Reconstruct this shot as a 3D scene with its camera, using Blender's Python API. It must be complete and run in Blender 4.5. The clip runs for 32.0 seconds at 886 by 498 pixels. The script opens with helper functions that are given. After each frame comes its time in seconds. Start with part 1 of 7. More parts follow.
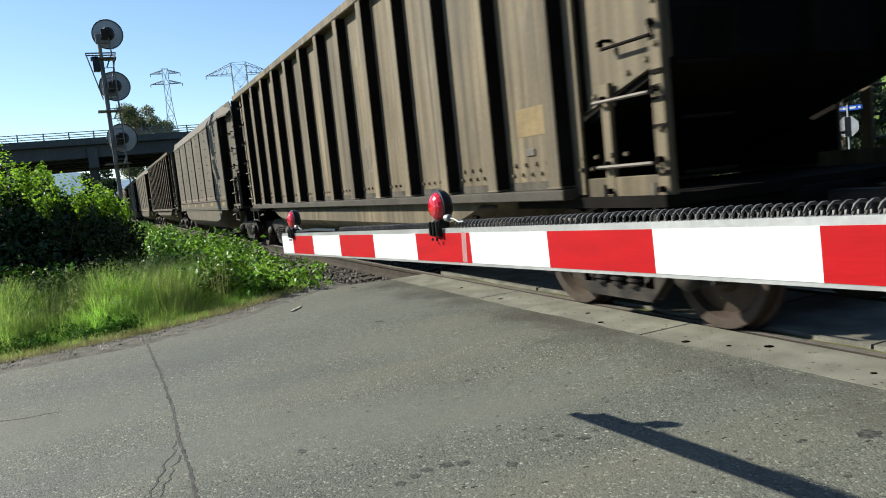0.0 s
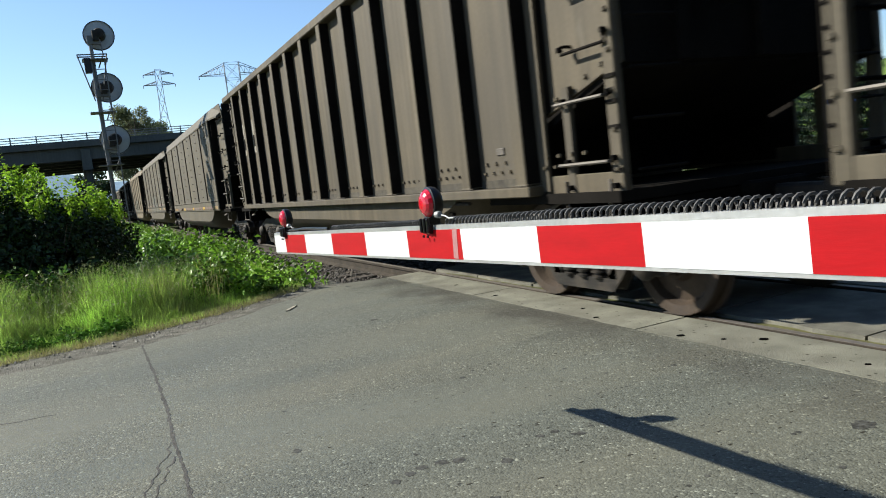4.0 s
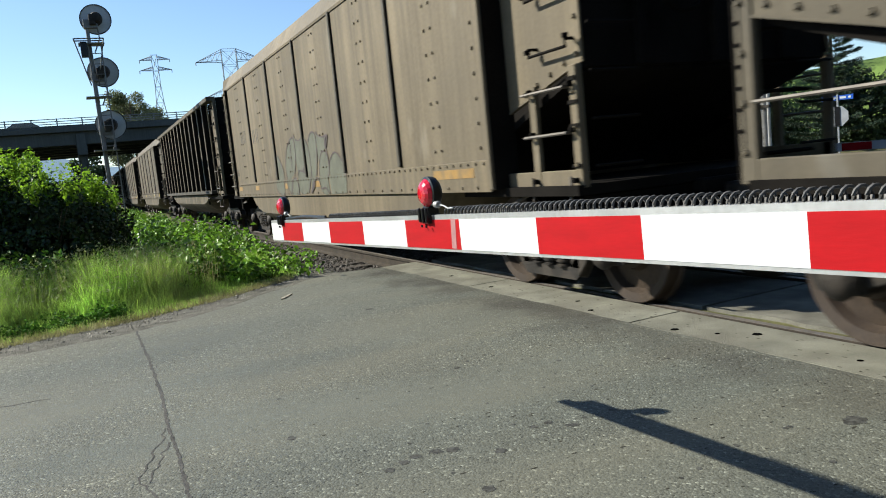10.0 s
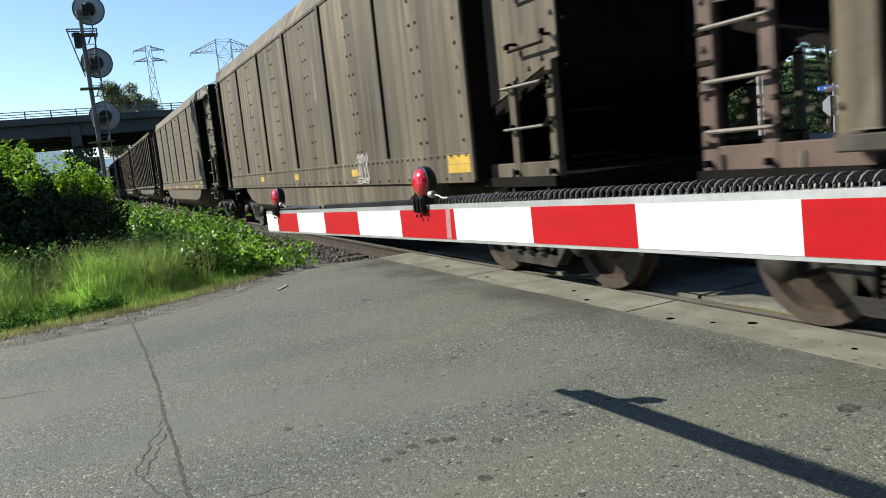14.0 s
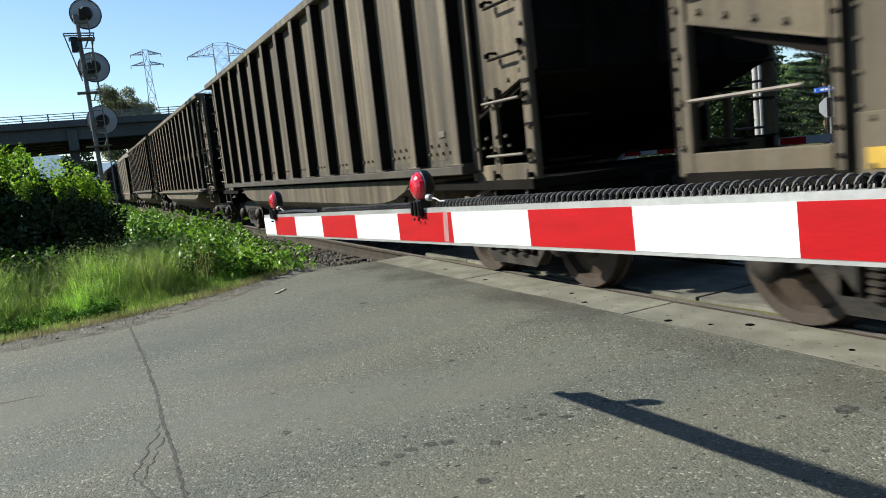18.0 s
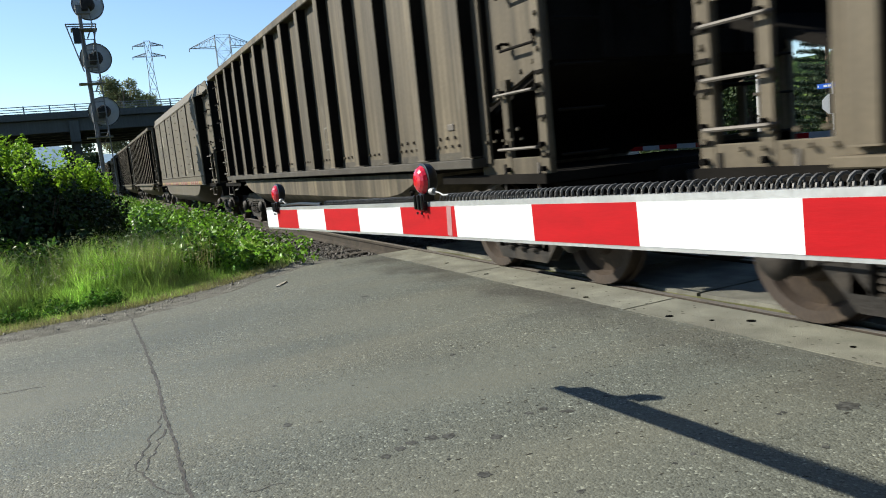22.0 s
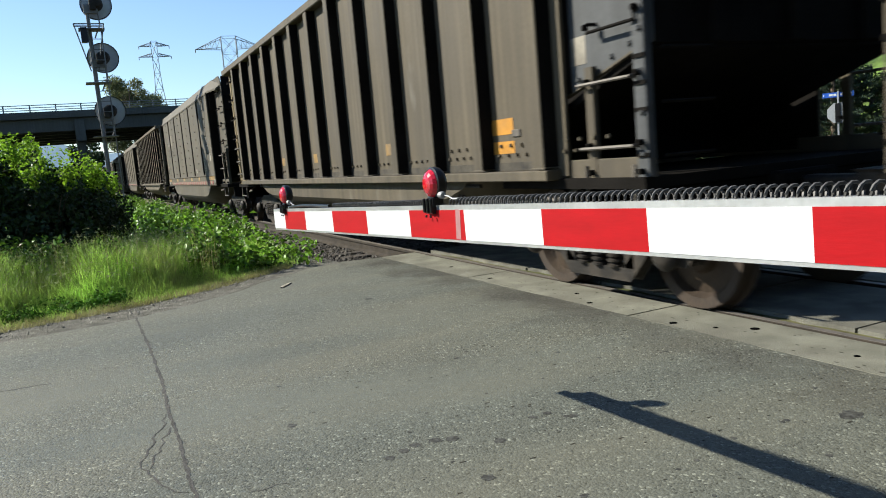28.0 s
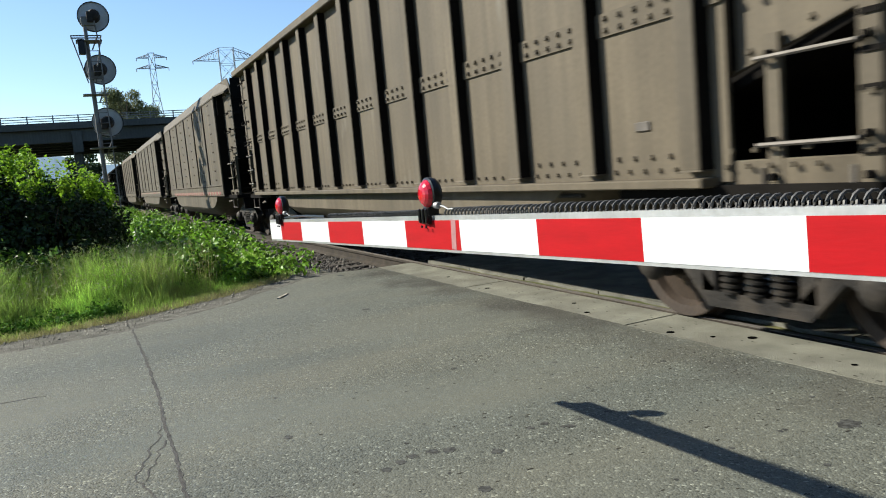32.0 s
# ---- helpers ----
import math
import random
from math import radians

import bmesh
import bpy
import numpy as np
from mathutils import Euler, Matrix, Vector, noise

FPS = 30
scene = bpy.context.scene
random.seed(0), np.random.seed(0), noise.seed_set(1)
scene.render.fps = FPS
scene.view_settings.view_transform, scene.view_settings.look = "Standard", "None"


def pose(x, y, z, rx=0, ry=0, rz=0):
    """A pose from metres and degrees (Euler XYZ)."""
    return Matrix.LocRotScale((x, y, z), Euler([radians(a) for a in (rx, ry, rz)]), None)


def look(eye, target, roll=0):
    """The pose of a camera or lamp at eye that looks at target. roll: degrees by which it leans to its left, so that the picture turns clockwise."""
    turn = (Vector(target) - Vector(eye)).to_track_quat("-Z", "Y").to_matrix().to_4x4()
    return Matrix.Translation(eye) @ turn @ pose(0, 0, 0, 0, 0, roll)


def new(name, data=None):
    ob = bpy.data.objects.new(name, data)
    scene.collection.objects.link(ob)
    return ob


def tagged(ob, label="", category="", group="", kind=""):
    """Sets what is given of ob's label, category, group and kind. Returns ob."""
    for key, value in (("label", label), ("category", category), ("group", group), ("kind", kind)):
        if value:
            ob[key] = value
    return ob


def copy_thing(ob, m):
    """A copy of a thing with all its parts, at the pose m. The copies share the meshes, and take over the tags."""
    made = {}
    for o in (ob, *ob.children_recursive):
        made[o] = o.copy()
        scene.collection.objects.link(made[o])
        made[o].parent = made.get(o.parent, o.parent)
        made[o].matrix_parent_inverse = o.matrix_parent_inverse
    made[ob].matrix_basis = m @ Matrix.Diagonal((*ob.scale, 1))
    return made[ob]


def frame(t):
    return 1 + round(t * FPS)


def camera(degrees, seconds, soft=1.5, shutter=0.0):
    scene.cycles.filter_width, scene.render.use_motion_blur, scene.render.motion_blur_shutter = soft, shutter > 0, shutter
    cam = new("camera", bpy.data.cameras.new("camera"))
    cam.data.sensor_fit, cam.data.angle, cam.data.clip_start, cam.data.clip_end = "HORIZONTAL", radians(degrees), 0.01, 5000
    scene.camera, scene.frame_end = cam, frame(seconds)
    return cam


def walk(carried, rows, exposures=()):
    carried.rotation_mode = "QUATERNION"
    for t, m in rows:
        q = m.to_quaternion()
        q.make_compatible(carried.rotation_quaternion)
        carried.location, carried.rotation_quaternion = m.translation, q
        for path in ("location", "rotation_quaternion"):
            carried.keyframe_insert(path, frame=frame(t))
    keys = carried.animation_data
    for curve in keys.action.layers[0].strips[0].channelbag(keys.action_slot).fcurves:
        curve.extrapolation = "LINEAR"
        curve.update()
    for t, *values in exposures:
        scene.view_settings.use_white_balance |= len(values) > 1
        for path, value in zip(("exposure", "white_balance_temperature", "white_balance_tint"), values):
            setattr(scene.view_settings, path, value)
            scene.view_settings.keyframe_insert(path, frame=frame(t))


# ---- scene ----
# World: x runs along the track away from the crossing, y to the left of it, z up; the origin lies on the road under the camera.
cam = camera(61.5, 32.0, soft=1.0, shutter=0.18)
PATH = [
    (0, (0.0, 0.0, 1.332), (1.81, -0.829, 1.14), -5.9),
    (0.5, (0.001, 0.005, 1.332), (1.811, -0.824, 1.137), -5.7),
    (1, (0.005, 0.0, 1.331), (1.815, -0.828, 1.134), -5.5),
    (1.5, (0.008, -0.009, 1.327), (1.817, -0.837, 1.128), -5.6),
    (2, (0.005, -0.008, 1.326), (1.813, -0.84, 1.126), -5.8),
    (2.5, (0.005, -0.01, 1.326), (1.811, -0.845, 1.125), -6.0),
    (3, (0.006, -0.016, 1.326), (1.812, -0.851, 1.126), -6.3),
    (3.5, (0.002, -0.016, 1.327), (1.808, -0.852, 1.128), -6.5),
    (5.5, (0.008, -0.035, 1.325), (1.811, -0.875, 1.116), -7.0),
    (6, (0.003, -0.032, 1.325), (1.806, -0.872, 1.112), -7.0),
    (6.5, (0.0, -0.026, 1.324), (1.801, -0.867, 1.106), -6.7),
    (7, (0.0, -0.017, 1.324), (1.801, -0.86, 1.102), -6.4),
    (7.5, (-0.001, -0.008, 1.326), (1.799, -0.851, 1.1), -6.2),
    (8, (0.004, -0.006, 1.327), (1.803, -0.849, 1.097), -5.9),
    (8.5, (0.008, -0.009, 1.325), (1.806, -0.854, 1.096), -5.7),
    (9, (0.002, -0.005, 1.326), (1.8, -0.851, 1.098), -5.6),
    (9.5, (0.002, -0.004, 1.327), (1.8, -0.85, 1.101), -5.6),
    (10, (0.002, -0.007, 1.325), (1.8, -0.853, 1.1), -5.7),
    (10.5, (0.004, -0.018, 1.322), (1.801, -0.864, 1.095), -5.9),
    (11, (0.009, -0.024, 1.322), (1.806, -0.87, 1.087), -6.0),
    (11.5, (0.009, -0.016, 1.324), (1.805, -0.863, 1.081), -5.9),
    (12, (0.006, -0.008, 1.322), (1.8, -0.856, 1.073), -5.7),
    (12.5, (0.005, -0.013, 1.324), (1.798, -0.862, 1.072), -5.7),
    (13, (0.002, -0.016, 1.325), (1.794, -0.868, 1.073), -5.7),
    (13.5, (0.001, -0.02, 1.323), (1.793, -0.871, 1.073), -5.9),
    (14, (0.003, -0.012, 1.322), (1.795, -0.863, 1.071), -5.9),
    (14.5, (0.009, -0.007, 1.321), (1.801, -0.858, 1.07), -5.7),
    (16.5, (0.002, -0.015, 1.323), (1.796, -0.866, 1.081), -6.9),
    (17, (-0.001, -0.005, 1.322), (1.791, -0.859, 1.081), -6.6),
    (17.5, (0.0, -0.006, 1.323), (1.791, -0.861, 1.081), -6.4),
    (18, (0.0, -0.012, 1.323), (1.79, -0.869, 1.079), -6.1),
    (18.5, (0.004, -0.011, 1.323), (1.793, -0.869, 1.076), -6.0),
    (19, (0.004, -0.002, 1.324), (1.793, -0.861, 1.074), -5.8),
    (19.5, (0.002, 0.004, 1.323), (1.79, -0.854, 1.072), -5.6),
    (20, (0.003, 0.005, 1.323), (1.791, -0.855, 1.072), -5.5),
    (20.5, (0.004, -0.001, 1.321), (1.792, -0.861, 1.069), -5.6),
    (21, (0.006, -0.005, 1.321), (1.794, -0.864, 1.066), -5.7),
    (21.5, (0.006, -0.009, 1.321), (1.795, -0.865, 1.062), -5.8),
    (22, (0.003, -0.006, 1.324), (1.794, -0.859, 1.064), -5.7),
    (22.5, (0.0, -0.004, 1.324), (1.791, -0.855, 1.066), -5.5),
    (23, (-0.001, -0.007, 1.322), (1.791, -0.857, 1.065), -5.5),
    (23.5, (-0.005, 0.001, 1.322), (1.787, -0.851, 1.067), -5.4),
    (24, (-0.005, 0.009, 1.321), (1.787, -0.842, 1.067), -5.3),
    (24.5, (-0.004, 0.004, 1.321), (1.79, -0.844, 1.067), -5.1),
    (25, (-0.002, 0.005, 1.322), (1.791, -0.842, 1.066), -5.1),
    (25.5, (0.003, 0.008, 1.323), (1.797, -0.838, 1.066), -5.1),
    (27.5, (-0.001, 0.016, 1.323), (1.793, -0.832, 1.072), -4.9),
    (28, (-0.005, 0.019, 1.326), (1.789, -0.829, 1.077), -4.9),
    (28.5, (-0.004, 0.014, 1.325), (1.79, -0.837, 1.08), -4.8),
    (29, (-0.002, 0.009, 1.325), (1.791, -0.843, 1.082), -4.8),
    (29.5, (0.0, 0.011, 1.326), (1.791, -0.845, 1.082), -4.7),
    (30, (-0.002, 0.007, 1.326), (1.789, -0.851, 1.085), -4.9),
    (30.5, (-0.004, 0.004, 1.325), (1.787, -0.854, 1.088), -5.1),
    (31, (-0.006, 0.007, 1.325), (1.785, -0.852, 1.093), -5.2),
    (31.5, (-0.006, 0.009, 1.324), (1.786, -0.85, 1.096), -5.0),
    (32, (-0.004, 0.011, 1.326), (1.789, -0.846, 1.103), -5.1),
]
walk(cam, [(t, look(eye, target, roll)) for t, eye, target, roll in PATH])

# ---- light ----
SUN_WAY = Vector((1.02, 1.20, 1.0)).normalized()
sun_data = bpy.data.lights.new("sun", "SUN")
sun_data.energy, sun_data.angle, sun_data.color = 5.0, radians(0.53), (1.0, 0.955, 0.83)
sun = new("sun", sun_data)
sun.matrix_world = look(SUN_WAY * 60, (0, 0, 0))

world = bpy.data.worlds.new("sky")
scene.world = world
world.use_nodes = True
wn, wl = world.node_tree.nodes, world.node_tree.links
wn.clear()
sky = wn.new("ShaderNodeTexSky")
sky.sky_type, sky.sun_disc = "NISHITA", False
sky.sun_elevation, sky.sun_rotation = math.asin(SUN_WAY.z), math.atan2(SUN_WAY.x, SUN_WAY.y)
sky.air_density, sky.dust_density, sky.ozone_density = 1.0, 0.2, 4.3
back = wn.new("ShaderNodeBackground")
back.inputs["Strength"].default_value = 0.091
out = wn.new("ShaderNodeOutputWorld")
wl.new(sky.outputs["Color"], back.inputs["Color"])
wl.new(back.outputs["Background"], out.inputs["Surface"])
scene.view_settings.exposure = 0.94

# ---- mesh and material tools ----
TRACK_Y, RAIL_Z = -4.91, 0.0
PITCH, BODY = 16.15, 14.5


class Geo:
    """A growing list of corners and faces."""

    def __init__(self):
        self.v, self.f = [], []

    def add(self, verts, faces):
        n = len(self.v)
        self.v += [tuple(p) for p in verts]
        self.f += [tuple(i + n for i in face) for face in faces]
        return self

    def box(self, x0, x1, y0, y1, z0, z1):
        return self.add([(x, y, z) for x in (x0, x1) for y in (y0, y1) for z in (z0, z1)],
                        [(0, 1, 3, 2), (4, 6, 7, 5), (0, 4, 5, 1), (2, 3, 7, 6), (0, 2, 6, 4), (1, 5, 7, 3)])

    def slab(self, outline, axis, a, b):
        """A flat outline pushed along an axis from a to b. axis 'y': outline is (x, z); 'x': (y, z); 'z': (x, y)."""
        put = {"x": lambda p, t: (t, p[0], p[1]), "y": lambda p, t: (p[0], t, p[1]), "z": lambda p, t: (p[0], p[1], t)}[axis]
        n = len(outline)
        return self.add([put(p, a) for p in outline] + [put(p, b) for p in outline],
                        [tuple(range(n)), tuple(range(2 * n - 1, n - 1, -1))] + [(i, (i + 1) % n, n + (i + 1) % n, n + i) for i in range(n)])

    def tube(self, points, r, sides=8, cap=True):
        points = [Vector(p) for p in points]
        rings, n0 = [], len(self.v)
        up = Vector((0.13, 0.21, 0.97))
        for i, p in enumerate(points):
            d = (points[min(i + 1, len(points) - 1)] - points[max(i - 1, 0)]).normalized()
            u = d.cross(up)
            u = (u if u.length > 0.05 else d.cross(Vector((1, 0, 0)))).normalized()
            w = d.cross(u)
            rad = r[i] if isinstance(r, (list, tuple)) else r
            self.v += [tuple(p + rad * (math.cos(a) * u + math.sin(a) * w)) for a in (2 * math.pi * k / sides for k in range(sides))]
        for i in range(len(points) - 1):
            a, b = n0 + i * sides, n0 + (i + 1) * sides
            self.f += [(a + k, a + (k + 1) % sides, b + (k + 1) % sides, b + k) for k in range(sides)]
        if cap:
            self.f += [tuple(range(n0 + sides - 1, n0 - 1, -1)), tuple(range(len(self.v) - sides, len(self.v)))]
        return self

    def lathe(self, profile, centre, axis="y", sides=24, cap=True):
        """Rings (radius, way along the axis) turned about an axis."""
        n0 = len(self.v)
        for r, t in profile:
            for k in range(sides):
                c, s = r * math.cos(2 * math.pi * k / sides), r * math.sin(2 * math.pi * k / sides)
                p = {"x": (t, c, s), "y": (c, t, s), "z": (c, s, t)}[axis]
                self.v.append((p[0] + centre[0], p[1] + centre[1], p[2] + centre[2]))
        for i in range(len(profile) - 1):
            a, b = n0 + i * sides, n0 + (i + 1) * sides
            self.f += [(a + k, a + (k + 1) % sides, b + (k + 1) % sides, b + k) for k in range(sides)]
        if cap:
            self.f += [tuple(range(n0, n0 + sides)), tuple(range(len(self.v) - 1, len(self.v) - sides - 1, -1))]
        else:
            a = n0 + (len(profile) - 1) * sides
            self.f += [(a + k, a + (k + 1) % sides, n0 + (k + 1) % sides, n0 + k) for k in range(sides)]
        return self

    def stud(self, x, y, z, r, h, way="y", sides=6):
        """A rivet: a low cone frustum standing on a face."""
        n0 = len(self.v)
        for rr, t in ((r, 0.0), (r * 0.75, h)):
            for k in range(sides):
                c, s = rr * math.cos(2 * math.pi * k / sides), rr * math.sin(2 * math.pi * k / sides)
                self.v.append({"y": (x + c, y + t, z + s), "-y": (x + c, y - t, z + s), "z": (x + c, y + s, z + t)}[way])
        self.f += [(n0 + k, n0 + (k + 1) % sides, n0 + sides + (k + 1) % sides, n0 + sides + k) for k in range(sides)]
        self.f.append(tuple(range(n0 + sides, n0 + 2 * sides)))
        return self

    def mesh(self, name, material, bevel=0.0, smooth=False):
        me = bpy.data.meshes.new(name)
        me.from_pydata(self.v, [], self.f)
        bm = bmesh.new()
        bm.from_mesh(me)
        if bevel:
            bmesh.ops.bevel(bm, geom=[e for e in bm.edges if len(e.link_faces) == 2 and e.calc_face_angle(0) > 0.6], offset=bevel, segments=1, affect="EDGES", clamp_overlap=True)
        bmesh.ops.recalc_face_normals(bm, faces=bm.faces)
        bm.to_mesh(me)
        bm.free()
        if smooth:
            me.polygons.foreach_set("use_smooth", [True] * len(me.polygons))
            me.set_sharp_from_angle(angle=radians(38))
        me.materials.append(material)
        return me


def part(name, geo, material, parent=None, label="", bevel=0.0, smooth=False, at=None, kind=""):
    """One mesh object, under a thing or a part, or by itself."""
    data = geo if isinstance(geo, bpy.types.Mesh) else geo.mesh(name, material, bevel, smooth)
    ob = new(name, data)
    if parent:
        ob.parent = parent
    if at is not None:
        ob.matrix_basis = at
    return tagged(ob, label=label, kind=kind)


def thing(name, label, category, group="", at=None):
    ob = new(name)
    ob.empty_display_size = 0.2
    if at is not None:
        ob.matrix_basis = at
    return tagged(ob, label, category, group)


def mesh_from_arrays(name, verts, faces, material, smooth=False):
    """A mesh from arrays of corners and of faces with equal corner counts."""
    me = bpy.data.meshes.new(name)
    n, k = faces.shape
    me.vertices.add(len(verts))
    me.vertices.foreach_set("co", verts.astype(np.float32).ravel())
    me.loops.add(n * k)
    me.loops.foreach_set("vertex_index", faces.astype(np.int32).ravel())
    me.polygons.add(n)
    me.polygons.foreach_set("loop_start", np.arange(0, n * k, k, dtype=np.int32))
    me.update(calc_edges=True)
    if smooth:
        me.polygons.foreach_set("use_smooth", [True] * n)
    me.materials.append(material)
    return me


def material(name, base, rough=0.7, metal=0.0, vary=0.25, scale=6.0, fine=60.0, bump=0.15, streak=0.0, dirt=None, dirt_amount=0.4, dirt_scale=1.5,
             per_piece=0.0, per_island=0.0, coat=0.0, transmission=0.0, translucent=0.0, stretch=(1, 1, 1), emission=0.0, gloss=0.3, shift=False, scuff=None):
    """A worn surface: colour mottled at two scales, dirt patches, streaks that run down, fine relief."""
    m = bpy.data.materials.new(name)
    m.use_nodes = True
    nt = m.node_tree
    n, l = nt.nodes, nt.links
    b = n["Principled BSDF"]
    b.inputs["Roughness"].default_value, b.inputs["Metallic"].default_value = rough, metal
    b.inputs["Coat Weight"].default_value = coat
    b.inputs["Specular IOR Level"].default_value = gloss
    b.inputs["Transmission Weight"].default_value = transmission
    co = n.new("ShaderNodeTexCoord")
    mp = n.new("ShaderNodeMapping")
    mp.inputs["Scale"].default_value = stretch
    source = co.outputs["Object"]
    if shift:
        rnd_in, far, add = n.new("ShaderNodeObjectInfo"), n.new("ShaderNodeMath"), n.new("ShaderNodeVectorMath")
        far.operation, add.operation = "MULTIPLY", "ADD"
        far.inputs[1].default_value = 43.0
        l.new(rnd_in.outputs["Random"], far.inputs[0])
        l.new(co.outputs["Object"], add.inputs[0])
        l.new(far.outputs[0], add.inputs[1])
        source = add.outputs["Vector"]
    l.new(source, mp.inputs["Vector"])

    def noise_of(sc, detail=4.0, vec=None):
        t = n.new("ShaderNodeTexNoise")
        t.inputs["Scale"].default_value, t.inputs["Detail"].default_value = sc, detail
        l.new((vec or mp).outputs["Vector"], t.inputs["Vector"])
        return t.outputs["Fac"]

    def ramp(fac, lo, hi, a=0.35, z=0.65):
        r = n.new("ShaderNodeMapRange")
        r.inputs["From Min"].default_value, r.inputs["From Max"].default_value = a, z
        r.inputs["To Min"].default_value, r.inputs["To Max"].default_value = lo, hi
        l.new(fac, r.inputs["Value"])
        return r.outputs["Result"]

    def times(a, bb):
        t = n.new("ShaderNodeMath")
        t.operation = "MULTIPLY"
        l.new(a, t.inputs[0])
        l.new(bb, t.inputs[1])
        return t.outputs[0]

    value = times(ramp(noise_of(scale), 1 - vary, 1 + vary), ramp(noise_of(fine, 3.0), 1 - vary * 0.5, 1 + vary * 0.5))
    if streak:
        ms = n.new("ShaderNodeMapping")
        ms.inputs["Scale"].default_value = (9.0, 9.0, 0.35)
        l.new(source, ms.inputs["Vector"])
        value = times(value, ramp(noise_of(1.0, 5.0, ms), 1 - streak, 1 + streak * 0.7, 0.3, 0.7))
        if shift:
            broad = n.new("ShaderNodeMapping")
            broad.inputs["Scale"].default_value = (2.1, 2.1, 0.10)
            l.new(source, broad.inputs["Vector"])
            value = times(value, ramp(noise_of(1.0, 3.0, broad), 1 - streak * 0.55, 1 + streak * 0.4, 0.35, 0.65))
    if per_piece:
        oi = n.new("ShaderNodeObjectInfo")
        value = times(value, ramp(oi.outputs["Random"], 1 - per_piece, 1 + per_piece, 0, 1))
    if per_island:
        ge = n.new("ShaderNodeNewGeometry")
        value = times(value, ramp(ge.outputs["Random Per Island"], 1 - per_island, 1 + per_island, 0, 1))
    mix = n.new("ShaderNodeMix")
    mix.data_type, mix.blend_type = "RGBA", "MULTIPLY"
    mix.inputs["Factor"].default_value = 1.0
    mix.inputs["A"].default_value = (*base, 1)
    cc = n.new("ShaderNodeCombineColor")
    for i in range(3):
        l.new(value, cc.inputs[i])
    l.new(cc.outputs["Color"], mix.inputs["B"])
    colour = mix.outputs["Result"]
    if dirt:
        md = n.new("ShaderNodeMix")
        md.data_type = "RGBA"
        l.new(ramp(noise_of(dirt_scale, 6.0), 0.0, dirt_amount, 0.42, 0.68), md.inputs["Factor"])
        l.new(colour, md.inputs["A"])
        md.inputs["B"].default_value = (*dirt, 1)
        colour = md.outputs["Result"]
    if scuff:
        mz = n.new("ShaderNodeMapping")
        mz.inputs["Scale"].default_value = (2.6, 2.6, 1.1)
        l.new(source, mz.inputs["Vector"])
        md = n.new("ShaderNodeMix")
        md.data_type = "RGBA"
        l.new(ramp(noise_of(1.0, 3.0, mz), 0.0, 0.55, 0.66, 0.80), md.inputs["Factor"])
        l.new(colour, md.inputs["A"])
        md.inputs["B"].default_value = (*scuff, 1)
        colour = md.outputs["Result"]
    l.new(colour, b.inputs["Base Color"])
    if bump:
        bp = n.new("ShaderNodeBump")
        bp.inputs["Strength"].default_value, bp.inputs["Distance"].default_value = bump, 0.02
        l.new(noise_of(fine, 5.0), bp.inputs["Height"])
        l.new(bp.outputs["Normal"], b.inputs["Normal"])
    if translucent:
        tr = n.new("ShaderNodeBsdfTranslucent")
        l.new(colour, tr.inputs["Color"])
        ms2 = n.new("ShaderNodeMixShader")
        ms2.inputs["Fac"].default_value = translucent
        l.new(b.outputs["BSDF"], ms2.inputs[1])
        l.new(tr.outputs["BSDF"], ms2.inputs[2])
        l.new(ms2.outputs["Shader"], n["Material Output"].inputs["Surface"])
    if emission:
        b.inputs["Emission Color"].default_value = (*base, 1)
        b.inputs["Emission Strength"].default_value = emission
    return m




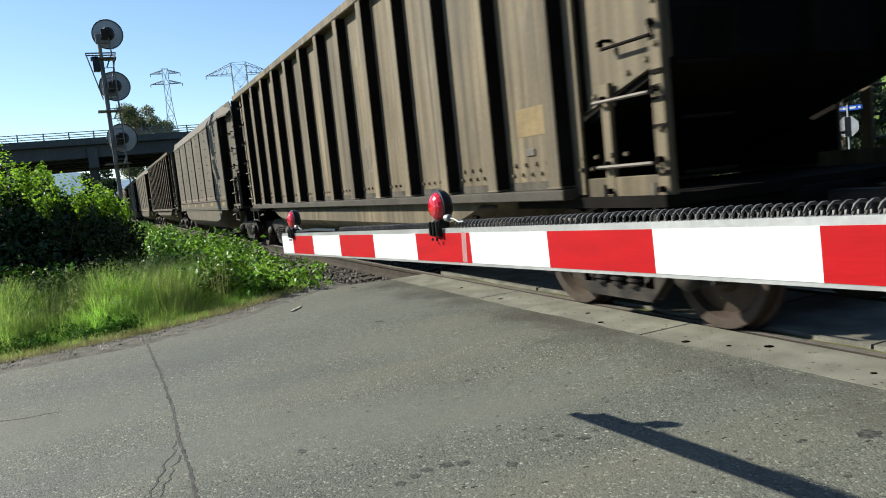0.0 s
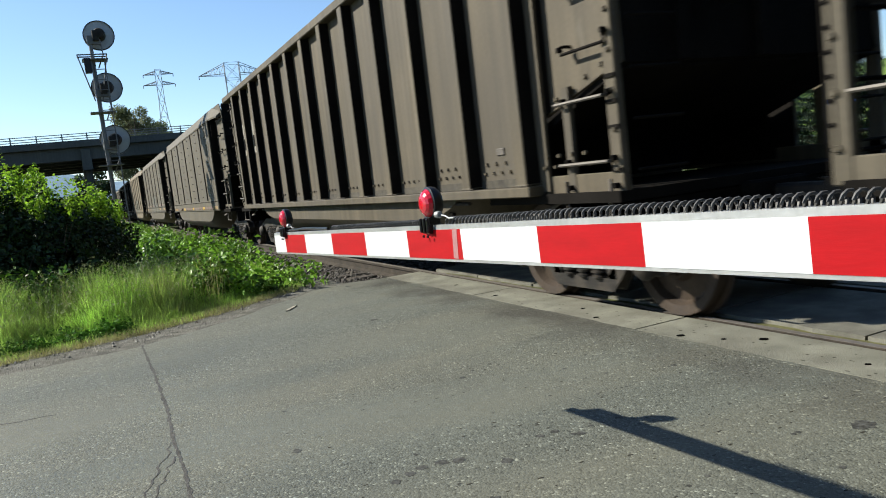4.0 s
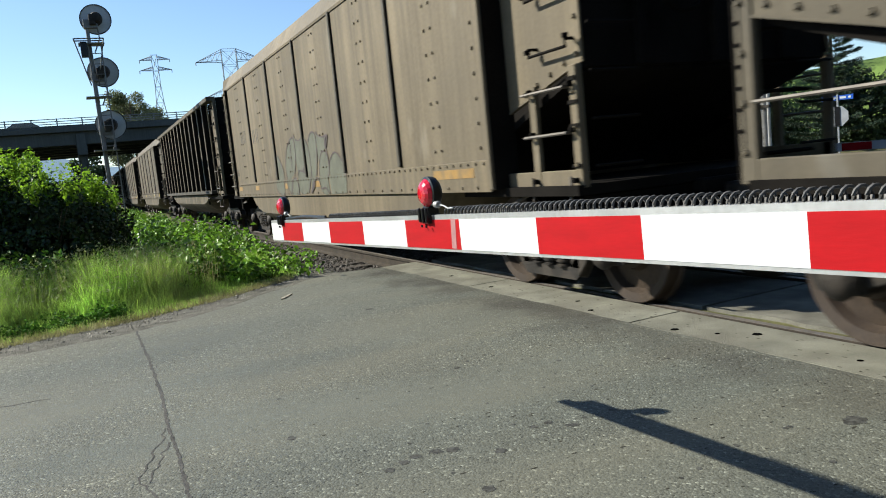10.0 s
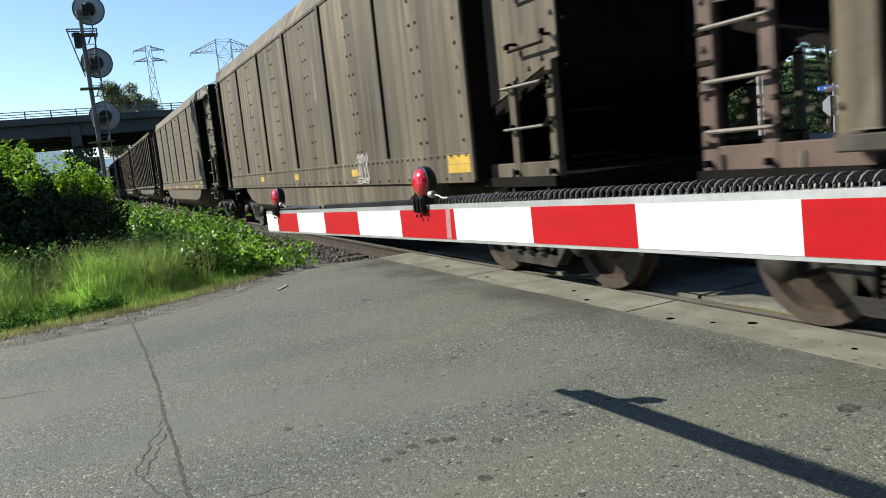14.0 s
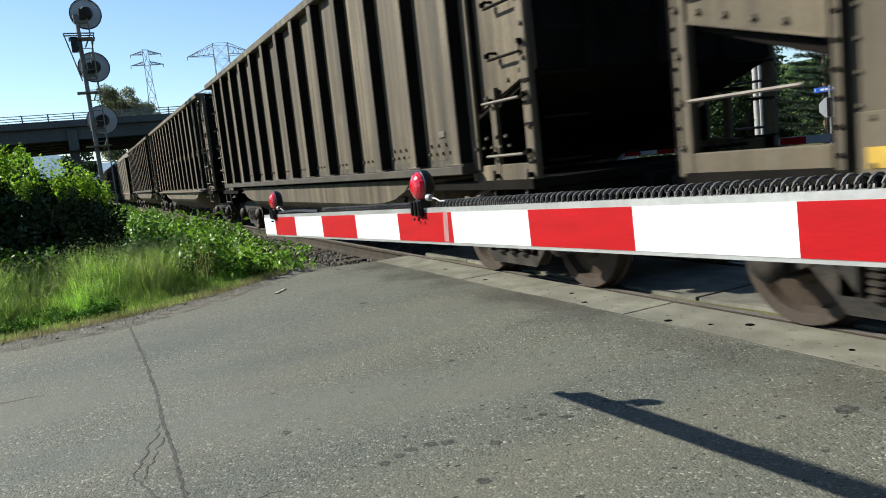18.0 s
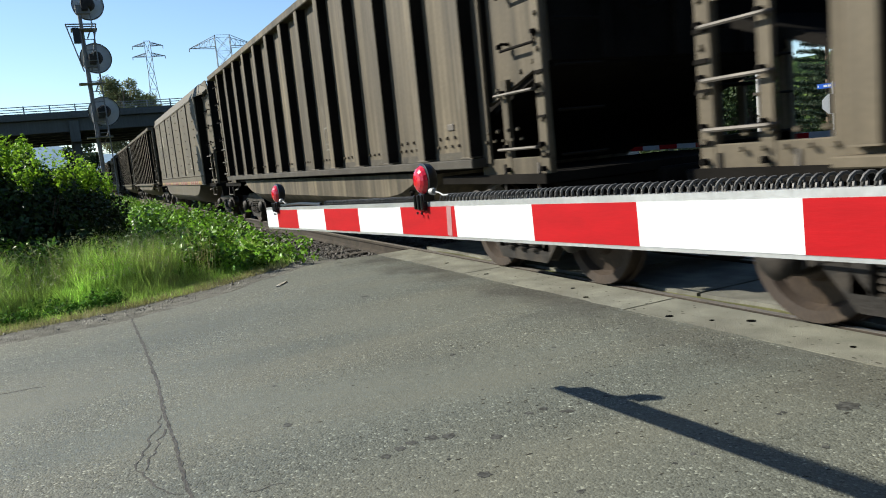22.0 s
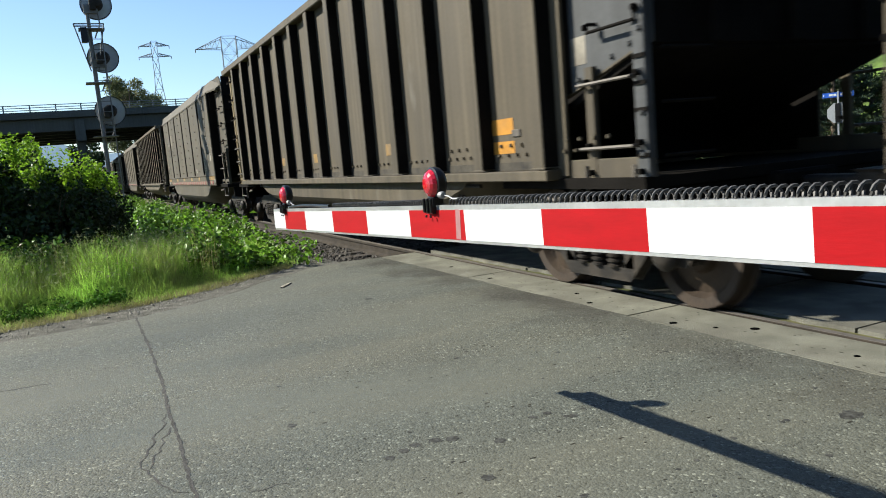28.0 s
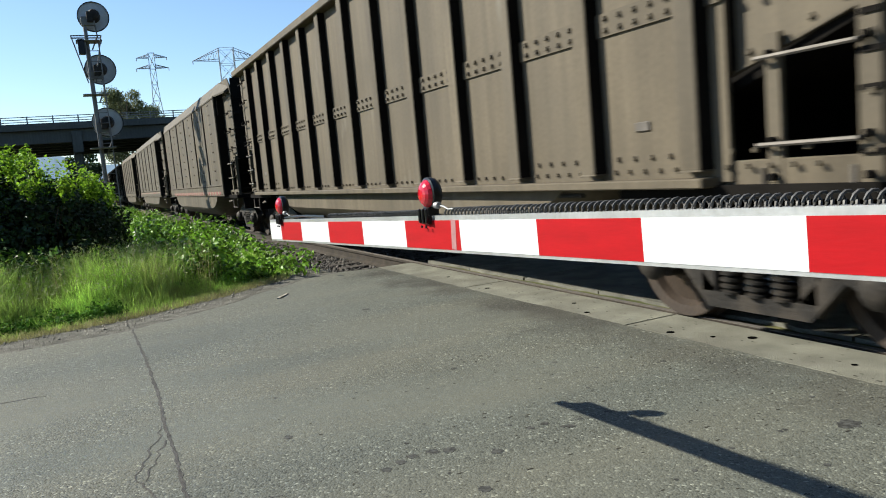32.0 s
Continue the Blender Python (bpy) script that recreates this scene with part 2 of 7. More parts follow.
def asphalt():
    """Worn asphalt: pale and dark stones at two sizes in a grey binder, with dusty wheel tracks along the road and a grubby strip by the track."""
    m = material("asphalt", (0.113, 0.120, 0.100), 0.8, vary=0.10, scale=0.7, fine=16, bump=0.0)
    n, l = m.node_tree.nodes, m.node_tree.links
    b = n["Principled BSDF"]
    co = n.new("ShaderNodeTexCoord")

    def ranged(value, lo, hi, a=0.0, z=1.0):
        r = n.new("ShaderNodeMapRange")
        for key, v in (("From Min", a), ("From Max", z), ("To Min", lo), ("To Max", hi)):
            r.inputs[key].default_value = v
        l.new(value, r.inputs["Value"])
        return r.outputs["Result"]

    def maths(op, a, c):
        k = n.new("ShaderNodeMath")
        k.operation = op
        l.new(a, k.inputs[0])
        if isinstance(c, float):
            k.inputs[1].default_value = c
        else:
            l.new(c, k.inputs[1])
        return k.outputs[0]

    def noise_in(scale, sx=1.0, sy=1.0, detail=4.0):
        mp, t = n.new("ShaderNodeMapping"), n.new("ShaderNodeTexNoise")
        mp.inputs["Scale"].default_value = (sx, sy, 1.0)
        mp.inputs["Rotation"].default_value = (0, 0, radians(-9))
        l.new(co.outputs["Object"], mp.inputs["Vector"])
        l.new(mp.outputs["Vector"], t.inputs["Vector"])
        t.inputs["Scale"].default_value, t.inputs["Detail"].default_value = scale, detail
        return t.outputs["Fac"]

    def stones_of(scale, pale, dark, power):
        """Brightness of stones of one size, and their rounded height."""
        c = n.new("ShaderNodeTexVoronoi")
        c.inputs["Scale"].default_value = scale
        l.new(co.outputs["Object"], c.inputs["Vector"])
        g = n.new("ShaderNodeSeparateColor")
        l.new(c.outputs["Color"], g.inputs["Color"])
        bright = ranged(maths("POWER", g.outputs["Red"], power), 0.95, pale)
        dim = ranged(maths("POWER", g.outputs["Blue"], 6.0), 1.0, dark)
        return maths("MULTIPLY", bright, dim), c.outputs["Distance"], g.outputs["Green"]

    big, round_big, gloss_of = stones_of(84, 2.6, 0.45, 16.0)
    small, round_small, _ = stones_of(190, 1.45, 0.72, 7.0)
    worn = ranged(noise_in(0.9, 1.0, 0.45, 5.0), 0.25, 1.0, 0.36, 0.62)
    value = maths("MULTIPLY", big, small)
    # where the binder still covers the stones they hardly show
    calm = n.new("ShaderNodeMix")
    l.new(worn, calm.inputs["Factor"])
    calm.inputs["A"].default_value = 1.0
    l.new(value, calm.inputs["B"])
    # dusty wheel tracks
    old = b.inputs["Base Color"].links[0].from_socket
    dust = n.new("ShaderNodeMix")
    dust.data_type = "RGBA"
    l.new(ranged(noise_in(1.0, 1.15, 0.22, 4.0), 0.0, 0.8, 0.40, 0.68), dust.inputs["Factor"])
    l.new(old, dust.inputs["A"])
    dust.inputs["B"].default_value = (0.140, 0.138, 0.106, 1)
    # oily strip along the crossing panels, with a torn outline
    place = n.new("ShaderNodeSeparateXYZ")
    l.new(co.outputs["Object"], place.inputs["Vector"])
    torn = maths("ADD", place.outputs["Y"], ranged(noise_in(2.2, 1.0, 1.0, 5.0), -0.35, 0.35, 0.3, 0.7))
    grub = n.new("ShaderNodeMix")
    grub.data_type = "RGBA"
    l.new(maths("MULTIPLY", ranged(torn, 0.85, 0.0, -3.52, -2.95), ranged(noise_in(0.8, 1.0, 1.0, 3.0), 0.3, 1.0, 0.35, 0.6)), grub.inputs["Factor"])
    l.new(dust.outputs["Result"], grub.inputs["A"])
    grub.inputs["B"].default_value = (0.054, 0.051, 0.042, 1)
    mul = n.new("ShaderNodeVectorMath")
    mul.operation = "SCALE"
    l.new(grub.outputs["Result"], mul.inputs[0])
    l.new(calm.outputs["Result"], mul.inputs["Scale"])
    l.new(mul.outputs["Vector"], b.inputs["Base Color"])
    l.new(ranged(gloss_of, 0.92, 0.5), b.inputs["Roughness"])
    bp = n.new("ShaderNodeBump")
    bp.inputs["Strength"].default_value, bp.inputs["Distance"].default_value = 0.5, 0.006
    bp.invert = True
    l.new(maths("ADD", maths("MULTIPLY", round_big, worn), maths("MULTIPLY", round_small, 0.25)), bp.inputs["Height"])
    l.new(bp.outputs["Normal"], b.inputs["Normal"])
    return m


ASPHALT = asphalt()
GAUGE_CONCRETE = material("grubby gauge concrete", (0.14, 0.137, 0.113), 0.9, vary=0.25, scale=4, fine=110, bump=0.35, dirt=(0.06, 0.056, 0.046), dirt_amount=0.6, dirt_scale=3, per_piece=0.08)
CONCRETE = material("crossing concrete", (0.178, 0.177, 0.141), 0.88, vary=0.2, scale=3.5, fine=130, bump=0.35, dirt=(0.108, 0.101, 0.080), dirt_amount=0.55, dirt_scale=2.1, per_piece=0.06)
BRIDGE_CONCRETE = material("bridge concrete", (0.064, 0.070, 0.068), 0.85, vary=0.12, scale=0.3, fine=6, bump=0.05, streak=0.15)
SOIL = material("soil and thatch", (0.096, 0.092, 0.040), 0.95, vary=0.35, scale=1.2, fine=25, bump=0.5, dirt=(0.048, 0.068, 0.016), dirt_amount=0.8, dirt_scale=0.25)
GRIT = material("roadside grit", (0.118, 0.114, 0.096), 0.95, vary=0.35, scale=7, fine=75, bump=0.9, dirt=(0.070, 0.068, 0.050), dirt_amount=0.6, dirt_scale=3)
PEBBLE = material("roadside pebble", (0.175, 0.17, 0.15), 0.9, vary=0.25, scale=9, fine=60, bump=0.2, per_island=0.55)
STONE = material("ballast stone", (0.074, 0.068, 0.061), 0.85, vary=0.3, scale=9, fine=60, bump=0.4, per_island=0.45)
RUST = material("rusty steel", (0.036, 0.029, 0.022), 0.7, 0.3, vary=0.3, scale=5, fine=60, bump=0.2)
RAIL_TOP = material("polished rail head", (0.22, 0.20, 0.18), 0.6, 0.7, vary=0.15, scale=8, fine=80, bump=0.05)
TIE = material("creosoted tie", (0.05, 0.042, 0.035), 0.9, vary=0.3, scale=6, fine=40, bump=0.5, per_piece=0.3)
BLACK = material("black plastic", (0.010, 0.010, 0.011), 0.28, vary=0.2, fine=80, bump=0.05)
RUBBER = material("dark joint filler", (0.02, 0.019, 0.018), 0.9, vary=0.2)
ALU = material("weathered aluminium", (0.440, 0.448, 0.448), 0.42, 0.75, vary=0.12, scale=5, fine=50, bump=0.05)
SHEET_WHITE = material("white reflective sheeting", (0.515, 0.530, 0.538), 0.5, vary=0.03, scale=8, fine=50, bump=0.02)
SHEET_RED = material("red reflective sheeting", (0.322, 0.004, 0.007), 0.55, vary=0.08, scale=5, fine=30, bump=0.03, stretch=(1, 1, 6), gloss=0.12)
CORD = material("dusty black cord", (0.075, 0.073, 0.070), 0.5, vary=0.3, scale=30, fine=200, bump=0.05, gloss=0.35)
LENS_RED = material("red lamp lens", (0.465, 0.009, 0.022), 0.12, vary=0.1, scale=30, coat=0.8, bump=0.0)
GALV = material("galvanised steel", (0.336, 0.344, 0.344), 0.5, 0.5, vary=0.15, scale=6, fine=50, bump=0.08)
MAST = material("weathered grey mast steel", (0.15, 0.155, 0.155), 0.6, 0.3, vary=0.15, scale=6, fine=50, bump=0.08)
# Pylon steel, tinted blue for the haze in front of it.
GALV_FAR = material("haze-tinted lattice steel", (0.22, 0.26, 0.30), 0.7, 0.0, vary=0.1, bump=0.0)
DISC = material("pale signal backplate", (0.40, 0.42, 0.43), 0.45, vary=0.1, scale=3, fine=20, bump=0.03, dirt=(0.40, 0.40, 0.38), dirt_amount=0.5)
DUST_GREY = material("dusty grey brown paint", (0.080, 0.068, 0.047), 0.72, vary=0.12, scale=0.8, fine=30, bump=0.06, streak=0.15, dirt=(0.063, 0.057, 0.046), dirt_amount=0.5, dirt_scale=0.7, shift=True, gloss=0.25, scuff=(0.155, 0.15, 0.132))
DUST_TAN = material("dusty tan paint", (0.088, 0.072, 0.048), 0.72, vary=0.18, scale=0.8, fine=30, bump=0.06, streak=0.62, dirt=(0.061, 0.053, 0.041), dirt_amount=0.55, dirt_scale=0.6, shift=True, gloss=0.25, scuff=(0.20, 0.185, 0.15))
DUST_OLIVE = material("dusty olive-tan paint", (0.097, 0.079, 0.053), 0.72, vary=0.15, scale=0.8, fine=30, bump=0.06, streak=0.2, dirt=(0.085, 0.074, 0.056), dirt_amount=0.45, dirt_scale=0.6, shift=True, gloss=0.25, scuff=(0.17, 0.155, 0.125))
RIB_GRIME = material("grimy side rib paint", (0.052, 0.045, 0.033), 0.7, vary=0.25, scale=2, fine=40, bump=0.1)
SILL_GRIME = material("grimy side sill paint", (0.042, 0.037, 0.029), 0.8, vary=0.25, scale=3, fine=40, bump=0.08, streak=0.1)
DUST_BROWN = material("dusty taupe paint", (0.083, 0.068, 0.045), 0.72, vary=0.12, scale=0.8, fine=30, bump=0.06, streak=0.28, dirt=(0.058, 0.051, 0.041), dirt_amount=0.55, dirt_scale=0.6, shift=True, gloss=0.25, scuff=(0.16, 0.15, 0.125))
# Near-black for fittings and for faces whose shade is put into the colour.
CAR_DARK = material("black steel and painted shade", (0.009, 0.008, 0.007), 0.9, vary=0.3, scale=2, fine=40, bump=0.15, gloss=0.05)
DUST_SAND = material("dusty sand paint", (0.126, 0.101, 0.063), 0.72, vary=0.16, scale=0.8, fine=30, bump=0.06, streak=0.55, dirt=(0.10, 0.088, 0.066), dirt_amount=0.5, dirt_scale=0.6, shift=True, gloss=0.25, scuff=(0.24, 0.21, 0.15))
DUST_WARM = material("dusty warm tan paint", (0.130, 0.105, 0.067), 0.72, vary=0.14, scale=0.7, fine=30, bump=0.06, streak=0.25, dirt=(0.085, 0.074, 0.055), dirt_amount=0.5, dirt_scale=0.6, shift=True, gloss=0.25, scuff=(0.21, 0.185, 0.14))
PATCH_GREY = material("slate grey touch-up paint", (0.055, 0.058, 0.060), 0.7, vary=0.15, scale=1.5, fine=30, bump=0.05, streak=0.2)
ORANGE = material("orange sheeting", (0.42, 0.19, 0.02), 0.6, vary=0.12, scale=6, bump=0.03, dirt=(0.2, 0.12, 0.05), dirt_amount=0.4, dirt_scale=5)
HOLE = material("deep hole", (0.004, 0.004, 0.004), 1.0, vary=0.2, bump=0.0, gloss=0.0)
TRUCK_STEEL = material("oily truck casting", (0.014, 0.012, 0.010), 0.7, 0.1, vary=0.35, scale=4, fine=40, bump=0.25, dirt=(0.060, 0.048, 0.036), dirt_amount=0.55, dirt_scale=5)
WHEEL_STEEL = material("rust-brown wheel", (0.039, 0.027, 0.018), 0.6, 0.25, vary=0.25, scale=5, fine=40, bump=0.1, dirt=(0.035, 0.028, 0.025), dirt_amount=0.6, dirt_scale=3)
GLOVE_STEEL = material("worn handrail steel", (0.105, 0.093, 0.080), 0.6, 0.2, vary=0.2, scale=8, fine=50, bump=0.05)
SOOTY = material("soot-stained paint", (0.078, 0.069, 0.052), 0.85, vary=0.35, scale=6, fine=50, bump=0.1, streak=0.3, dirt=(0.018, 0.016, 0.014), dirt_amount=0.95, dirt_scale=6, shift=True)
NUMBER_DARK = material("faded dark stencil paint", (0.056, 0.052, 0.045), 0.75, vary=0.2, scale=7, bump=0.0, dirt=(0.085, 0.078, 0.064), dirt_amount=0.9, dirt_scale=9)
NUMBER_PALE = material("faded pale stencil paint", (0.115, 0.108, 0.09), 0.75, vary=0.2, scale=7, bump=0.0, dirt=(0.085, 0.078, 0.064), dirt_amount=0.8, dirt_scale=9)
YELLOW = material("bright yellow sheeting", (0.42, 0.27, 0.03), 0.6, vary=0.12, scale=6, bump=0.03, dirt=(0.2, 0.14, 0.05), dirt_amount=0.4, dirt_scale=5)
AMBER = material("faded amber sheeting", (0.251, 0.148, 0.041), 0.6, vary=0.15, scale=6, bump=0.03, dirt=(0.111, 0.089, 0.059), dirt_amount=0.7, dirt_scale=5)
OLD_RED = material("faded red sheeting", (0.205, 0.040, 0.040), 0.6, vary=0.15, scale=6, bump=0.03, dirt=(0.092, 0.071, 0.057), dirt_amount=0.7, dirt_scale=5)
FADED_RED = material("washed-out red sheeting", (0.122, 0.066, 0.052), 0.6, vary=0.15, scale=6, bump=0.03, dirt=(0.085, 0.071, 0.055), dirt_amount=0.7, dirt_scale=5)
FADED_PALE = material("washed-out pale sheeting", (0.135, 0.118, 0.082), 0.6, vary=0.15, scale=6, bump=0.03, dirt=(0.09, 0.078, 0.06), dirt_amount=0.7, dirt_scale=5)
OLD_WHITE = material("grimy white paint", (0.240, 0.219, 0.177), 0.65, vary=0.15, scale=6, bump=0.03, dirt=(0.113, 0.099, 0.078), dirt_amount=0.7, dirt_scale=4)
OLD_CREAM = material("yellowed white sheeting", (0.245, 0.218, 0.132), 0.65, vary=0.15, scale=6, bump=0.03, dirt=(0.113, 0.099, 0.078), dirt_amount=0.7, dirt_scale=4)
SPRAY_WHITE = material("white spray paint", (0.296, 0.289, 0.276), 0.7, vary=0.2, scale=12, bump=0.0)
SPRAY_GREEN = material("faded grey-green spray paint", (0.086, 0.090, 0.066), 0.7, vary=0.15, scale=5, bump=0.0)
SPRAY_LINE = material("faded purple-brown spray paint", (0.058, 0.044, 0.043), 0.7, vary=0.2, scale=8, bump=0.0)
FAINT_GREEN = material("weathered grey-green spray paint", (0.080, 0.081, 0.062), 0.7, vary=0.2, scale=5, bump=0.0, dirt=(0.074, 0.067, 0.053), dirt_amount=0.7, dirt_scale=3)
FAINT_LINE = material("weathered rose-brown spray paint", (0.072, 0.058, 0.052), 0.7, vary=0.25, scale=8, bump=0.0)
PINK = material("faded rose-brown paint", (0.080, 0.053, 0.043), 0.7, vary=0.2, scale=3, bump=0.05, streak=0.2)
OCHRE = material("faded ochre paint", (0.167, 0.122, 0.055), 0.7, vary=0.2, scale=3, bump=0.05, streak=0.25)
# Bush leaves in a shaded and a sunlit tone, light put into the colour.
SHADED_LEAF = material("hazel leaf", (0.018, 0.042, 0.006), 0.5, vary=0.2, scale=3, fine=20, bump=0.0, per_island=0.45, translucent=0.06)
SUNLIT_LEAF = material("young hazel leaf in sunlit tone", (0.19, 0.34, 0.025), 0.45, vary=0.2, scale=3, fine=20, bump=0.0, per_island=0.4, translucent=0.5)
WEED = material("weed leaf", (0.122, 0.243, 0.025), 0.45, vary=0.45, scale=1.6, fine=20, bump=0.0, per_island=0.7, translucent=0.3)
CLOVER = material("clover leaf", (0.055, 0.14, 0.016), 0.75, gloss=0.1, vary=0.3, scale=3, fine=20, bump=0.0, per_island=0.5, translucent=0.25)
TREE_OLIVE = material("olive tree leaf", (0.17, 0.19, 0.09), 0.6, vary=0.25, scale=0.5, fine=6, bump=0.0, per_island=0.35, translucent=0.4)
LEAF_FAR = material("tree leaf", (0.034, 0.057, 0.018), 0.6, vary=0.25, scale=0.5, fine=6, bump=0.0, per_island=0.35, translucent=0.3)
NEEDLE = material("spruce needles", (0.028, 0.05, 0.03), 0.7, vary=0.25, scale=1, bump=0.0, per_island=0.3, translucent=0.15)
GRASS = material("grass blade", (0.32, 0.52, 0.092), 0.45, vary=0.5, scale=1.0, fine=8, bump=0.0, per_island=0.5, translucent=0.45, dirt=(0.40, 0.42, 0.16), dirt_amount=0.5, dirt_scale=1.1)
DRY_GRASS = material("dry grass stem", (0.30, 0.29, 0.12), 0.6, vary=0.25, scale=2, fine=10, bump=0.0, per_island=0.4, translucent=0.3)
SEED = material("grass seed head", (0.34, 0.37, 0.20), 0.7, vary=0.2, bump=0.0, per_island=0.3, translucent=0.3)
BARK = material("bark", (0.09, 0.07, 0.05), 0.9, vary=0.3, scale=6, fine=30, bump=0.5)
HILL = material("distant wooded hills with painted haze", (0.17, 0.26, 0.34), 1.0, vary=0.15, scale=0.01, fine=0.08, bump=0.0)
SIGN_BLUE = material("blue sign face", (0.02, 0.09, 0.42), 0.4, vary=0.05, bump=0.0)
SIGN_BACK = material("bare sign back", (0.30, 0.32, 0.34), 0.5, 0.2, vary=0.1, bump=0.02)

# ---- ground, road, crossing ----
def road_edge(y):
    """The x of the road's ragged grass-side edge at y."""
    xs = np.interp(y, [-7.5, -6.2, -3.9, -3.0, -2.4, -1.9, -1.3, -0.2, 1.0, 6.0, 40.0], [9.7, 9.6, 9.62, 9.85, 9.75, 9.15, 8.6, 7.95, 7.8, 7.6, 7.4])
    return float(xs)


def ground_height(x, y):
    h = -0.03
    d = abs(y - TRACK_Y)
    if x > 9.5 or x < -6.0:
        h -= 0.27 * min(1.0, max(0.0, (4.6 - d) / 1.2)) if d < 4.6 else 0.0
        h += 0.06 * noise.noise((x * 0.25, y * 0.25, 0)) if d > 3 else 0.0
    return h


def build_ground():
    xs = np.concatenate([[-3000, -900, -300, -100, -40, -20], np.arange(-10, 32, 0.8), [36, 44, 60, 90, 140, 300, 900, 3000]])
    ys = np.concatenate([[-3000, -900, -300, -100, -60], np.arange(-40, -10, 3), np.arange(-10, 10, 0.6), [12, 16, 24, 40, 100, 300, 900, 3000]])
    verts = np.array([(x, y, ground_height(x, y) if abs(x) < 40 and abs(y) < 40 else -0.05) for x in xs for y in ys])
    n = len(ys)
    faces = np.array([(i * n + j, (i + 1) * n + j, (i + 1) * n + j + 1, i * n + j + 1) for i in range(len(xs) - 1) for j in range(n - 1)])
    ob = new("ground", mesh_from_arrays("ground", verts, faces, SOIL, True))
    tagged(ob, "bare soil and thatch under the verge", "ground", kind="structure")


PANEL_NEAR, PANEL_RAIL = -3.575, -4.075
ROAD_RIGHT = -3.6


def build_road():
    """Two asphalt aprons, on either side of the track, each with a ragged grass-side edge."""
    for name, y0, y1, label in (("road", PANEL_NEAR - 0.004, 40.0, "worn grey asphalt road up to the crossing"),
                                ("road", -44.0, -6.40, "worn grey asphalt road beyond the track")):
        ys = np.concatenate([np.arange(max(y0, -8), min(y1, 4), 0.16), [min(y1, 4)]]) if y1 > 0 else np.array([y0, -30, -20, -12, y1])
        if y1 > 4:
            ys = np.append(ys, [8, 16, y1])
        verts, faces = [], []
        for i, y in enumerate(ys):
            right = ROAD_RIGHT if y > -9 else ROAD_RIGHT - 0.3
            left = road_edge(y) + (0.10 * noise.noise((y * 1.9, 3.1, 0)) + 0.05 * noise.noise((y * 6.1, 1.1, 0)) if y > -8 else 0)
            verts += [(right, y, 0.0), (left - 0.12, y, 0.0), (left, y, -0.035), (right, y, -0.25), (left, y, -0.25)]
            if i:
                a, b = 5 * (i - 1), 5 * i
                faces += [(a, a + 1, b + 1, b), (a + 1, a + 2, b + 2, b + 1), (a + 2, a + 4, b + 4, b + 2), (a + 4, a + 3, b + 3, b + 4), (a + 3, a, b, b + 3)]
        n = len(verts)
        faces += [(0, 3, 4, 2, 1), (n - 5, n - 4, n - 3, n - 1, n - 2)]
        g = Geo()
        g.add(verts, faces)
        ob = part(name, g, ASPHALT, label=label, kind="structure")
        ob["category"] = "road"


CRACK = [(7.85, -0.30), (7.67, -0.29), (6.27, -0.30), (5.14, -0.29), (4.42, -0.26), (3.95, -0.26), (3.39, -0.24), (2.0, -0.25), (-1.5, -0.35)]


def ribbon(points, width, z, wiggle=0.0, seed=0):
    """A thin irregular strip that lies on the road."""
    rnd = random.Random(seed)
    g, verts = Geo(), []
    fine = []
    for a, b in zip(points, points[1:]):
        steps = max(2, int((Vector(b) - Vector(a)).length / 0.05))
        fine += [Vector(a).lerp(Vector(b), i / steps) for i in range(steps)]
    fine.append(Vector(points[-1]))
    for i, p in enumerate(fine):
        d = (fine[min(i + 1, len(fine) - 1)] - fine[max(i - 1, 0)]).normalized()
        s = Vector((-d.y, d.x))
        o = p + s * wiggle * rnd.uniform(-1, 1)
        w = width * rnd.uniform(0.45, 1.2) / 2
        verts += [(o.x + s.x * w, o.y + s.y * w, z), (o.x - s.x * w, o.y - s.y * w, z)]
    return g.add(verts, [(2 * i, 2 * i + 1, 2 * i + 3, 2 * i + 2) for i in range(len(fine) - 1)])


BLEACHED = material("bleached wood", (0.26, 0.24, 0.20), 0.9, vary=0.3, scale=20, fine=80, bump=0.3)
TAPE = material("worn pinkish tape", (0.30, 0.14, 0.14), 0.6, vary=0.15, scale=20, bump=0.05)
BANK = material("mown grass bank", (0.085, 0.135, 0.03), 0.95, vary=0.25, scale=0.6, fine=12, bump=0.3)
PIT = material("shallow dark pit", (0.05, 0.047, 0.038), 0.95, vary=0.3, scale=40, fine=120, bump=0.0, gloss=0.05)
TAR = material("bitumen crack filler", (0.056, 0.054, 0.049), 0.8, vary=0.3, scale=12, fine=60, bump=0.3, dirt=(0.068, 0.064, 0.056), dirt_amount=0.7, dirt_scale=6)
OIL = material("oil stain", (0.040, 0.040, 0.035), 0.75, vary=0.35, scale=60, fine=160, bump=0.0, dirt=(0.090, 0.090, 0.081), dirt_amount=0.9, dirt_scale=30)


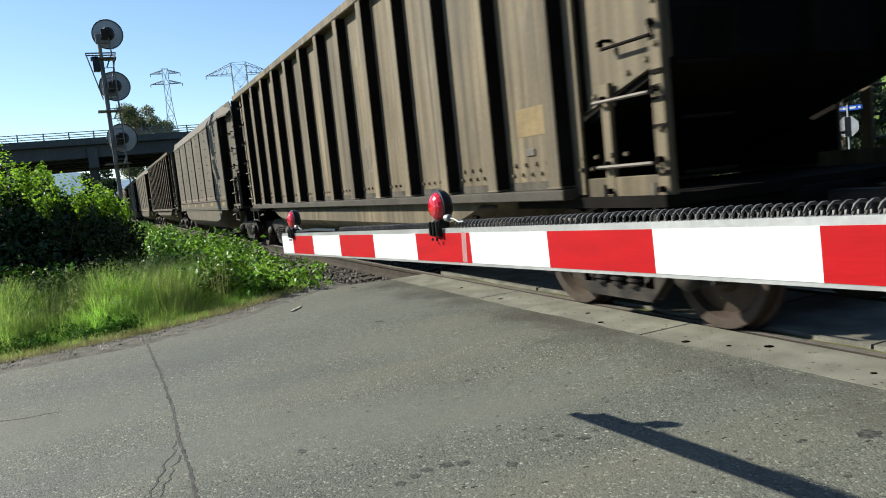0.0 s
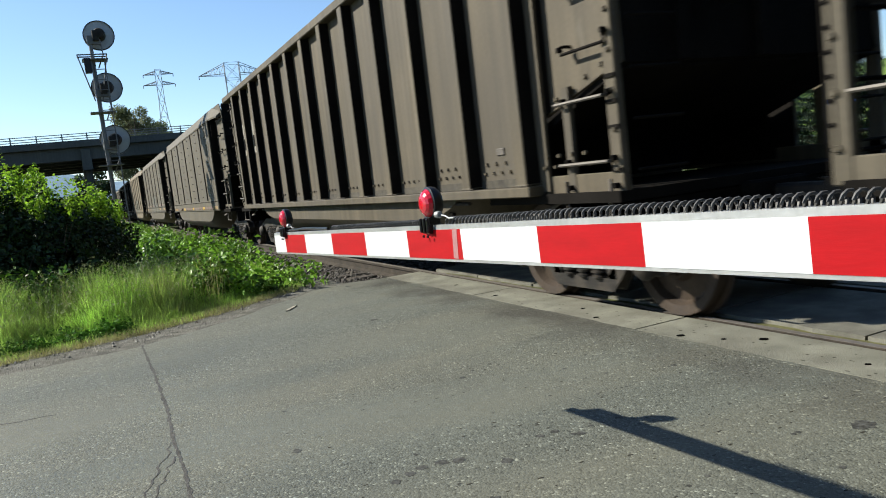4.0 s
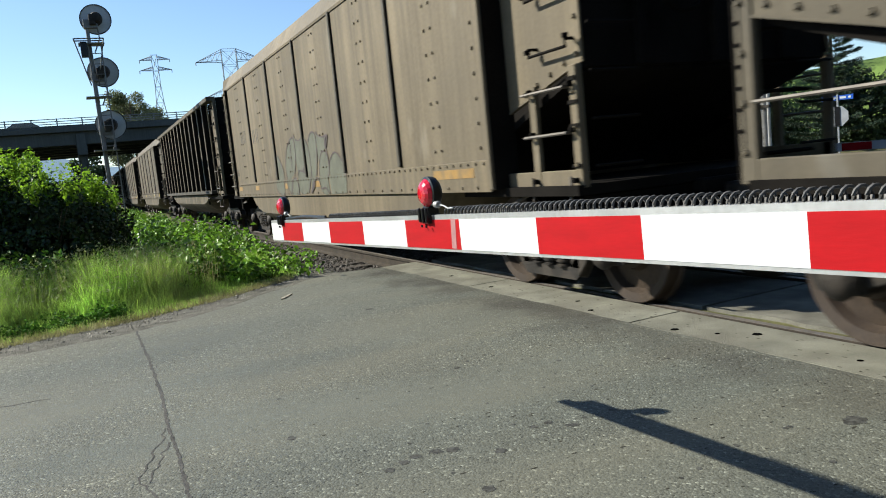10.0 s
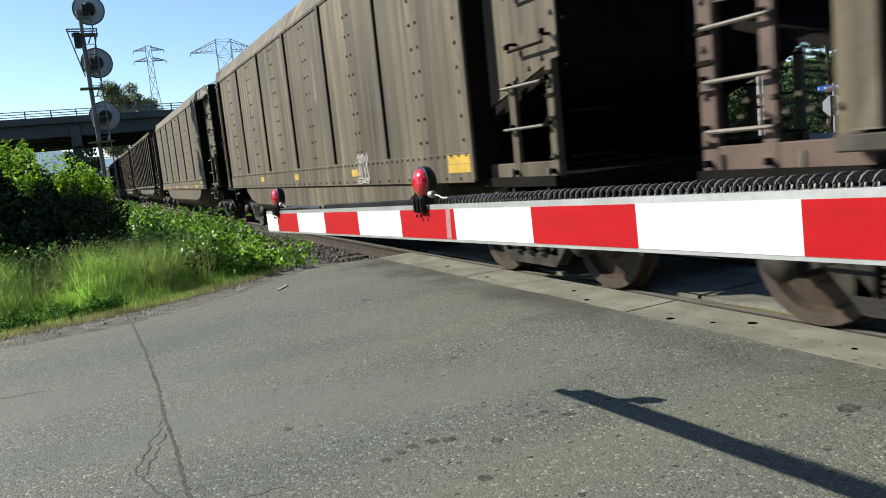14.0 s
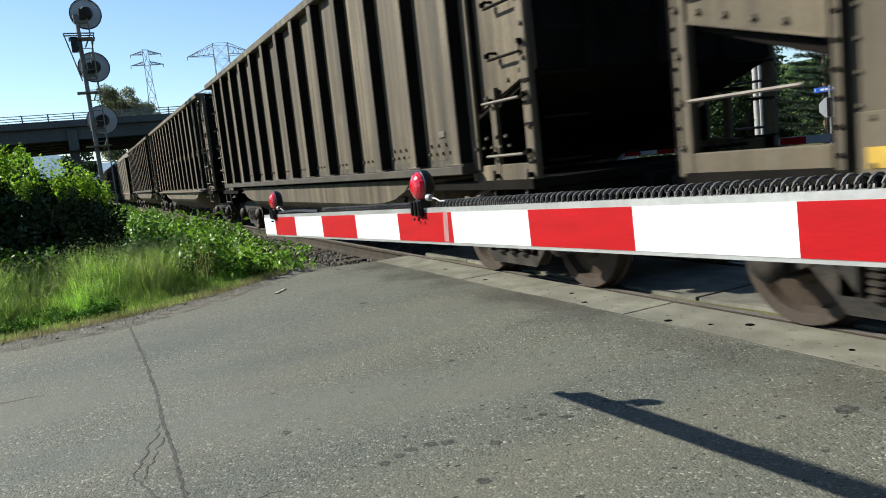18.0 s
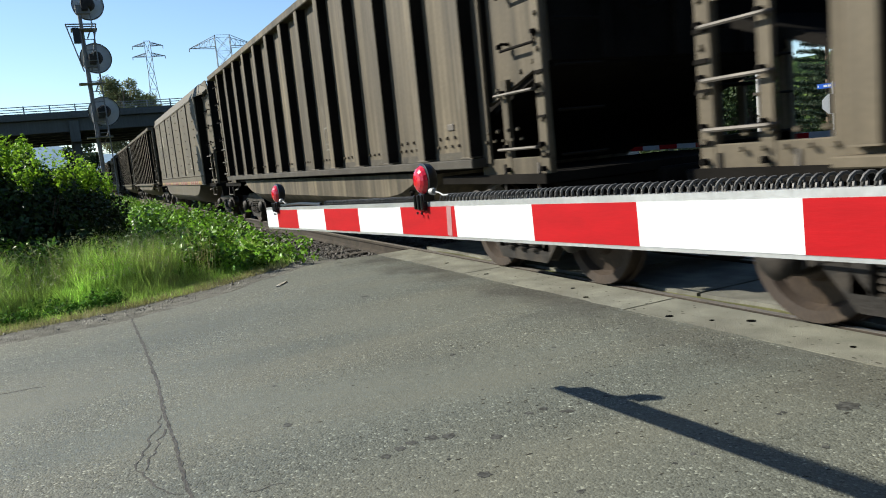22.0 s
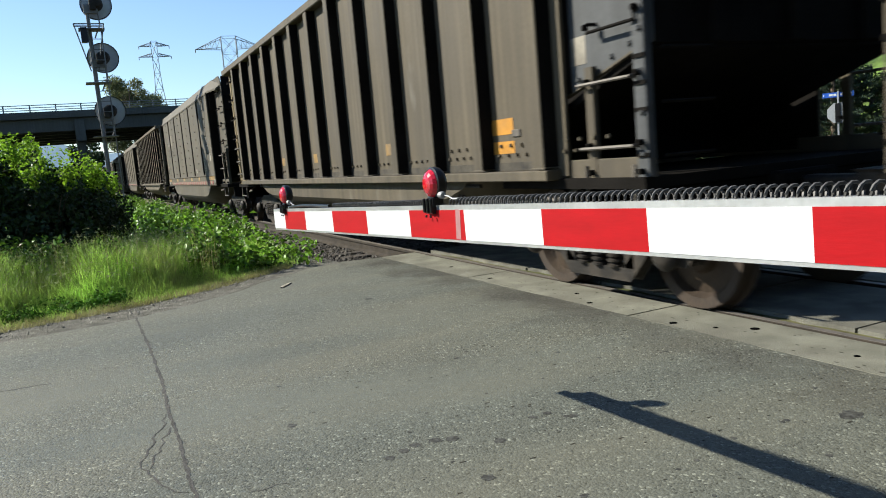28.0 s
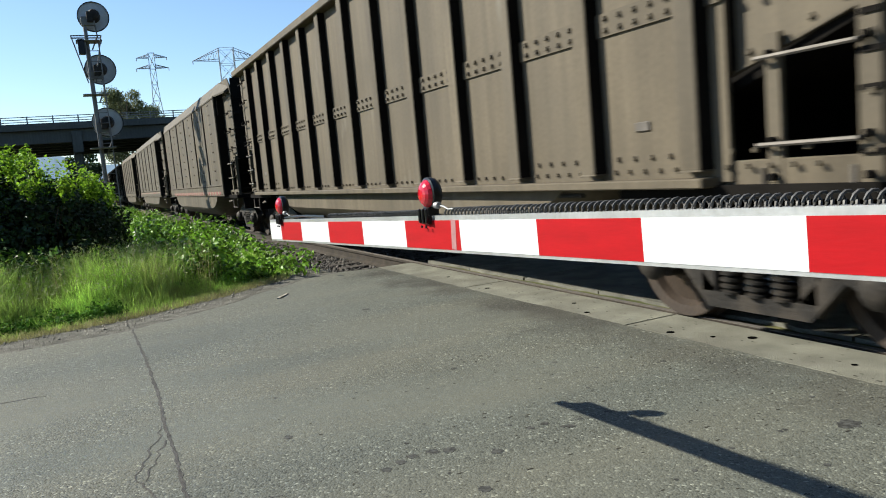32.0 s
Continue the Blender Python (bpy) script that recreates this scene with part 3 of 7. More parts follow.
def build_road_marks():
    g = ribbon(CRACK, 0.024, 0.0015, 0.005, 3)
    part("road_crack", g, TAR, label="dark sealed crack along the asphalt", kind="structure")
    g = ribbon([(4.42, -0.25), (4.2, -0.2), (4.04, -0.15), (3.88, -0.11), (3.73, -0.056), (3.64, -0.06), (3.55, -0.082), (3.43, -0.1), (3.33, -0.145), (3.22, -0.21)], 0.011, 0.0015, 0.016, 4)
    g2 = ribbon([(4.16, -0.235), (4.05, -0.21), (3.9, -0.16), (3.82, -0.16), (3.62, -0.087)], 0.010, 0.0015, 0.016, 5)
    g.add(g2.v, g2.f)
    g3 = ribbon([(3.07, -0.44), (3.05, -0.49), (3.08, -0.56), (3.06, -0.6)], 0.008, 0.0015, 0.01, 7)
    g.add(g3.v, g3.f)
    part("road_crack", g, TAR, label="fine branching crack in the asphalt", kind="structure")
    g = ribbon([(5.70, 0.386), (5.715, 0.47), (5.72, 0.62), (5.76, 0.72), (5.80, 0.93)], 0.014, 0.0015, 0.008, 6)
    part("road_crack", g, TAR, label="fine open crack in the asphalt", kind="structure")
    rnd = random.Random(11)
    spots = [(2.17, -2.98, 0.055), (3.07, -1.15, 0.026), (3.1, -1.22, 0.026), (3.09, -1.32, 0.032), (3.06, -1.39, 0.03), (3.03, -1.06, 0.026), (2.59, -1.32, 0.03), (2.9, -1.56, 0.03),
             (3.06, -1.84, 0.022), (3.06, -1.93, 0.022), (2.95, -2.01, 0.022), (3.75, -0.8, 0.025), (4.29, -2.04, 0.02), (6.8, -2.35, 0.04)]
    spots += [(rnd.uniform(1.7, 4.5), rnd.uniform(-3.35, -0.9), rnd.uniform(0.006, 0.016)) for _ in range(46)]
    for i, (x, y, r) in enumerate(spots):
        g = Geo()
        pts = [(x + r * rnd.uniform(0.7, 1.25) * math.cos(a), y + r * rnd.uniform(0.7, 1.25) * math.sin(a), 0.0012) for a in (2 * math.pi * k / 17 for k in range(17))]
        g.add(pts, [tuple(range(17))])
        part("road_stain", g, OIL, label="small dark oil spot on the asphalt", kind="structure")


def build_crossing():
    """Concrete crossing panels with bolt holes, the rails, ties and ballast."""
    rnd = random.Random(4)
    joints = [9.62, 7.05, 4.42, 1.80, -0.82, -3.44]
    holes = [(4.01, -3.64, 0.03), (3.51, -3.89, 0.032), (3.71, -3.74, 0.018), (2.71, -3.79, 0.018), (5.01, -3.66, 0.026), (5.41, -3.82, 0.022), (6.79, -3.71, 0.028), (7.9, -3.8, 0.026), (1.2, -3.7, 0.03), (0.7, -3.9, 0.03), (2.3, -3.93, 0.02)]
    for x1, x0 in zip(joints, joints[1:]):
        g = Geo().box(x0 + 0.011, x1 - 0.011, PANEL_RAIL, PANEL_NEAR, -0.3, 0.002)
        ob = part("crossing_panel", g, CONCRETE, label="weathered concrete crossing panel beside the rail", kind="structure")
        for hx, hy, hr in holes:
            if x0 < hx < x1:
                part("bolt_hole", Geo().lathe([(hr, 0.0), (hr, 0.0025)], (hx, hy, 0.002), "z", 10), HOLE, ob)
    for x1, x0 in zip(joints, joints[1:]):
        for a, b in ((-4.30, -5.52),):
            xs = [x0 + 0.01, x0 + 1.3, x1 - 0.01]
            for u, w in zip(xs, xs[1:]):
                n = 7
                edge = [(u + (w - u - 0.02) * i / n, a - (rnd.uniform(0, 0.05) if 0 < i < n else 0.02)) for i in range(n + 1)]
                g = Geo().slab(edge + [(w - 0.02, b), (u, b)], "z", -0.3, 0.0)
                part("gauge_panel", g, GAUGE_CONCRETE, label="chipped concrete panel between the rails", kind="structure")
        g = Geo().box(x0 + 0.006, x1 - 0.006, -6.38, -5.75, -0.3, 0.002)
        part("crossing_panel", g, CONCRETE, label="weathered concrete crossing panel beside the rail", kind="structure")
    # thin torn asphalt lip over the panels' edge
    verts, xs = [], np.arange(-3.5, 9.6, 0.045)
    for x in xs:
        over = 0.030 * noise.noise((x * 0.9, 2.2, 0)) + 0.016 * noise.noise((x * 4.3, 8.2, 0)) + rnd.uniform(-0.004, 0.004)
        verts += [(x, PANEL_NEAR + 0.05, 0.0012), (x, PANEL_NEAR + 0.012 - over, 0.0048), (x, PANEL_NEAR + 0.004 - over, 0.0022)]
    lip = Geo().add(verts, [(3 * i + k, 3 * i + k + 1, 3 * i + k + 4, 3 * i + k + 3) for i in range(len(xs) - 1) for k in (0, 1)])
    part("asphalt_lip", lip, ASPHALT, label="torn asphalt edge against the concrete panels", kind="structure")
    g = Geo()
    for _ in range(130):
        x, y, r = rnd.uniform(1.2, 7.0), rnd.uniform(-4.05, -3.60), rnd.uniform(0.0025, 0.008)
        long = rnd.uniform(1.0, 3.0)
        n0 = 8
        g.add([(x + long * r * rnd.uniform(0.7, 1.2) * math.cos(6.283 * k / n0), y + r * rnd.uniform(0.7, 1.2) * math.sin(6.283 * k / n0), 0.0032) for k in range(n0)], [tuple(range(n0))])
    part("concrete_pits", g, PIT, label="small dark pits and chips in the concrete", kind="stuff")
    g = Geo()
    for _ in range(260):
        x, y, r = rnd.uniform(1.6, 4.6), -3.4 + 2.6 * rnd.random() ** 1.8, rnd.uniform(0.002, 0.006)
        long = rnd.uniform(1.0, 3.2)
        n0 = 8
        g.add([(x + r * rnd.uniform(0.7, 1.2) * math.cos(6.283 * k / n0), y + long * r * rnd.uniform(0.7, 1.2) * math.sin(6.283 * k / n0), 0.0012) for k in range(n0)], [tuple(range(n0))])
    part("asphalt_pits", g, PIT, label="small dark pits in the worn asphalt", kind="stuff")
    g = Geo().box(-3.5, 9.62, -4.30, -4.22, -0.3, -0.06)
    part("flangeway", g, RUBBER, label="dark rubber filler beside the rail", kind="structure")
    for y in (TRACK_Y + 0.753, TRACK_Y - 0.753):
        web = [(-0.07, -0.18), (0.07, -0.18), (0.07, -0.165), (0.012, -0.14), (0.012, -0.045), (0.036, -0.035), (0.036, -0.004), (0.03, 0.0), (-0.03, 0.0), (-0.036, -0.004), (-0.036, -0.035), (-0.012, -0.045), (-0.012, -0.14), (-0.07, -0.165)]
        g = Geo().slab([(y + a, b) for a, b in web], "x", -300.0, 700.0)
        rail = part("rail", g, RUST, label="brown rusted steel rail", kind="structure")
        g = Geo().box(-300, 700, y - 0.029, y + 0.029, 0.0, 0.0015)
        part("rail_head", g, RAIL_TOP, rail, label="polished running surface")
    tie = Geo().box(-0.12, 0.12, -1.3, 1.3, -0.38, -0.185).mesh("tie", TIE, 0.01)
    for i in range(52):
        x = 9.9 + i * 0.53
        ob = part("tie", tie, TIE, at=pose(x, TRACK_Y + rnd.uniform(-0.03, 0.03), rnd.uniform(-0.01, 0.01), 0, 0, rnd.uniform(-0.8, 0.8)), kind="structure", label="dark creosoted wooden tie")
    # ballast bed and its stones
    g = Geo()
    prof = [(-3.2, -0.42), (-1.75, -0.21), (1.75, -0.21), (3.0, -0.42)]
    g.slab([(TRACK_Y + a, b) for a, b in prof], "x", 9.66, 700.0)
    part("ballast_bed", g, GRIT, label="grey gravel bed under the track", kind="structure")
    g = Geo().slab([(TRACK_Y + a, b) for a, b in prof], "x", -300.0, -3.5)
    part("ballast_bed", g, GRIT, label="grey gravel bed under the track", kind="structure")
    stones(9.68, 34.0)


def stones(x0, x1):
    """Broken stones over the near shoulder of the track."""
    r = np.random.default_rng(5)
    n = 15000
    x = x0 + (x1 - x0) * r.random(n) ** 1.7
    y = TRACK_Y + r.uniform(-1.6, 2.6, n)
    side = np.abs(y - TRACK_Y)
    z = np.where(side < 1.75, -0.205, -0.205 - (side - 1.75) * 0.16)
    x[-900:], y[-900:] = r.uniform(9.5, 10.6, 900), r.uniform(-3.75, -2.2, 900)
    z[-900:] = -0.09 + r.uniform(-0.05, 0.02, 900) - np.clip(x[-900:] - 9.9, 0, 1) * 0.1
    base = np.array([(1, 0, 0), (-1, 0, 0), (0, 1, 0), (0, -1, 0), (0, 0, 1), (0, 0, -1)], float)
    tri = np.array([(0, 2, 4), (2, 1, 4), (1, 3, 4), (3, 0, 4), (2, 0, 5), (1, 2, 5), (3, 1, 5), (0, 3, 5)])
    size = r.uniform(0.018, 0.042, (n, 1, 1)) * r.uniform(0.6, 1.3, (n, 6, 1))
    q = r.normal(size=(n, 4))
    q /= np.linalg.norm(q, axis=1, keepdims=True)
    w, a, b, c = q.T
    rot = np.stack([1 - 2 * (b * b + c * c), 2 * (a * b - c * w), 2 * (a * c + b * w), 2 * (a * b + c * w), 1 - 2 * (a * a + c * c), 2 * (b * c - a * w),
                    2 * (a * c - b * w), 2 * (b * c + a * w), 1 - 2 * (a * a + b * b)], 1).reshape(n, 3, 3)
    v = np.einsum("nij,nkj->nki", rot, base[None] * size) + np.stack([x, y, z + 0.01], 1)[:, None]
    f = (tri[None] + 6 * np.arange(n)[:, None, None]).reshape(-1, 3)
    ob = new("ballast_stones", mesh_from_arrays("ballast_stones", v.reshape(-1, 3), f, STONE))
    tagged(ob, "broken grey-brown ballast stones beside the rail", "gravel", kind="stuff")


# ---- plants ----
def leaves(centres, normals, size, r, long=1.5, fold=0.25):
    """Folded leaf blades of two triangles each pair, around given points."""
    n = len(centres)
    d = normals + r.normal(scale=0.7, size=(n, 3))
    d /= np.linalg.norm(d, axis=1, keepdims=True)
    side = np.cross(d, r.normal(size=(n, 3)))
    side /= np.linalg.norm(side, axis=1, keepdims=True)
    along = np.cross(side, d)
    s = (size * r.uniform(0.6, 1.3, n))[:, None]
    tip, root = centres + along * s * long * 0.5, centres - along * s * long * 0.5
    lft, rgt = centres + side * s * 0.5 + d * s * fold, centres - side * s * 0.5 + d * s * fold
    v = np.stack([root, rgt, tip, lft], 1).reshape(-1, 3)
    i = 4 * np.arange(n)[:, None]
    f = np.concatenate([i + [0, 1, 2], i + [0, 2, 3]], 1).reshape(-1, 3)
    return v, f


def crown(lumps, count, size, mat, name, seed, long=1.5, inner=0.55, up=-2.0, sunny=None):
    """Leaves over overlapping lumps (x, y, z, rx, ry, rz)."""
    r = np.random.default_rng(seed)
    lumps = np.array(lumps, float)
    area = lumps[:, 3] * lumps[:, 5]
    pick = r.choice(len(lumps), count, p=area / area.sum())
    d = r.normal(size=(count, 3))
    d /= np.linalg.norm(d, axis=1, keepdims=True)
    d[:, 2] = np.where(d[:, 2] < up, np.abs(d[:, 2]) + max(up, 0), d[:, 2])
    rad = inner + (1.06 - inner) * r.random(count) ** 0.45
    rad *= 1 + 0.22 * np.sin(d[:, 0] * 7 + pick) * np.sin(d[:, 2] * 6 + 2 * pick) + 0.12 * np.sin(d[:, 1] * 15 + pick * 3)
    c = lumps[pick, :3] + d * lumps[pick, 3:] * rad[:, None]
    keep = c[:, 2] > 0.0
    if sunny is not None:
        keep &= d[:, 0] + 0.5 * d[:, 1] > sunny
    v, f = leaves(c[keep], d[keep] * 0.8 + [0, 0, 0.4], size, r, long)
    return mesh_from_arrays(name, v, f, mat)


def build_bush():
    rnd = random.Random(8)
    lumps = [(12.6, 1.6, 0.95, 1.1, 1.2, 0.98), (12.4, 0.7, 0.78, 1.0, 1.0, 0.80), (13.4, 0.3, 0.75, 1.0, 0.72, 0.78), (14.6, 0.0, 0.66, 1.0, 0.62, 0.70),
             (12.8, 2.9, 1.1, 1.2, 1.2, 1.15), (13.2, 4.2, 1.2, 1.3, 1.3, 1.2), (14.5, 1.6, 0.95, 1.4, 1.2, 1.0), (15.8, 0.5, 0.68, 1.2, 0.7, 0.7),
             (13.6, 5.6, 1.25, 1.4, 1.4, 1.25), (15.5, 3.4, 1.1, 1.6, 1.6, 1.1), (11.9, 1.3, 0.55, 0.7, 0.9, 0.6)]
    base = thing("bush", "dense leafy green bush with a dark shaded front", "bush", at=pose(13, 1.5, -0.03))
    g = Geo()
    for x, y, z, rx, ry, rz in lumps:
        for _ in range(5):
            a, b = rnd.uniform(-0.3, 0.3), rnd.uniform(-0.3, 0.3)
            pts = [(x - 13 + a, y - 1.5 + b, -0.05), (x - 13 + a * 1.5, y - 1.5 + b * 1.5, z * 0.7), (x - 13 + a * 3 * rx, y - 1.5 + b * 3 * ry, z + 0.6 * rz)]
            g.tube(pts, [0.022, 0.016, 0.005], 5)
    part("stems", g, BARK, base, "thin brown stems", kind="stuff")
    local = [(x - 13, y - 1.5, z + 0.03, rx, ry, rz) for x, y, z, rx, ry, rz in lumps]
    part("foliage", crown(local, 150000, 0.045, SHADED_LEAF, "foliage", 21), SHADED_LEAF, base)
    # brighter leaves on the top and sunward side paint the sunlight in
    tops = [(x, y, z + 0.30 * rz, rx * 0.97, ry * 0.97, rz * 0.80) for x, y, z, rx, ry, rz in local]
    part("top_growth", crown(tops, 42000, 0.042, SUNLIT_LEAF, "top_growth", 23, inner=0.86, up=0.3, sunny=-0.12), SUNLIT_LEAF, base, "leaves painted bright for the sunlit top", kind="stuff")
    sprays = []
    for _ in range(240):
        x, y, z, rx, ry, rz = rnd.choice(local[:8])
        a = rnd.uniform(0, 6.28)
        sprays.append((x + 0.8 * rx * math.cos(a), y + 0.8 * ry * math.sin(a), z + rz * rnd.uniform(0.75, 1.15), 0.09, 0.09, 0.14))
    part("young_growth", crown(sprays, 13000, 0.04, SUNLIT_LEAF, "young_growth", 22, inner=0.1), SUNLIT_LEAF, base, "young shoots in the painted sunlit tone", kind="stuff")


def build_weeds():
    """Broad-leaved weeds between the bush and the track."""
    rnd = random.Random(9)
    lumps = []
    for _ in range(330):
        x = 10.1 + 12.5 * rnd.random() ** 1.4
        lo, hi = -2.75, (-0.9 if x < 12 else -0.75)
        y = rnd.uniform(lo, hi)
        h = 0.03 + 0.44 * rnd.random() ** 1.5 * (1.2 if y > -2.0 else 0.75)
        lumps.append((x, y, h * 0.7 - 0.1, rnd.uniform(0.12, 0.34), rnd.uniform(0.12, 0.3), h))
    for _ in range(60):
        lumps.append((rnd.uniform(10.4, 11.6), rnd.uniform(-1.2, 4.0), 0.06, 0.25, 0.25, rnd.uniform(0.08, 0.3)))
    for _ in range(420):
        x = rnd.uniform(15.5, 62)
        h = rnd.uniform(0.12, 0.42)
        lumps.append((x, rnd.uniform(-2.75, -0.4 if x < 24 else 3.0), h * 0.7 - 0.1, rnd.uniform(0.3, 0.7), rnd.uniform(0.3, 0.6), h))
    ob = new("weeds", crown(lumps, 82000, 0.058, WEED, "weeds", 31, inner=0.25))
    tagged(ob, "low broad-leaved green weeds beside the track", "weeds", kind="stuff")


def build_grass():
    r = np.random.default_rng(14)
    n = 290000
    x = 7.6 + 4.4 * r.random(n) ** 1.05
    y = r.uniform(-2.6, 6.5, n)
    edge = np.interp(y, [-3.0, -2.4, -1.9, -1.3, -0.8, -0.2, 0.4, 1.0, 6.0], [10.7, 10.15, 9.8, 9.3, 8.9, 8.75, 8.65, 8.45, 8.3])
    keep = x > edge + 0.22 * np.abs(r.normal(size=n)) - 0.12
    x, y, edge = x[keep], y[keep], edge[keep]
    n = len(x)
    patch = np.array([noise.noise((a * 0.9, b * 0.9, 0.5)) for a, b in zip(x, y)])
    depth = np.clip((x - edge) / 1.5, 0.08, 1) * np.where(y > -1.0, 1.0, np.clip((y + 2.6) / 1.6, 0.45, 1))
    tuft = np.array([noise.noise((a * 2.7, b * 2.7, 4.5)) for a, b in zip(x, y)])
    h = (0.06 + 0.52 * depth * (0.8 + 0.35 * patch + 0.55 * tuft)) * (0.38 + 0.95 * r.random(n) ** 1.5)
    h = np.clip(h, 0.03, 0.78)
    lean = r.normal(scale=0.3, size=(n, 2)) * h[:, None]
    a = r.uniform(0, math.pi, n)
    w = r.uniform(0.0014, 0.0042, n)
    side = np.stack([np.cos(a) * w, np.sin(a) * w, 0 * a], 1)
    root = np.stack([x, y, np.full(n, -0.04)], 1)
    mid = root + np.stack([lean[:, 0] * 0.35, lean[:, 1] * 0.35, h * 0.6], 1)
    tip = root + np.stack([lean[:, 0], lean[:, 1], h], 1)
    v = np.stack([root - side, root + side, mid + side * 0.8, mid - side * 0.8, tip], 1).reshape(-1, 3)
    i = 5 * np.arange(n)[:, None]
    f = np.concatenate([i + [0, 1, 2], i + [0, 2, 3], i + [3, 2, 4]], 1).reshape(-1, 3)
    ob = new("grass", mesh_from_arrays("grass", v, f, GRASS))
    tagged(ob, "tall fresh green verge grass going to seed", "grass", kind="stuff")
    pick = r.choice(np.where((h > 0.26))[0], 11000)
    v2, f2 = leaves(tip[pick] + [0, 0, 0.04], np.tile([1.0, 0, 0], (len(pick), 1)), 0.0085, r, long=5, fold=0.15)
    ob = new("grass_seed_heads", mesh_from_arrays("grass_seed_heads", v2, f2, SEED))
    tagged(ob, "pale seed heads over the verge grass", "grass", kind="stuff")
    n = 900
    x, y = r.uniform(9.5, 11.3, n), r.uniform(-1.5, 5.0, n)
    h, a = r.uniform(0.38, 0.72, n), r.uniform(0, math.pi, n)
    side = np.stack([np.cos(a), np.sin(a), 0 * a], 1) * 0.0016
    root = np.stack([x, y, np.full(n, -0.04)], 1)
    tip = root + np.stack([r.normal(scale=0.09, size=n) * h, r.normal(scale=0.09, size=n) * h, h], 1)
    v4 = np.stack([root - side, root + side, tip + side, tip - side], 1).reshape(-1, 3)
    i = 4 * np.arange(n)[:, None]
    ob = new("dry_stems", mesh_from_arrays("dry_stems", v4, np.concatenate([i + [0, 1, 2], i + [0, 2, 3]], 1).reshape(-1, 3), DRY_GRASS))
    tagged(ob, "thin straw-coloured stems standing over the grass", "grass", kind="stuff")
    v5, f5 = leaves(tip, np.tile([1.0, 0.2, 0], (n, 1)), 0.007, r, long=9, fold=0.15)
    ob = new("grass_plumes", mesh_from_arrays("grass_plumes", v5, f5, SEED))
    tagged(ob, "pale plumes on the straw-coloured stems", "grass", kind="stuff")
    n = 16000
    y = r.uniform(-2.4, 6.0, n)
    x = np.interp(y, [-3.0, -2.4, -1.9, -1.3, -0.2, 1.0, 6.0], [10.55, 10.0, 9.65, 9.15, 8.6, 8.3, 8.15]) + np.abs(r.normal(scale=0.22, size=n)) - 0.12
    h, a = r.uniform(0.02, 0.11, n), r.uniform(0, math.pi, n)
    side = np.stack([np.cos(a), np.sin(a), 0 * a], 1) * 0.003
    root = np.stack([x, y, np.full(n, -0.03)], 1)
    v6 = np.stack([root - side, root + side, root + np.stack([r.normal(scale=0.5, size=n) * h, r.normal(scale=0.5, size=n) * h, h], 1)], 1).reshape(-1, 3)
    ob = new("dry_grass", mesh_from_arrays("dry_grass", v6, np.arange(3 * n).reshape(-1, 3), DRY_GRASS))
    tagged(ob, "short yellowed grass along the gravel margin", "grass", kind="stuff")
    lumps = [(a, b, 0.05, q, q, c) for a, b, q, c in ((10.25, -1.5, 0.25, 0.2), (10.4, -0.9, 0.3, 0.3), (10.3, -1.9, 0.3, 0.2),
             (10.7, 0.4, 0.4, 0.62), (10.9, 1.1, 0.5, 0.72), (10.9, 1.9, 0.5, 0.66), (10.6, -0.2, 0.35, 0.5), (10.9, 2.8, 0.5, 0.7), (10.8, 0.0, 0.35, 0.6), (10.7, 1.5, 0.5, 0.72), (10.8, 2.3, 0.5, 0.74), (10.6, 0.8, 0.45, 0.64))]
    ob = new("dock_leaves", crown(lumps, 15000, 0.042, WEED, "dock_leaves", 33, inner=0.15, long=1.9))
    tagged(ob, "clumps of broad green leaves among the verge grass", "weeds", kind="stuff")
    low = []
    for _ in range(150):
        b = r.uniform(-0.3, 5.0)
        low.append((np.interp(b, [-0.2, 0.4, 1.0, 6.0], [8.85, 8.75, 8.6, 8.4]) + abs(r.normal(scale=0.22)), b, 0.0, r.uniform(0.07, 0.2), r.uniform(0.07, 0.2), r.uniform(0.05, 0.17)))
    ob = new("clover", crown(low, 14000, 0.03, CLOVER, "clover", 35, inner=0.3, long=1.3))
    tagged(ob, "low dark green clover along the verge's edge", "weeds", kind="stuff")
    n = 13000
    y = r.uniform(-2.9, 5.0, n)
    x = np.interp(y, [-3.0, -2.4, -1.9, -1.3, -0.2, 1.0, 6.0], [9.9, 9.75, 9.2, 8.65, 7.98, 7.83, 7.6]) + np.abs(r.normal(scale=0.34, size=n)) - 0.08
    v3 = np.stack([x, y, np.full(n, -0.012)], 1)[:, None] + r.normal(scale=1.0, size=(n, 4, 3)) * (0.003 + 0.010 * r.random(n) ** 3)[:, None, None]
    i = 4 * np.arange(n)[:, None]
    f3 = np.concatenate([i + [0, 1, 2], i + [0, 2, 3], i + [0, 3, 1], i + [1, 3, 2]], 1).reshape(-1, 3)
    ob = new("roadside_gravel", mesh_from_arrays("roadside_gravel", v3.reshape(-1, 3), f3, PEBBLE))
    tagged(ob, "loose grit and pebbles along the asphalt edge", "gravel", kind="stuff")
    g = Geo()
    ys = np.arange(-3.0, 6.0, 0.25)
    verts = []
    for yy in ys:
        e = road_edge(yy)
        a = e - 0.26 + 0.14 * noise.noise((yy * 2, 7, 0))
        verts += [(a, yy, -0.004), (a + 0.12, yy, 0.003), (e + 0.95 + 0.2 * noise.noise((yy * 1.3, 5, 0)), yy, -0.022)]
    g.add(verts, [(3 * i + j, 3 * i + j + 1, 3 * i + j + 4, 3 * i + j + 3) for i in range(len(ys) - 1) for j in (0, 1)])
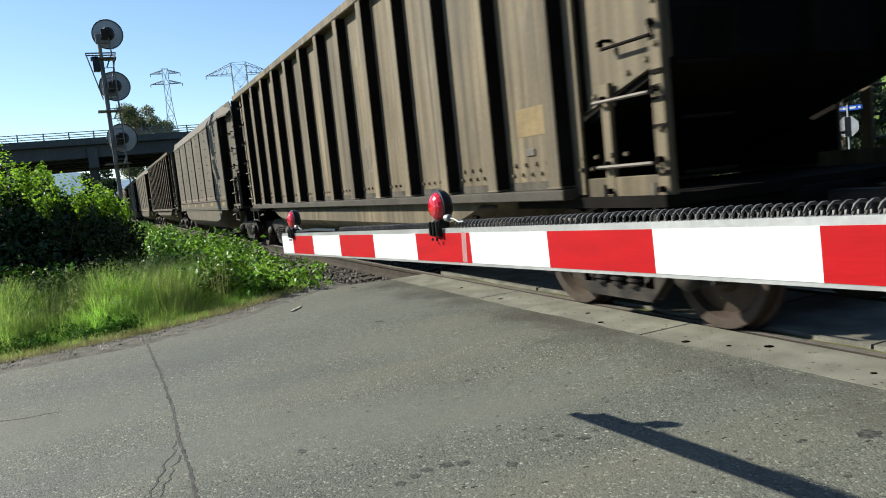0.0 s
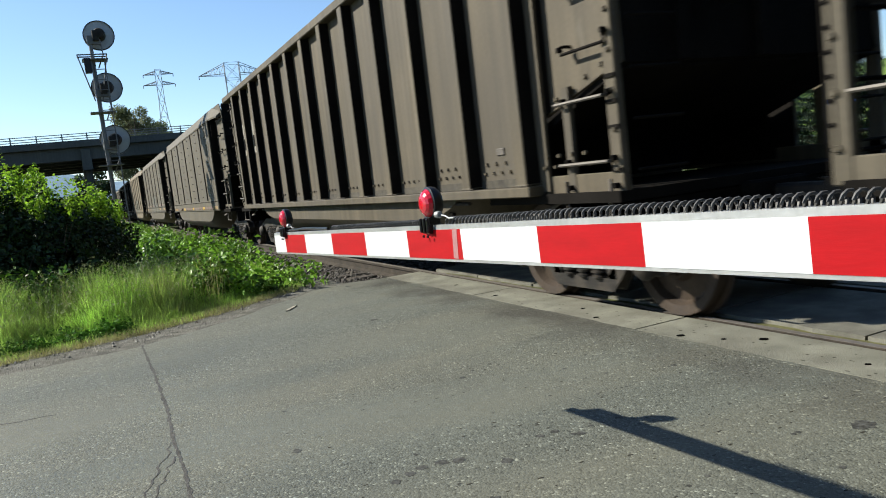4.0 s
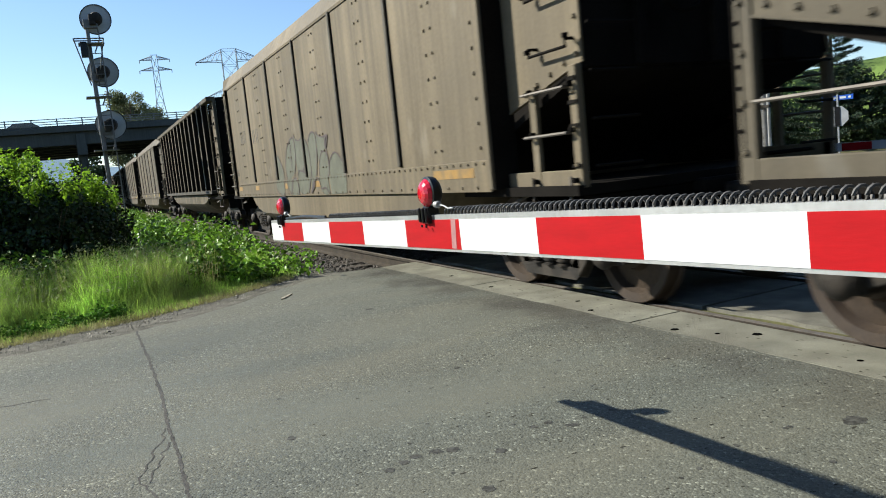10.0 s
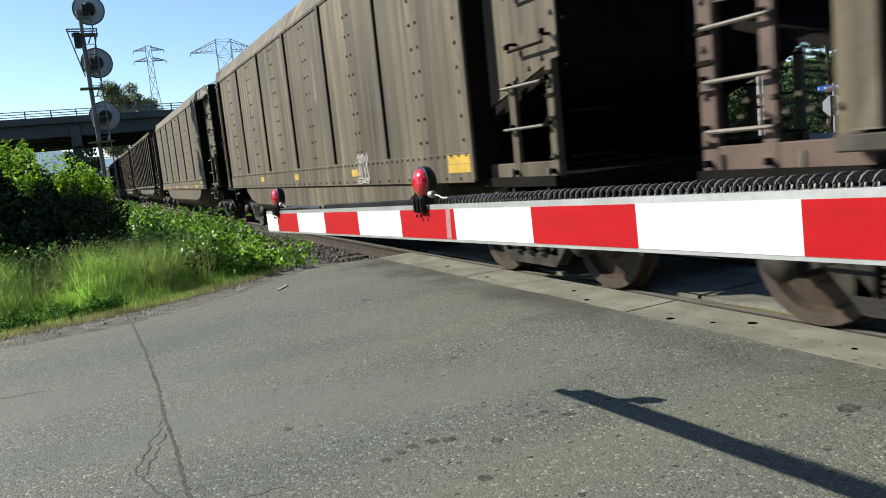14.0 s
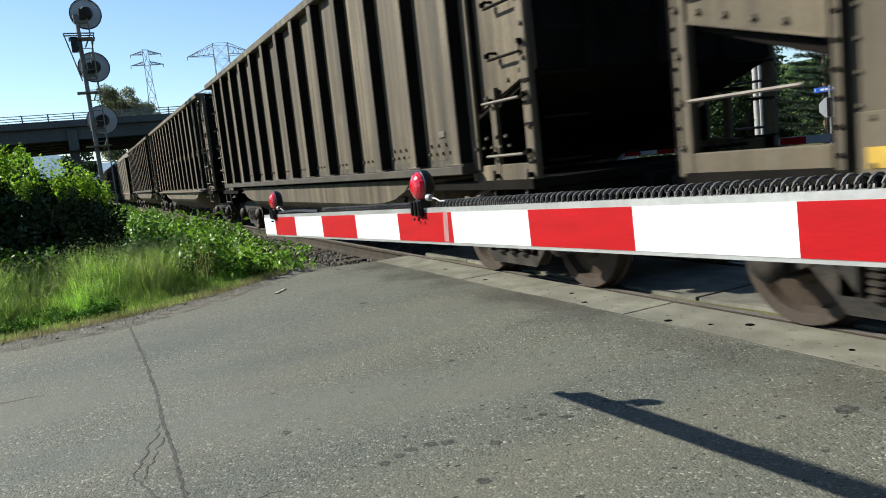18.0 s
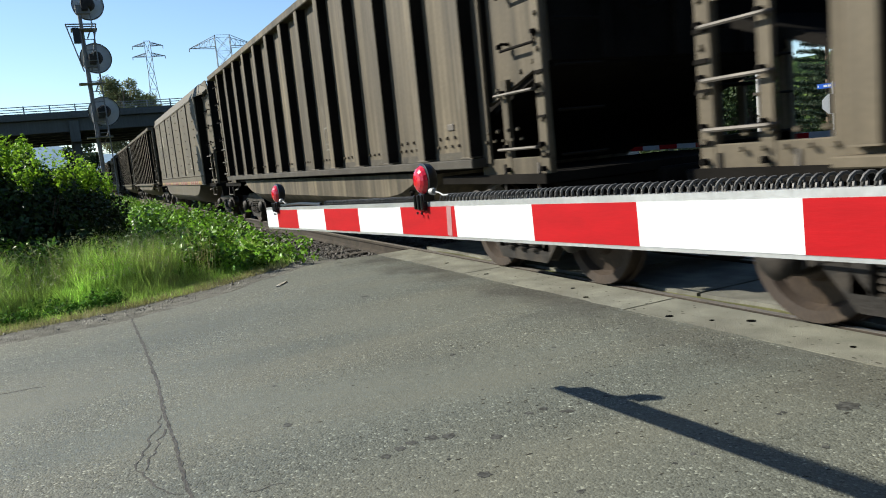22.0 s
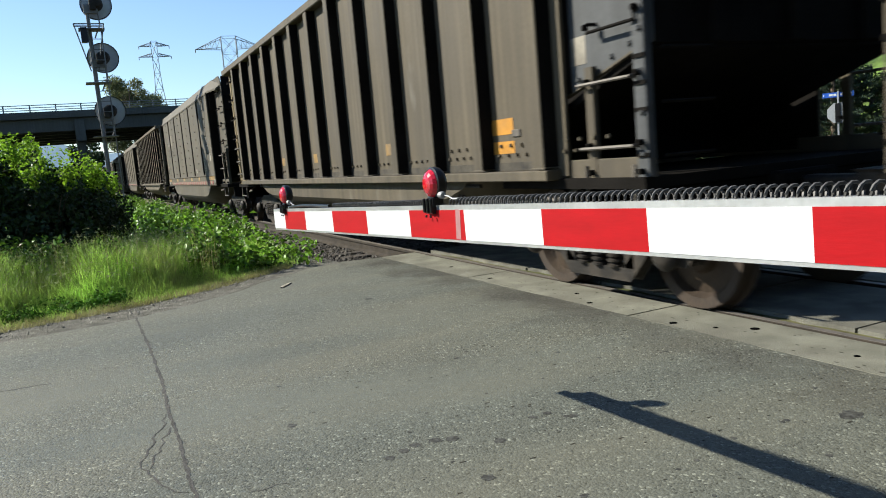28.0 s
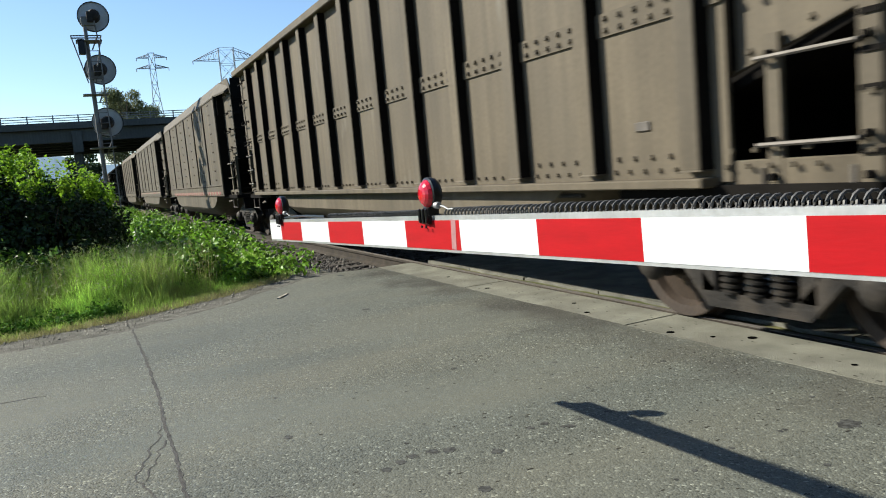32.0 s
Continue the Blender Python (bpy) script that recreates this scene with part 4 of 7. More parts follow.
    part("gravel_margin", g, GRIT, label="dusty gravel margin between asphalt and grass", kind="structure")
    g = Geo().slab([(-0.15, 0.012), (-0.06, 0.028), (0.15, 0.016), (0.16, -0.01), (0.02, -0.02), (-0.13, -0.018)], "z", 0.0, 0.010)
    ob = part("wood_scrap", g, BLEACHED, at=pose(8.40, -1.93, 0.002, 0, 0, -34))
    tagged(ob, "splintered grey scrap of wood on the asphalt", "debris")


def tree(name, at, height, spread, seed, label, count=9000, leaf=0.22, trunk=0.25, low=0.25, mat=None):
    rnd = random.Random(seed)
    base = thing(name, label, "tree", at=at)
    g = Geo()
    g.tube([(0, 0, -0.1), (0.1, 0.05, height * 0.35), (-0.1, 0.1, height * 0.7), (0.0, 0.0, height * 0.95)], [trunk, trunk * 0.75, trunk * 0.4, 0.03], 8)
    lumps = []
    for i in range(24):
        z = height * (low + (0.97 - low) * rnd.random())
        reach = spread * math.sqrt(max(0.05, 1 - ((z / height - 0.55) / 0.5) ** 2)) * rnd.uniform(0.4, 1.0)
        a = rnd.uniform(0, 6.28)
        p = (reach * math.cos(a), reach * math.sin(a), z)
        g.tube([(0, 0, z * 0.75), (p[0] * 0.5, p[1] * 0.5, z * 0.9), p], [trunk * 0.3, trunk * 0.18, 0.02], 5)
        s = spread * rnd.uniform(0.22, 0.42)
        lumps.append((*p, s, s, s * 0.85))
    part("trunk", g, BARK, base)
    part("crown", crown(lumps, count, leaf, mat or LEAF_FAR, "crown", seed, inner=0.3), mat or LEAF_FAR, base)
    return base


def spruce(at, height, seed):
    rnd = random.Random(seed)
    base = thing("spruce_tree", "dark green spruce with drooping pointed branches", "tree", at=at)
    r = np.random.default_rng(seed)
    g = Geo().tube([(0, 0, -0.1), (0, 0, height)], [0.16, 0.02], 8)
    vs, fs, n0 = [], [], 0
    for i in range(90):
        z = height * (0.08 + 0.9 * (i / 90))
        reach = (1 - z / height) * height * 0.3 + 0.1
        a = i * 2.4
        d = np.array([math.cos(a), math.sin(a), 0])
        tip = d * reach + [0, 0, z + 0.12 * reach]
        g.tube([(0, 0, z), tuple(d * reach * 0.5 + [0, 0, z - 0.05]), tuple(tip)], [0.02, 0.015, 0.006], 4)
        k = int(110 + 240 * reach)
        t = r.uniform(0.15, 1, k)
        c = np.outer(t * reach, d) + np.stack([0 * t, 0 * t, z + 0.12 * reach * t * t], 1) + r.normal(scale=0.05, size=(k, 3))
        v, f = leaves(c, np.tile([0, 0, 1.0], (k, 1)), 0.035, r, long=4.5)
        vs.append(v)
        fs.append(f + n0)
        n0 += len(v)
    part("trunk", g, BARK, base)
    part("crown", mesh_from_arrays("crown", np.concatenate(vs), np.concatenate(fs), NEEDLE), NEEDLE, base)


# ---- gate arms ----
def boom_frame(x):
    """A place on the arm's upper edge at x."""
    s = (x - 4.12) / (0.849 - 4.12)
    return Vector((x, -0.9645 + s * (-1.073 + 0.9645), 1.100 + s * (1.197 - 1.100)))


def lens_lamp(parent, at):
    """A round red gate lamp that faces the road, on a black clamp over the arm."""
    up = 0.074
    lamp = part("lamp", Geo().lathe([(0.02, -0.032), (0.042, -0.03), (0.052, -0.02), (0.055, -0.008), (0.055, 0.006), (0.048, 0.009)], (0, 0, up), "y", 24), BLACK, parent, "black gate lamp housing", smooth=True, at=at)
    g = Geo().lathe([(0.049, 0.006), (0.048, 0.011), (0.040, 0.021), (0.030, 0.028), (0.018, 0.0325), (0.008, 0.034), (0.002, 0.0345)], (0, 0, up), "y", 16)
    part("lens", g, LENS_RED, lamp, "glossy red faceted lens")
    g = Geo().box(-0.024, 0.024, -0.022, 0.018, 0.0, 0.03).box(-0.03, 0.03, -0.026, 0.026, -0.026, 0.004)
    for dx in (-0.028, 0.0, 0.026):
        g.box(dx - 0.006, dx + 0.006, 0.024, 0.034, -0.022, 0.026)
    part("clamp", g, BLACK, lamp, "black clamp over the arm's edge", bevel=0.003)
    for k in (-0.018, 0.016):
        part("bolt", Geo().tube([(k, 0.028, -0.03), (k, 0.03, -0.038)], 0.004, 6), BLACK, lamp)
    g = Geo().lathe([(0.009, 0.0), (0.012, 0.004), (0.012, 0.022), (0.007, 0.026)], (-0.07, 0.0, 0.036), "x", 12)
    part("cable_gland", g, GALV, lamp, "pale cable gland", smooth=True)
    return lamp


def coil(x0, x1, turns, r, wire=0.0045, lift=0.014):
    """A sagging coiled cord along the arm's upper edge."""
    g, pts = Geo(), []
    steps = int(turns * 10)
    rnd = random.Random(int(x0 * 100))
    phase, drift = 0.0, [rnd.uniform(0.8, 1.25) for _ in range(int(turns) + 3)]
    for i in range(steps + 1):
        u = i / steps
        x = x0 + (x1 - x0) * u
        phase = 2 * math.pi * turns * u + 1.3 * math.sin(5 * u) + 0.6 * math.sin(17 * u)
        p = boom_frame(x)
        pts.append((p.x, p.y - 0.0185 - r * math.cos(phase), p.z + lift + r * math.sin(phase) * drift[int(turns * u)] ** 0.3))
    return g.tube(pts, wire, 5)


def build_gate():
    gate = thing("crossing_gate", "lowered crossing gate arm with red and white stripes", "crossing gate", at=pose(-3.55, -1.22, 0))
    inv = Matrix.Translation((3.55, 1.22, 0))
    tip = 4.30
    way = (boom_frame(tip) - boom_frame(-3.3)).normalized()
    length = (boom_frame(tip) - boom_frame(-3.3)).length
    turn = Matrix.Translation(boom_frame(-3.3)) @ way.to_track_quat("X", "Z").to_matrix().to_4x4()
    H = 0.112
    # arm as a shallow channel with lips
    prof = [(0.0, 0.007), (-0.020, 0.007), (-0.020, -0.012), (-0.004, -0.012), (-0.004, -H + 0.012), (-0.055, -H + 0.012), (-0.055, -H), (0.0, -H)]
    arm = part("arm", Geo().slab(prof, "x", 0.0, length), ALU, gate, "bare aluminium edges of the arm", at=inv @ turn)
    edges = [4.074, 3.699, 3.282, 2.861, 2.447, 2.047, 1.632, 1.243, 0.849] + [0.849 - 0.395 * i for i in range(1, 11)]
    x_hi = tip
    for i, x in enumerate(edges + [-3.3]):
        a, b = (x + 3.3) / (tip + 3.3) * length, (x_hi + 3.3) / (tip + 3.3) * length
        if b - a > 0.02:
            g = Geo().box(a, b, 0.0, 0.0016, -H + 0.0085, -0.0085)
            white = i % 2 == 0
            part("stripe", g, SHEET_WHITE if white else SHEET_RED, arm, "white reflective stripe" if white else "red reflective stripe")
        x_hi = x
    g = Geo().box(0, 0.03, 0.0016, 0.0022, -H + 0.0085, -0.0085)
    part("seam_tape", g, TAPE, arm, "scuffed grey tape across a red stripe", at=pose((2.068 + 3.3) / (tip + 3.3) * length, 0, 0, 0, -6, 0))
    for x, label in ((4.062, ""), (2.262, "")):
        lens_lamp(gate, inv @ Matrix.Translation(boom_frame(x) + Vector((0, -0.012, 0.006))))
    part("coiled_cord", coil(-3.2, 2.15, 246, 0.0146, 0.0034, 0.0140), CORD, gate, "black coiled cord lying along the arm", smooth=True, at=inv)
    part("coiled_cord", coil(2.33, 3.30, 66, 0.0098, 0.0025, 0.0155), CORD, gate, "black coiled cord lying along the arm", smooth=True, at=inv)
    g = Geo().tube([tuple(boom_frame(x) + Vector((0, 0, 0.019 + 0.003 * math.sin(x * 9)))) for x in np.linspace(3.32, 3.98, 12)], 0.0065, 6)
    part("cord", g, BLACK, gate, "stretched black cord to the tip lamp", smooth=True, at=inv)
    for x in (2.17, 3.97):
        p = boom_frame(x)
        g = Geo().tube([tuple(p + Vector((0.025, -0.012, 0.038))), tuple(p + Vector((-0.01, -0.01, 0.036))), tuple(p + Vector((-0.045, -0.008, 0.028))), tuple(p + Vector((-0.085, -0.006, 0.03)))], 0.0026, 6)
        part("cord_tail", g, GALV, gate, "pale cord tail from the lamp", smooth=True, at=inv)
    # machine and mast that carry the arm
    g = Geo().tube([(0, -0.35, 0), (0, -0.35, 3.9)], 0.065, 12)
    part("mast", g, ALU, gate, smooth=True)
    part("base", Geo().box(-0.3, 0.3, -0.6, 0.2, -0.3, 0.12), CONCRETE, gate, bevel=0.02)
    part("machine", Geo().box(-0.22, 0.22, -0.28, 0.05, 0.12, 1.0), GALV, gate, bevel=0.015)
    part("arm_bracket", Geo().box(-0.5, 0.35, 0.05, 0.12, 1.1, 1.35).box(-0.05, 0.05, 0.0, 0.12, 0.9, 1.3), GALV, gate, bevel=0.01)


def build_far_gate():
    gate = thing("crossing_gate", "lowered red and white gate arm beyond the track", "crossing gate", at=pose(10.6, -8.9, 0))
    arm = part("arm", Geo().box(-10.0, 0.0, -0.02, 0.02, 0.98, 1.09), ALU, gate, "bare aluminium edges of the arm")
    for i in range(24):
        g = Geo().box(-0.41 * (i + 1), -0.41 * i, 0.02, 0.022, 0.988, 1.082)
        part("stripe", g, SHEET_WHITE if i % 2 else SHEET_RED, arm, "white reflective stripe" if i % 2 else "red reflective stripe")
    part("mast", Geo().tube([(0.2, -0.3, 0), (0.2, -0.3, 3.8)], 0.06, 10), ALU, gate, smooth=True)
    part("machine", Geo().box(0.0, 0.4, -0.25, 0.1, 0.0, 1.15), GALV, gate, bevel=0.01)


# ---- signal, bridge, pylons, distance ----
def build_signal():
    """Three-headed signal mast, seen from behind."""
    s = thing("signal_mast", "three-headed railway signal mast seen from behind", "railway signal", at=pose(24.7, -0.79, -0.1))
    part("base", Geo().box(-0.4, 0.4, -0.4, 0.4, -0.2, 0.25), CONCRETE, s, bevel=0.02)
    part("mast", Geo().tube([(0, 0, 0.2), (0, 0, 6.6)], 0.055, 14), MAST, s, "weathered grey tubular mast", smooth=True)
    for dy in (-0.30, 0.06):
        part("ladder_rail", Geo().tube([(-0.26, dy, 0.4), (-0.26, dy, 5.9)], 0.018, 6), MAST, s)
    rung = Geo().tube([(-0.26, -0.30, 0), (-0.26, 0.06, 0)], 0.012, 6).mesh("ladder_rung", MAST)
    for i in range(18):
        part("ladder_rung", rung, MAST, s, at=pose(0, 0, 0.55 + i * 0.3))
    for z in (6.72, 5.17, 3.60):
        c = -0.27
        head = part("signal_head", Geo().lathe([(0.03, -0.36), (0.13, -0.34), (0.17, -0.2), (0.19, 0.0), (0.19, 0.06)], (0.12, c, z), "x", 20), TRUCK_STEEL, s, "dark searchlight housing", smooth=True)
        part("disc", Geo().lathe([(0.05, 0.06), (0.425, 0.06), (0.425, 0.09), (0.05, 0.09)], (0.12, c, z), "x", 44), DISC, head, "round pale grey backplate")
        part("disc_rim", Geo().lathe([(0.418, 0.03), (0.442, 0.03), (0.442, 0.11), (0.418, 0.11)], (0.12, c, z), "x", 44, False), BLACK, head, "dark rim")
        part("bracket", Geo().box(-0.06, 0.2, c - 0.05, 0.1, z - 0.16, z - 0.10).box(-0.10, 0.06, c - 0.02, 0.09, z - 0.3, z - 0.05), MAST, head, bevel=0.01)
        part("relay_box", Geo().box(-0.22, 0.02, c + 0.02, c + 0.20, z - 0.22, z + 0.08), TRUCK_STEEL, head, bevel=0.015)
        part("hood", Geo().tube([(0.22, c, z), (0.62, c, z)], 0.14, 14, False), BLACK, head)
        p = z - 0.76
        part("step", Geo().box(-0.34, 0.2, -0.40, 0.30, p - 0.025, p), MAST, s, "small steel step")
        part("conduit", Geo().tube([(0.0, -0.12, z - 1.0), (0.0, -0.30, z - 0.6), (0.02, c, z - 0.15)], 0.02, 6), MAST, s, smooth=True)
    part("stay_ring", Geo().tube([(-0.4, -0.38, 6.06), (-0.4, 0.42, 6.06), (-0.05, 0.42, 6.06), (-0.05, -0.38, 6.06), (-0.4, -0.38, 6.06)], 0.02, 6), MAST, s)
    for dy, z1 in ((0.42, 4.75), (-0.38, 4.75)):
        part("stay", Geo().tube([(-0.4, dy, 6.06), (-0.12, dy * 0.25, z1)], 0.018, 6), MAST, s, "thin steel stay")
    part("junction_box", Geo().box(-0.34, -0.14, 0.08, 0.26, 5.55, 5.98), BLACK, s, "dark junction box", bevel=0.01)


RAILING = material("dull bridge railing", (0.16, 0.17, 0.17), 0.6, 0.3, vary=0.1, bump=0.0)


def build_bridge():
    xn, xf = 70.0, 93.0
    b = thing("road_bridge", "grey concrete road bridge over the railway", "bridge", at=pose(0, 0, 0))
    part("deck", Geo().box(xn, xf, -560, 560, 7.08, 7.5), BRIDGE_CONCRETE, b, "concrete deck edge", bevel=0.03)
    part("curb", Geo().box(xn + 0.1, xn + 0.4, -560, 560, 7.5, 7.66), BRIDGE_CONCRETE, b)
    part("curb", Geo().box(xf - 0.4, xf - 0.1, -560, 560, 7.5, 7.66), BRIDGE_CONCRETE, b)
    for i in range(6):
        x = xn + 0.45 + i * 4.2
        part("girder", Geo().box(x, x + 0.9, -130, 130, 6.0, 7.08), BRIDGE_CONCRETE, b, bevel=0.03)
    for y in (-0.5, -15.2, 14.2, 29.0, -30.0, -45.0):
        for x in (72.0, 81.5, 91.0):
            part("column", Geo().tube([(x, y, -0.2), (x, y, 5.2)], 0.33, 14), BRIDGE_CONCRETE, b, smooth=True)
        part("pier_cap", Geo().box(70.2, 92.8, y - 0.4, y + 0.4, 5.1, 6.9), BRIDGE_CONCRETE, b, bevel=0.05)
    for a, c in ((-560, -130), (130, 560)):
        part("embankment", Geo().slab([(xn - 12, -0.2), (xn, 7.08), (xf, 7.08), (xf + 12, -0.2)], "y", a, c), SOIL, b, "earth embankment of the approach")
    post = Geo().box(-0.05, 0.05, -0.05, 0.05, 0.0, 0.66).mesh("rail_post", RAILING)
    for x in (xn + 0.25, xf - 0.25):
        for i in range(64):
            part("rail_post", post, RAILING, b, at=pose(x, 60 - i * 1.9, 7.6))
        for z in (7.78, 7.98, 8.18):
            part("hand_rail", Geo().box(x - 0.035, x + 0.035, -80, 64, z, z + 0.06), RAILING, b)


def lattice(g, p, q, r):
    g.tube([p, q], r, 4, False)


def pylon(at, height, arms, base_w, top_w, label, tilt=0):
    t = thing("transmission_tower", label, "pylon", at=at)
    g = Geo()
    levels = [i / 9 for i in range(10)]
    width = lambda u: base_w + (top_w - base_w) * min(1, u / 0.72)
    corner = [(-1, -1), (1, -1), (1, 1), (-1, 1)]
    for u, w in zip(levels, levels[1:]):
        for i in range(4):
            a, b = corner[i], corner[(i + 1) % 4]
            pa = lambda c, l: (c[0] * width(l) / 2, c[1] * width(l) / 2, l * height)
            lattice(g, pa(a, u), pa(a, w), 0.11)
            lattice(g, pa(a, u), pa(b, w), 0.05)
            lattice(g, pa(b, u), pa(a, w), 0.05)
            lattice(g, pa(a, w), pa(b, w), 0.05)
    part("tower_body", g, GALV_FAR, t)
    for z, reach, rise in arms:
        for s in (-1, 1):
            g = Geo()
            tip = (0, s * reach, z)
            for x in (-top_w / 2, top_w / 2):
                lattice(g, (x, s * top_w / 2, z), tip, 0.095)
                lattice(g, (x, s * top_w / 2, z + rise), tip, 0.095)
            for k in range(1, 5):
                y = s * (top_w / 2 + (reach - top_w / 2) * k / 5)
                lattice(g, (0, y, z), (0, y, z + rise * (1 - k / 5)), 0.07)
                lattice(g, (0, y, z), (0, y - s * (reach - top_w / 2) / 5, z + rise * (1 - (k - 1) / 5)), 0.07)
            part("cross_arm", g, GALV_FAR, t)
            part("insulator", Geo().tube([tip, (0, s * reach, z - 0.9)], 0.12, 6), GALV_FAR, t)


def build_distance():
    pylon(pose(250, -25.6, 0, 0, 0, -6), 43.6, [(42.2, 4.4, 1.0), (39.0, 4.7, 1.0)], 8.6, 1.7, "pale lattice transmission tower behind the bridge")
    pylon(pose(215, -41.6, 0, 0, 0, -8), 38.6, [(35.6, 9.0, 2.9), (25.5, 8.5, 2.6)], 9.0, 4.0, "wide-armed lattice transmission tower behind the train")
    tree("broadleaf_tree", pose(140, -9.4, 0), 19.4, 4.7, 5, "leafy tree behind the bridge", 26000, 0.2, 0.35, 0.4, TREE_OLIVE)
    tree("broadleaf_tree", pose(150, -14.2, 0), 16.8, 3.1, 6, "leafy tree behind the bridge", 14000, 0.22, 0.35, 0.4, TREE_OLIVE)
    tree("broadleaf_tree", pose(120, -1.2, 0), 8.0, 2.4, 7, "small tree under the far side of the bridge", 4000, 0.3, 0.2, 0.2)
    # far hills as a ridge, the blue of the haze painted into their colour
    r = np.random.default_rng(3)
    ys = np.linspace(-1500, 1500, 90)
    h = 34 + 22 * np.sin(ys / 240 + 1.4) + 12 * np.sin(ys / 90) + 6 * np.sin(ys / 33) + r.normal(scale=1.6, size=90)
    v = np.concatenate([np.stack([np.full(90, 1450.0), ys, np.full(90, -5.0)], 1), np.stack([np.full(90, 1600.0), ys, h + 20], 1), np.stack([np.full(90, 1900.0), ys, np.full(90, -5.0)], 1)])
    f = np.array([(i, i + 1, 90 + i + 1, 90 + i) for i in range(89)] + [(90 + i, 90 + i + 1, 180 + i + 1, 180 + i) for i in range(89)])
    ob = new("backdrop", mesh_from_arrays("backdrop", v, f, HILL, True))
    tagged(ob, "wooded hills on the horizon, haze blue painted in", "hills", kind="structure")


def build_far_side():
    """What shows under and between the wagons: trees, a stop sign, a street sign, a pole. Adds hedges and unseen trees.
    """
    s = thing("stop_sign", "octagonal traffic sign seen from its bare back", "road sign", at=pose(14.80, -20.1, 0, 0, 0, 112))
    part("post", Geo().box(-0.03, 0.03, -0.022, 0.022, -0.1, 2.2), SIGN_BACK, s, "pale square sign post")
    r = 0.31
    octo = [(r * math.cos(math.pi / 8 + k * math.pi / 4), 1.57 + r * math.sin(math.pi / 8 + k * math.pi / 4)) for k in range(8)]
    part("plate", Geo().slab(octo, "x", 0.035, 0.045), SIGN_BACK, s, "bare metal octagonal plate")
    part("rail_strip", Geo().box(0.046, 0.06, -0.07, 0.07, 1.3, 1.85), BLACK, s)
    plate = part("street_plate", Geo().box(-0.012, 0.012, -0.42, 0.42, 2.03, 2.17), SIGN_BLUE, s, "blue street-name plate")
    for a, b in ((-0.40, -0.37), (-0.24, -0.14), (-0.12, -0.04), (0.07, 0.23), (0.29, 0.36)):
        part("lettering_bar", Geo().box(0.012, 0.016, a, b, 2.07, 2.13), SHEET_WHITE, plate)
    p = thing("signal_post", "white steel post beside the road beyond the track", "post", at=pose(9.6, -11.1, 0))
    part("shaft", Geo().tube([(0, 0, -0.2), (0, 0, 4.2)], 0.065, 12), GALV, p, smooth=True)
    part("conduit", Geo().tube([(-0.13, 0.05, -0.1), (-0.13, 0.05, 3.6)], 0.03, 8), GALV, p, smooth=True)
    for z in (1.75, 2.35):
        part("band", Geo().box(-0.17, 0.075, -0.075, 0.09, z, z + 0.05), TRUCK_STEEL, p)
    for i, (x, y, h, sp) in enumerate(((30, -34, 4.6, 3.0), (25, -36.5, 3.5, 2.8), (36, -30, 8, 4.2), (20, -38, 3.3, 2.8), (44, -28, 9, 4.5), (14, -40, 3.8, 3), (6, -42, 5.0, 3.6), (54, -26, 10, 5), (38, -38, 10, 5), (66, -24, 10, 5))):
        tree("broadleaf_tree", pose(x, y, 0), h, sp, 40 + i, "dense dark green roadside tree", 15000, 0.14, 0.2, 0.06)
    spruce(pose(24.7, -33.2, 0), 8.6, 12)
    xs = np.arange(-14, 66, 2.0)
    prof = [(-38.5, -0.1), (-40.5, 2.2), (-42.5, 4.4), (-44.0, 5.1), (-48.0, 5.2), (-60.0, -0.2)]
    v = np.array([(x, y + 0.3 * noise.noise((x * 0.2, y, 0)), z * min(1.0, (x + 14.5) / 10) + 0.12 * noise.noise((x * 0.3, y, 3))) for x in xs for y, z in prof])
    m = len(prof)
    f = np.array([(i * m + j, (i + 1) * m + j, (i + 1) * m + j + 1, i * m + j + 1) for i in range(len(xs) - 1) for j in range(m - 1)])
    ob = new("grass_bank", mesh_from_arrays("grass_bank", v, f, BANK, True))
    tagged(ob, "mown green bank beyond the roadside trees", "bank", kind="structure")
    # hedges added to cover the sunlit ground that shows through the gaps
    for i in range(9):
        base = thing("hedge", "low dark green hedge added to hide lit ground beyond the track", "hedge", at=pose(10.9 + 3.6 * i, -10.3 - 0.2 * (i % 2), 0))
        lumps = [(-1.5 + k * 0.75, 0.15 * math.sin(k + i), 0.42, 0.6, 0.55, 0.55) for k in range(5)]
        part("stem", Geo().tube([(0, 0, -0.1), (0.05, 0, 0.7)], [0.05, 0.02], 6), BARK, base)
        part("foliage", crown(lumps, 4200, 0.075, LEAF_FAR, "foliage", 300 + i, inner=0.3), LEAF_FAR, base)
    # unseen tree row behind the camera, added to block light from the sky
    rnd = random.Random(77)
    for i in range(11):
        tree("broadleaf_tree", pose(-16 - rnd.uniform(0, 5), -36 + i * 5.6, 0), rnd.uniform(11, 15), rnd.uniform(4.2, 5.4), 90 + i, "unseen tree behind the camera, added to cut skylight", 4200, 0.42, 0.3, 0.1)

# ---- coal wagons ----
HALF, SIDE, BAY_IN = BODY / 2, 1.60, 0.15


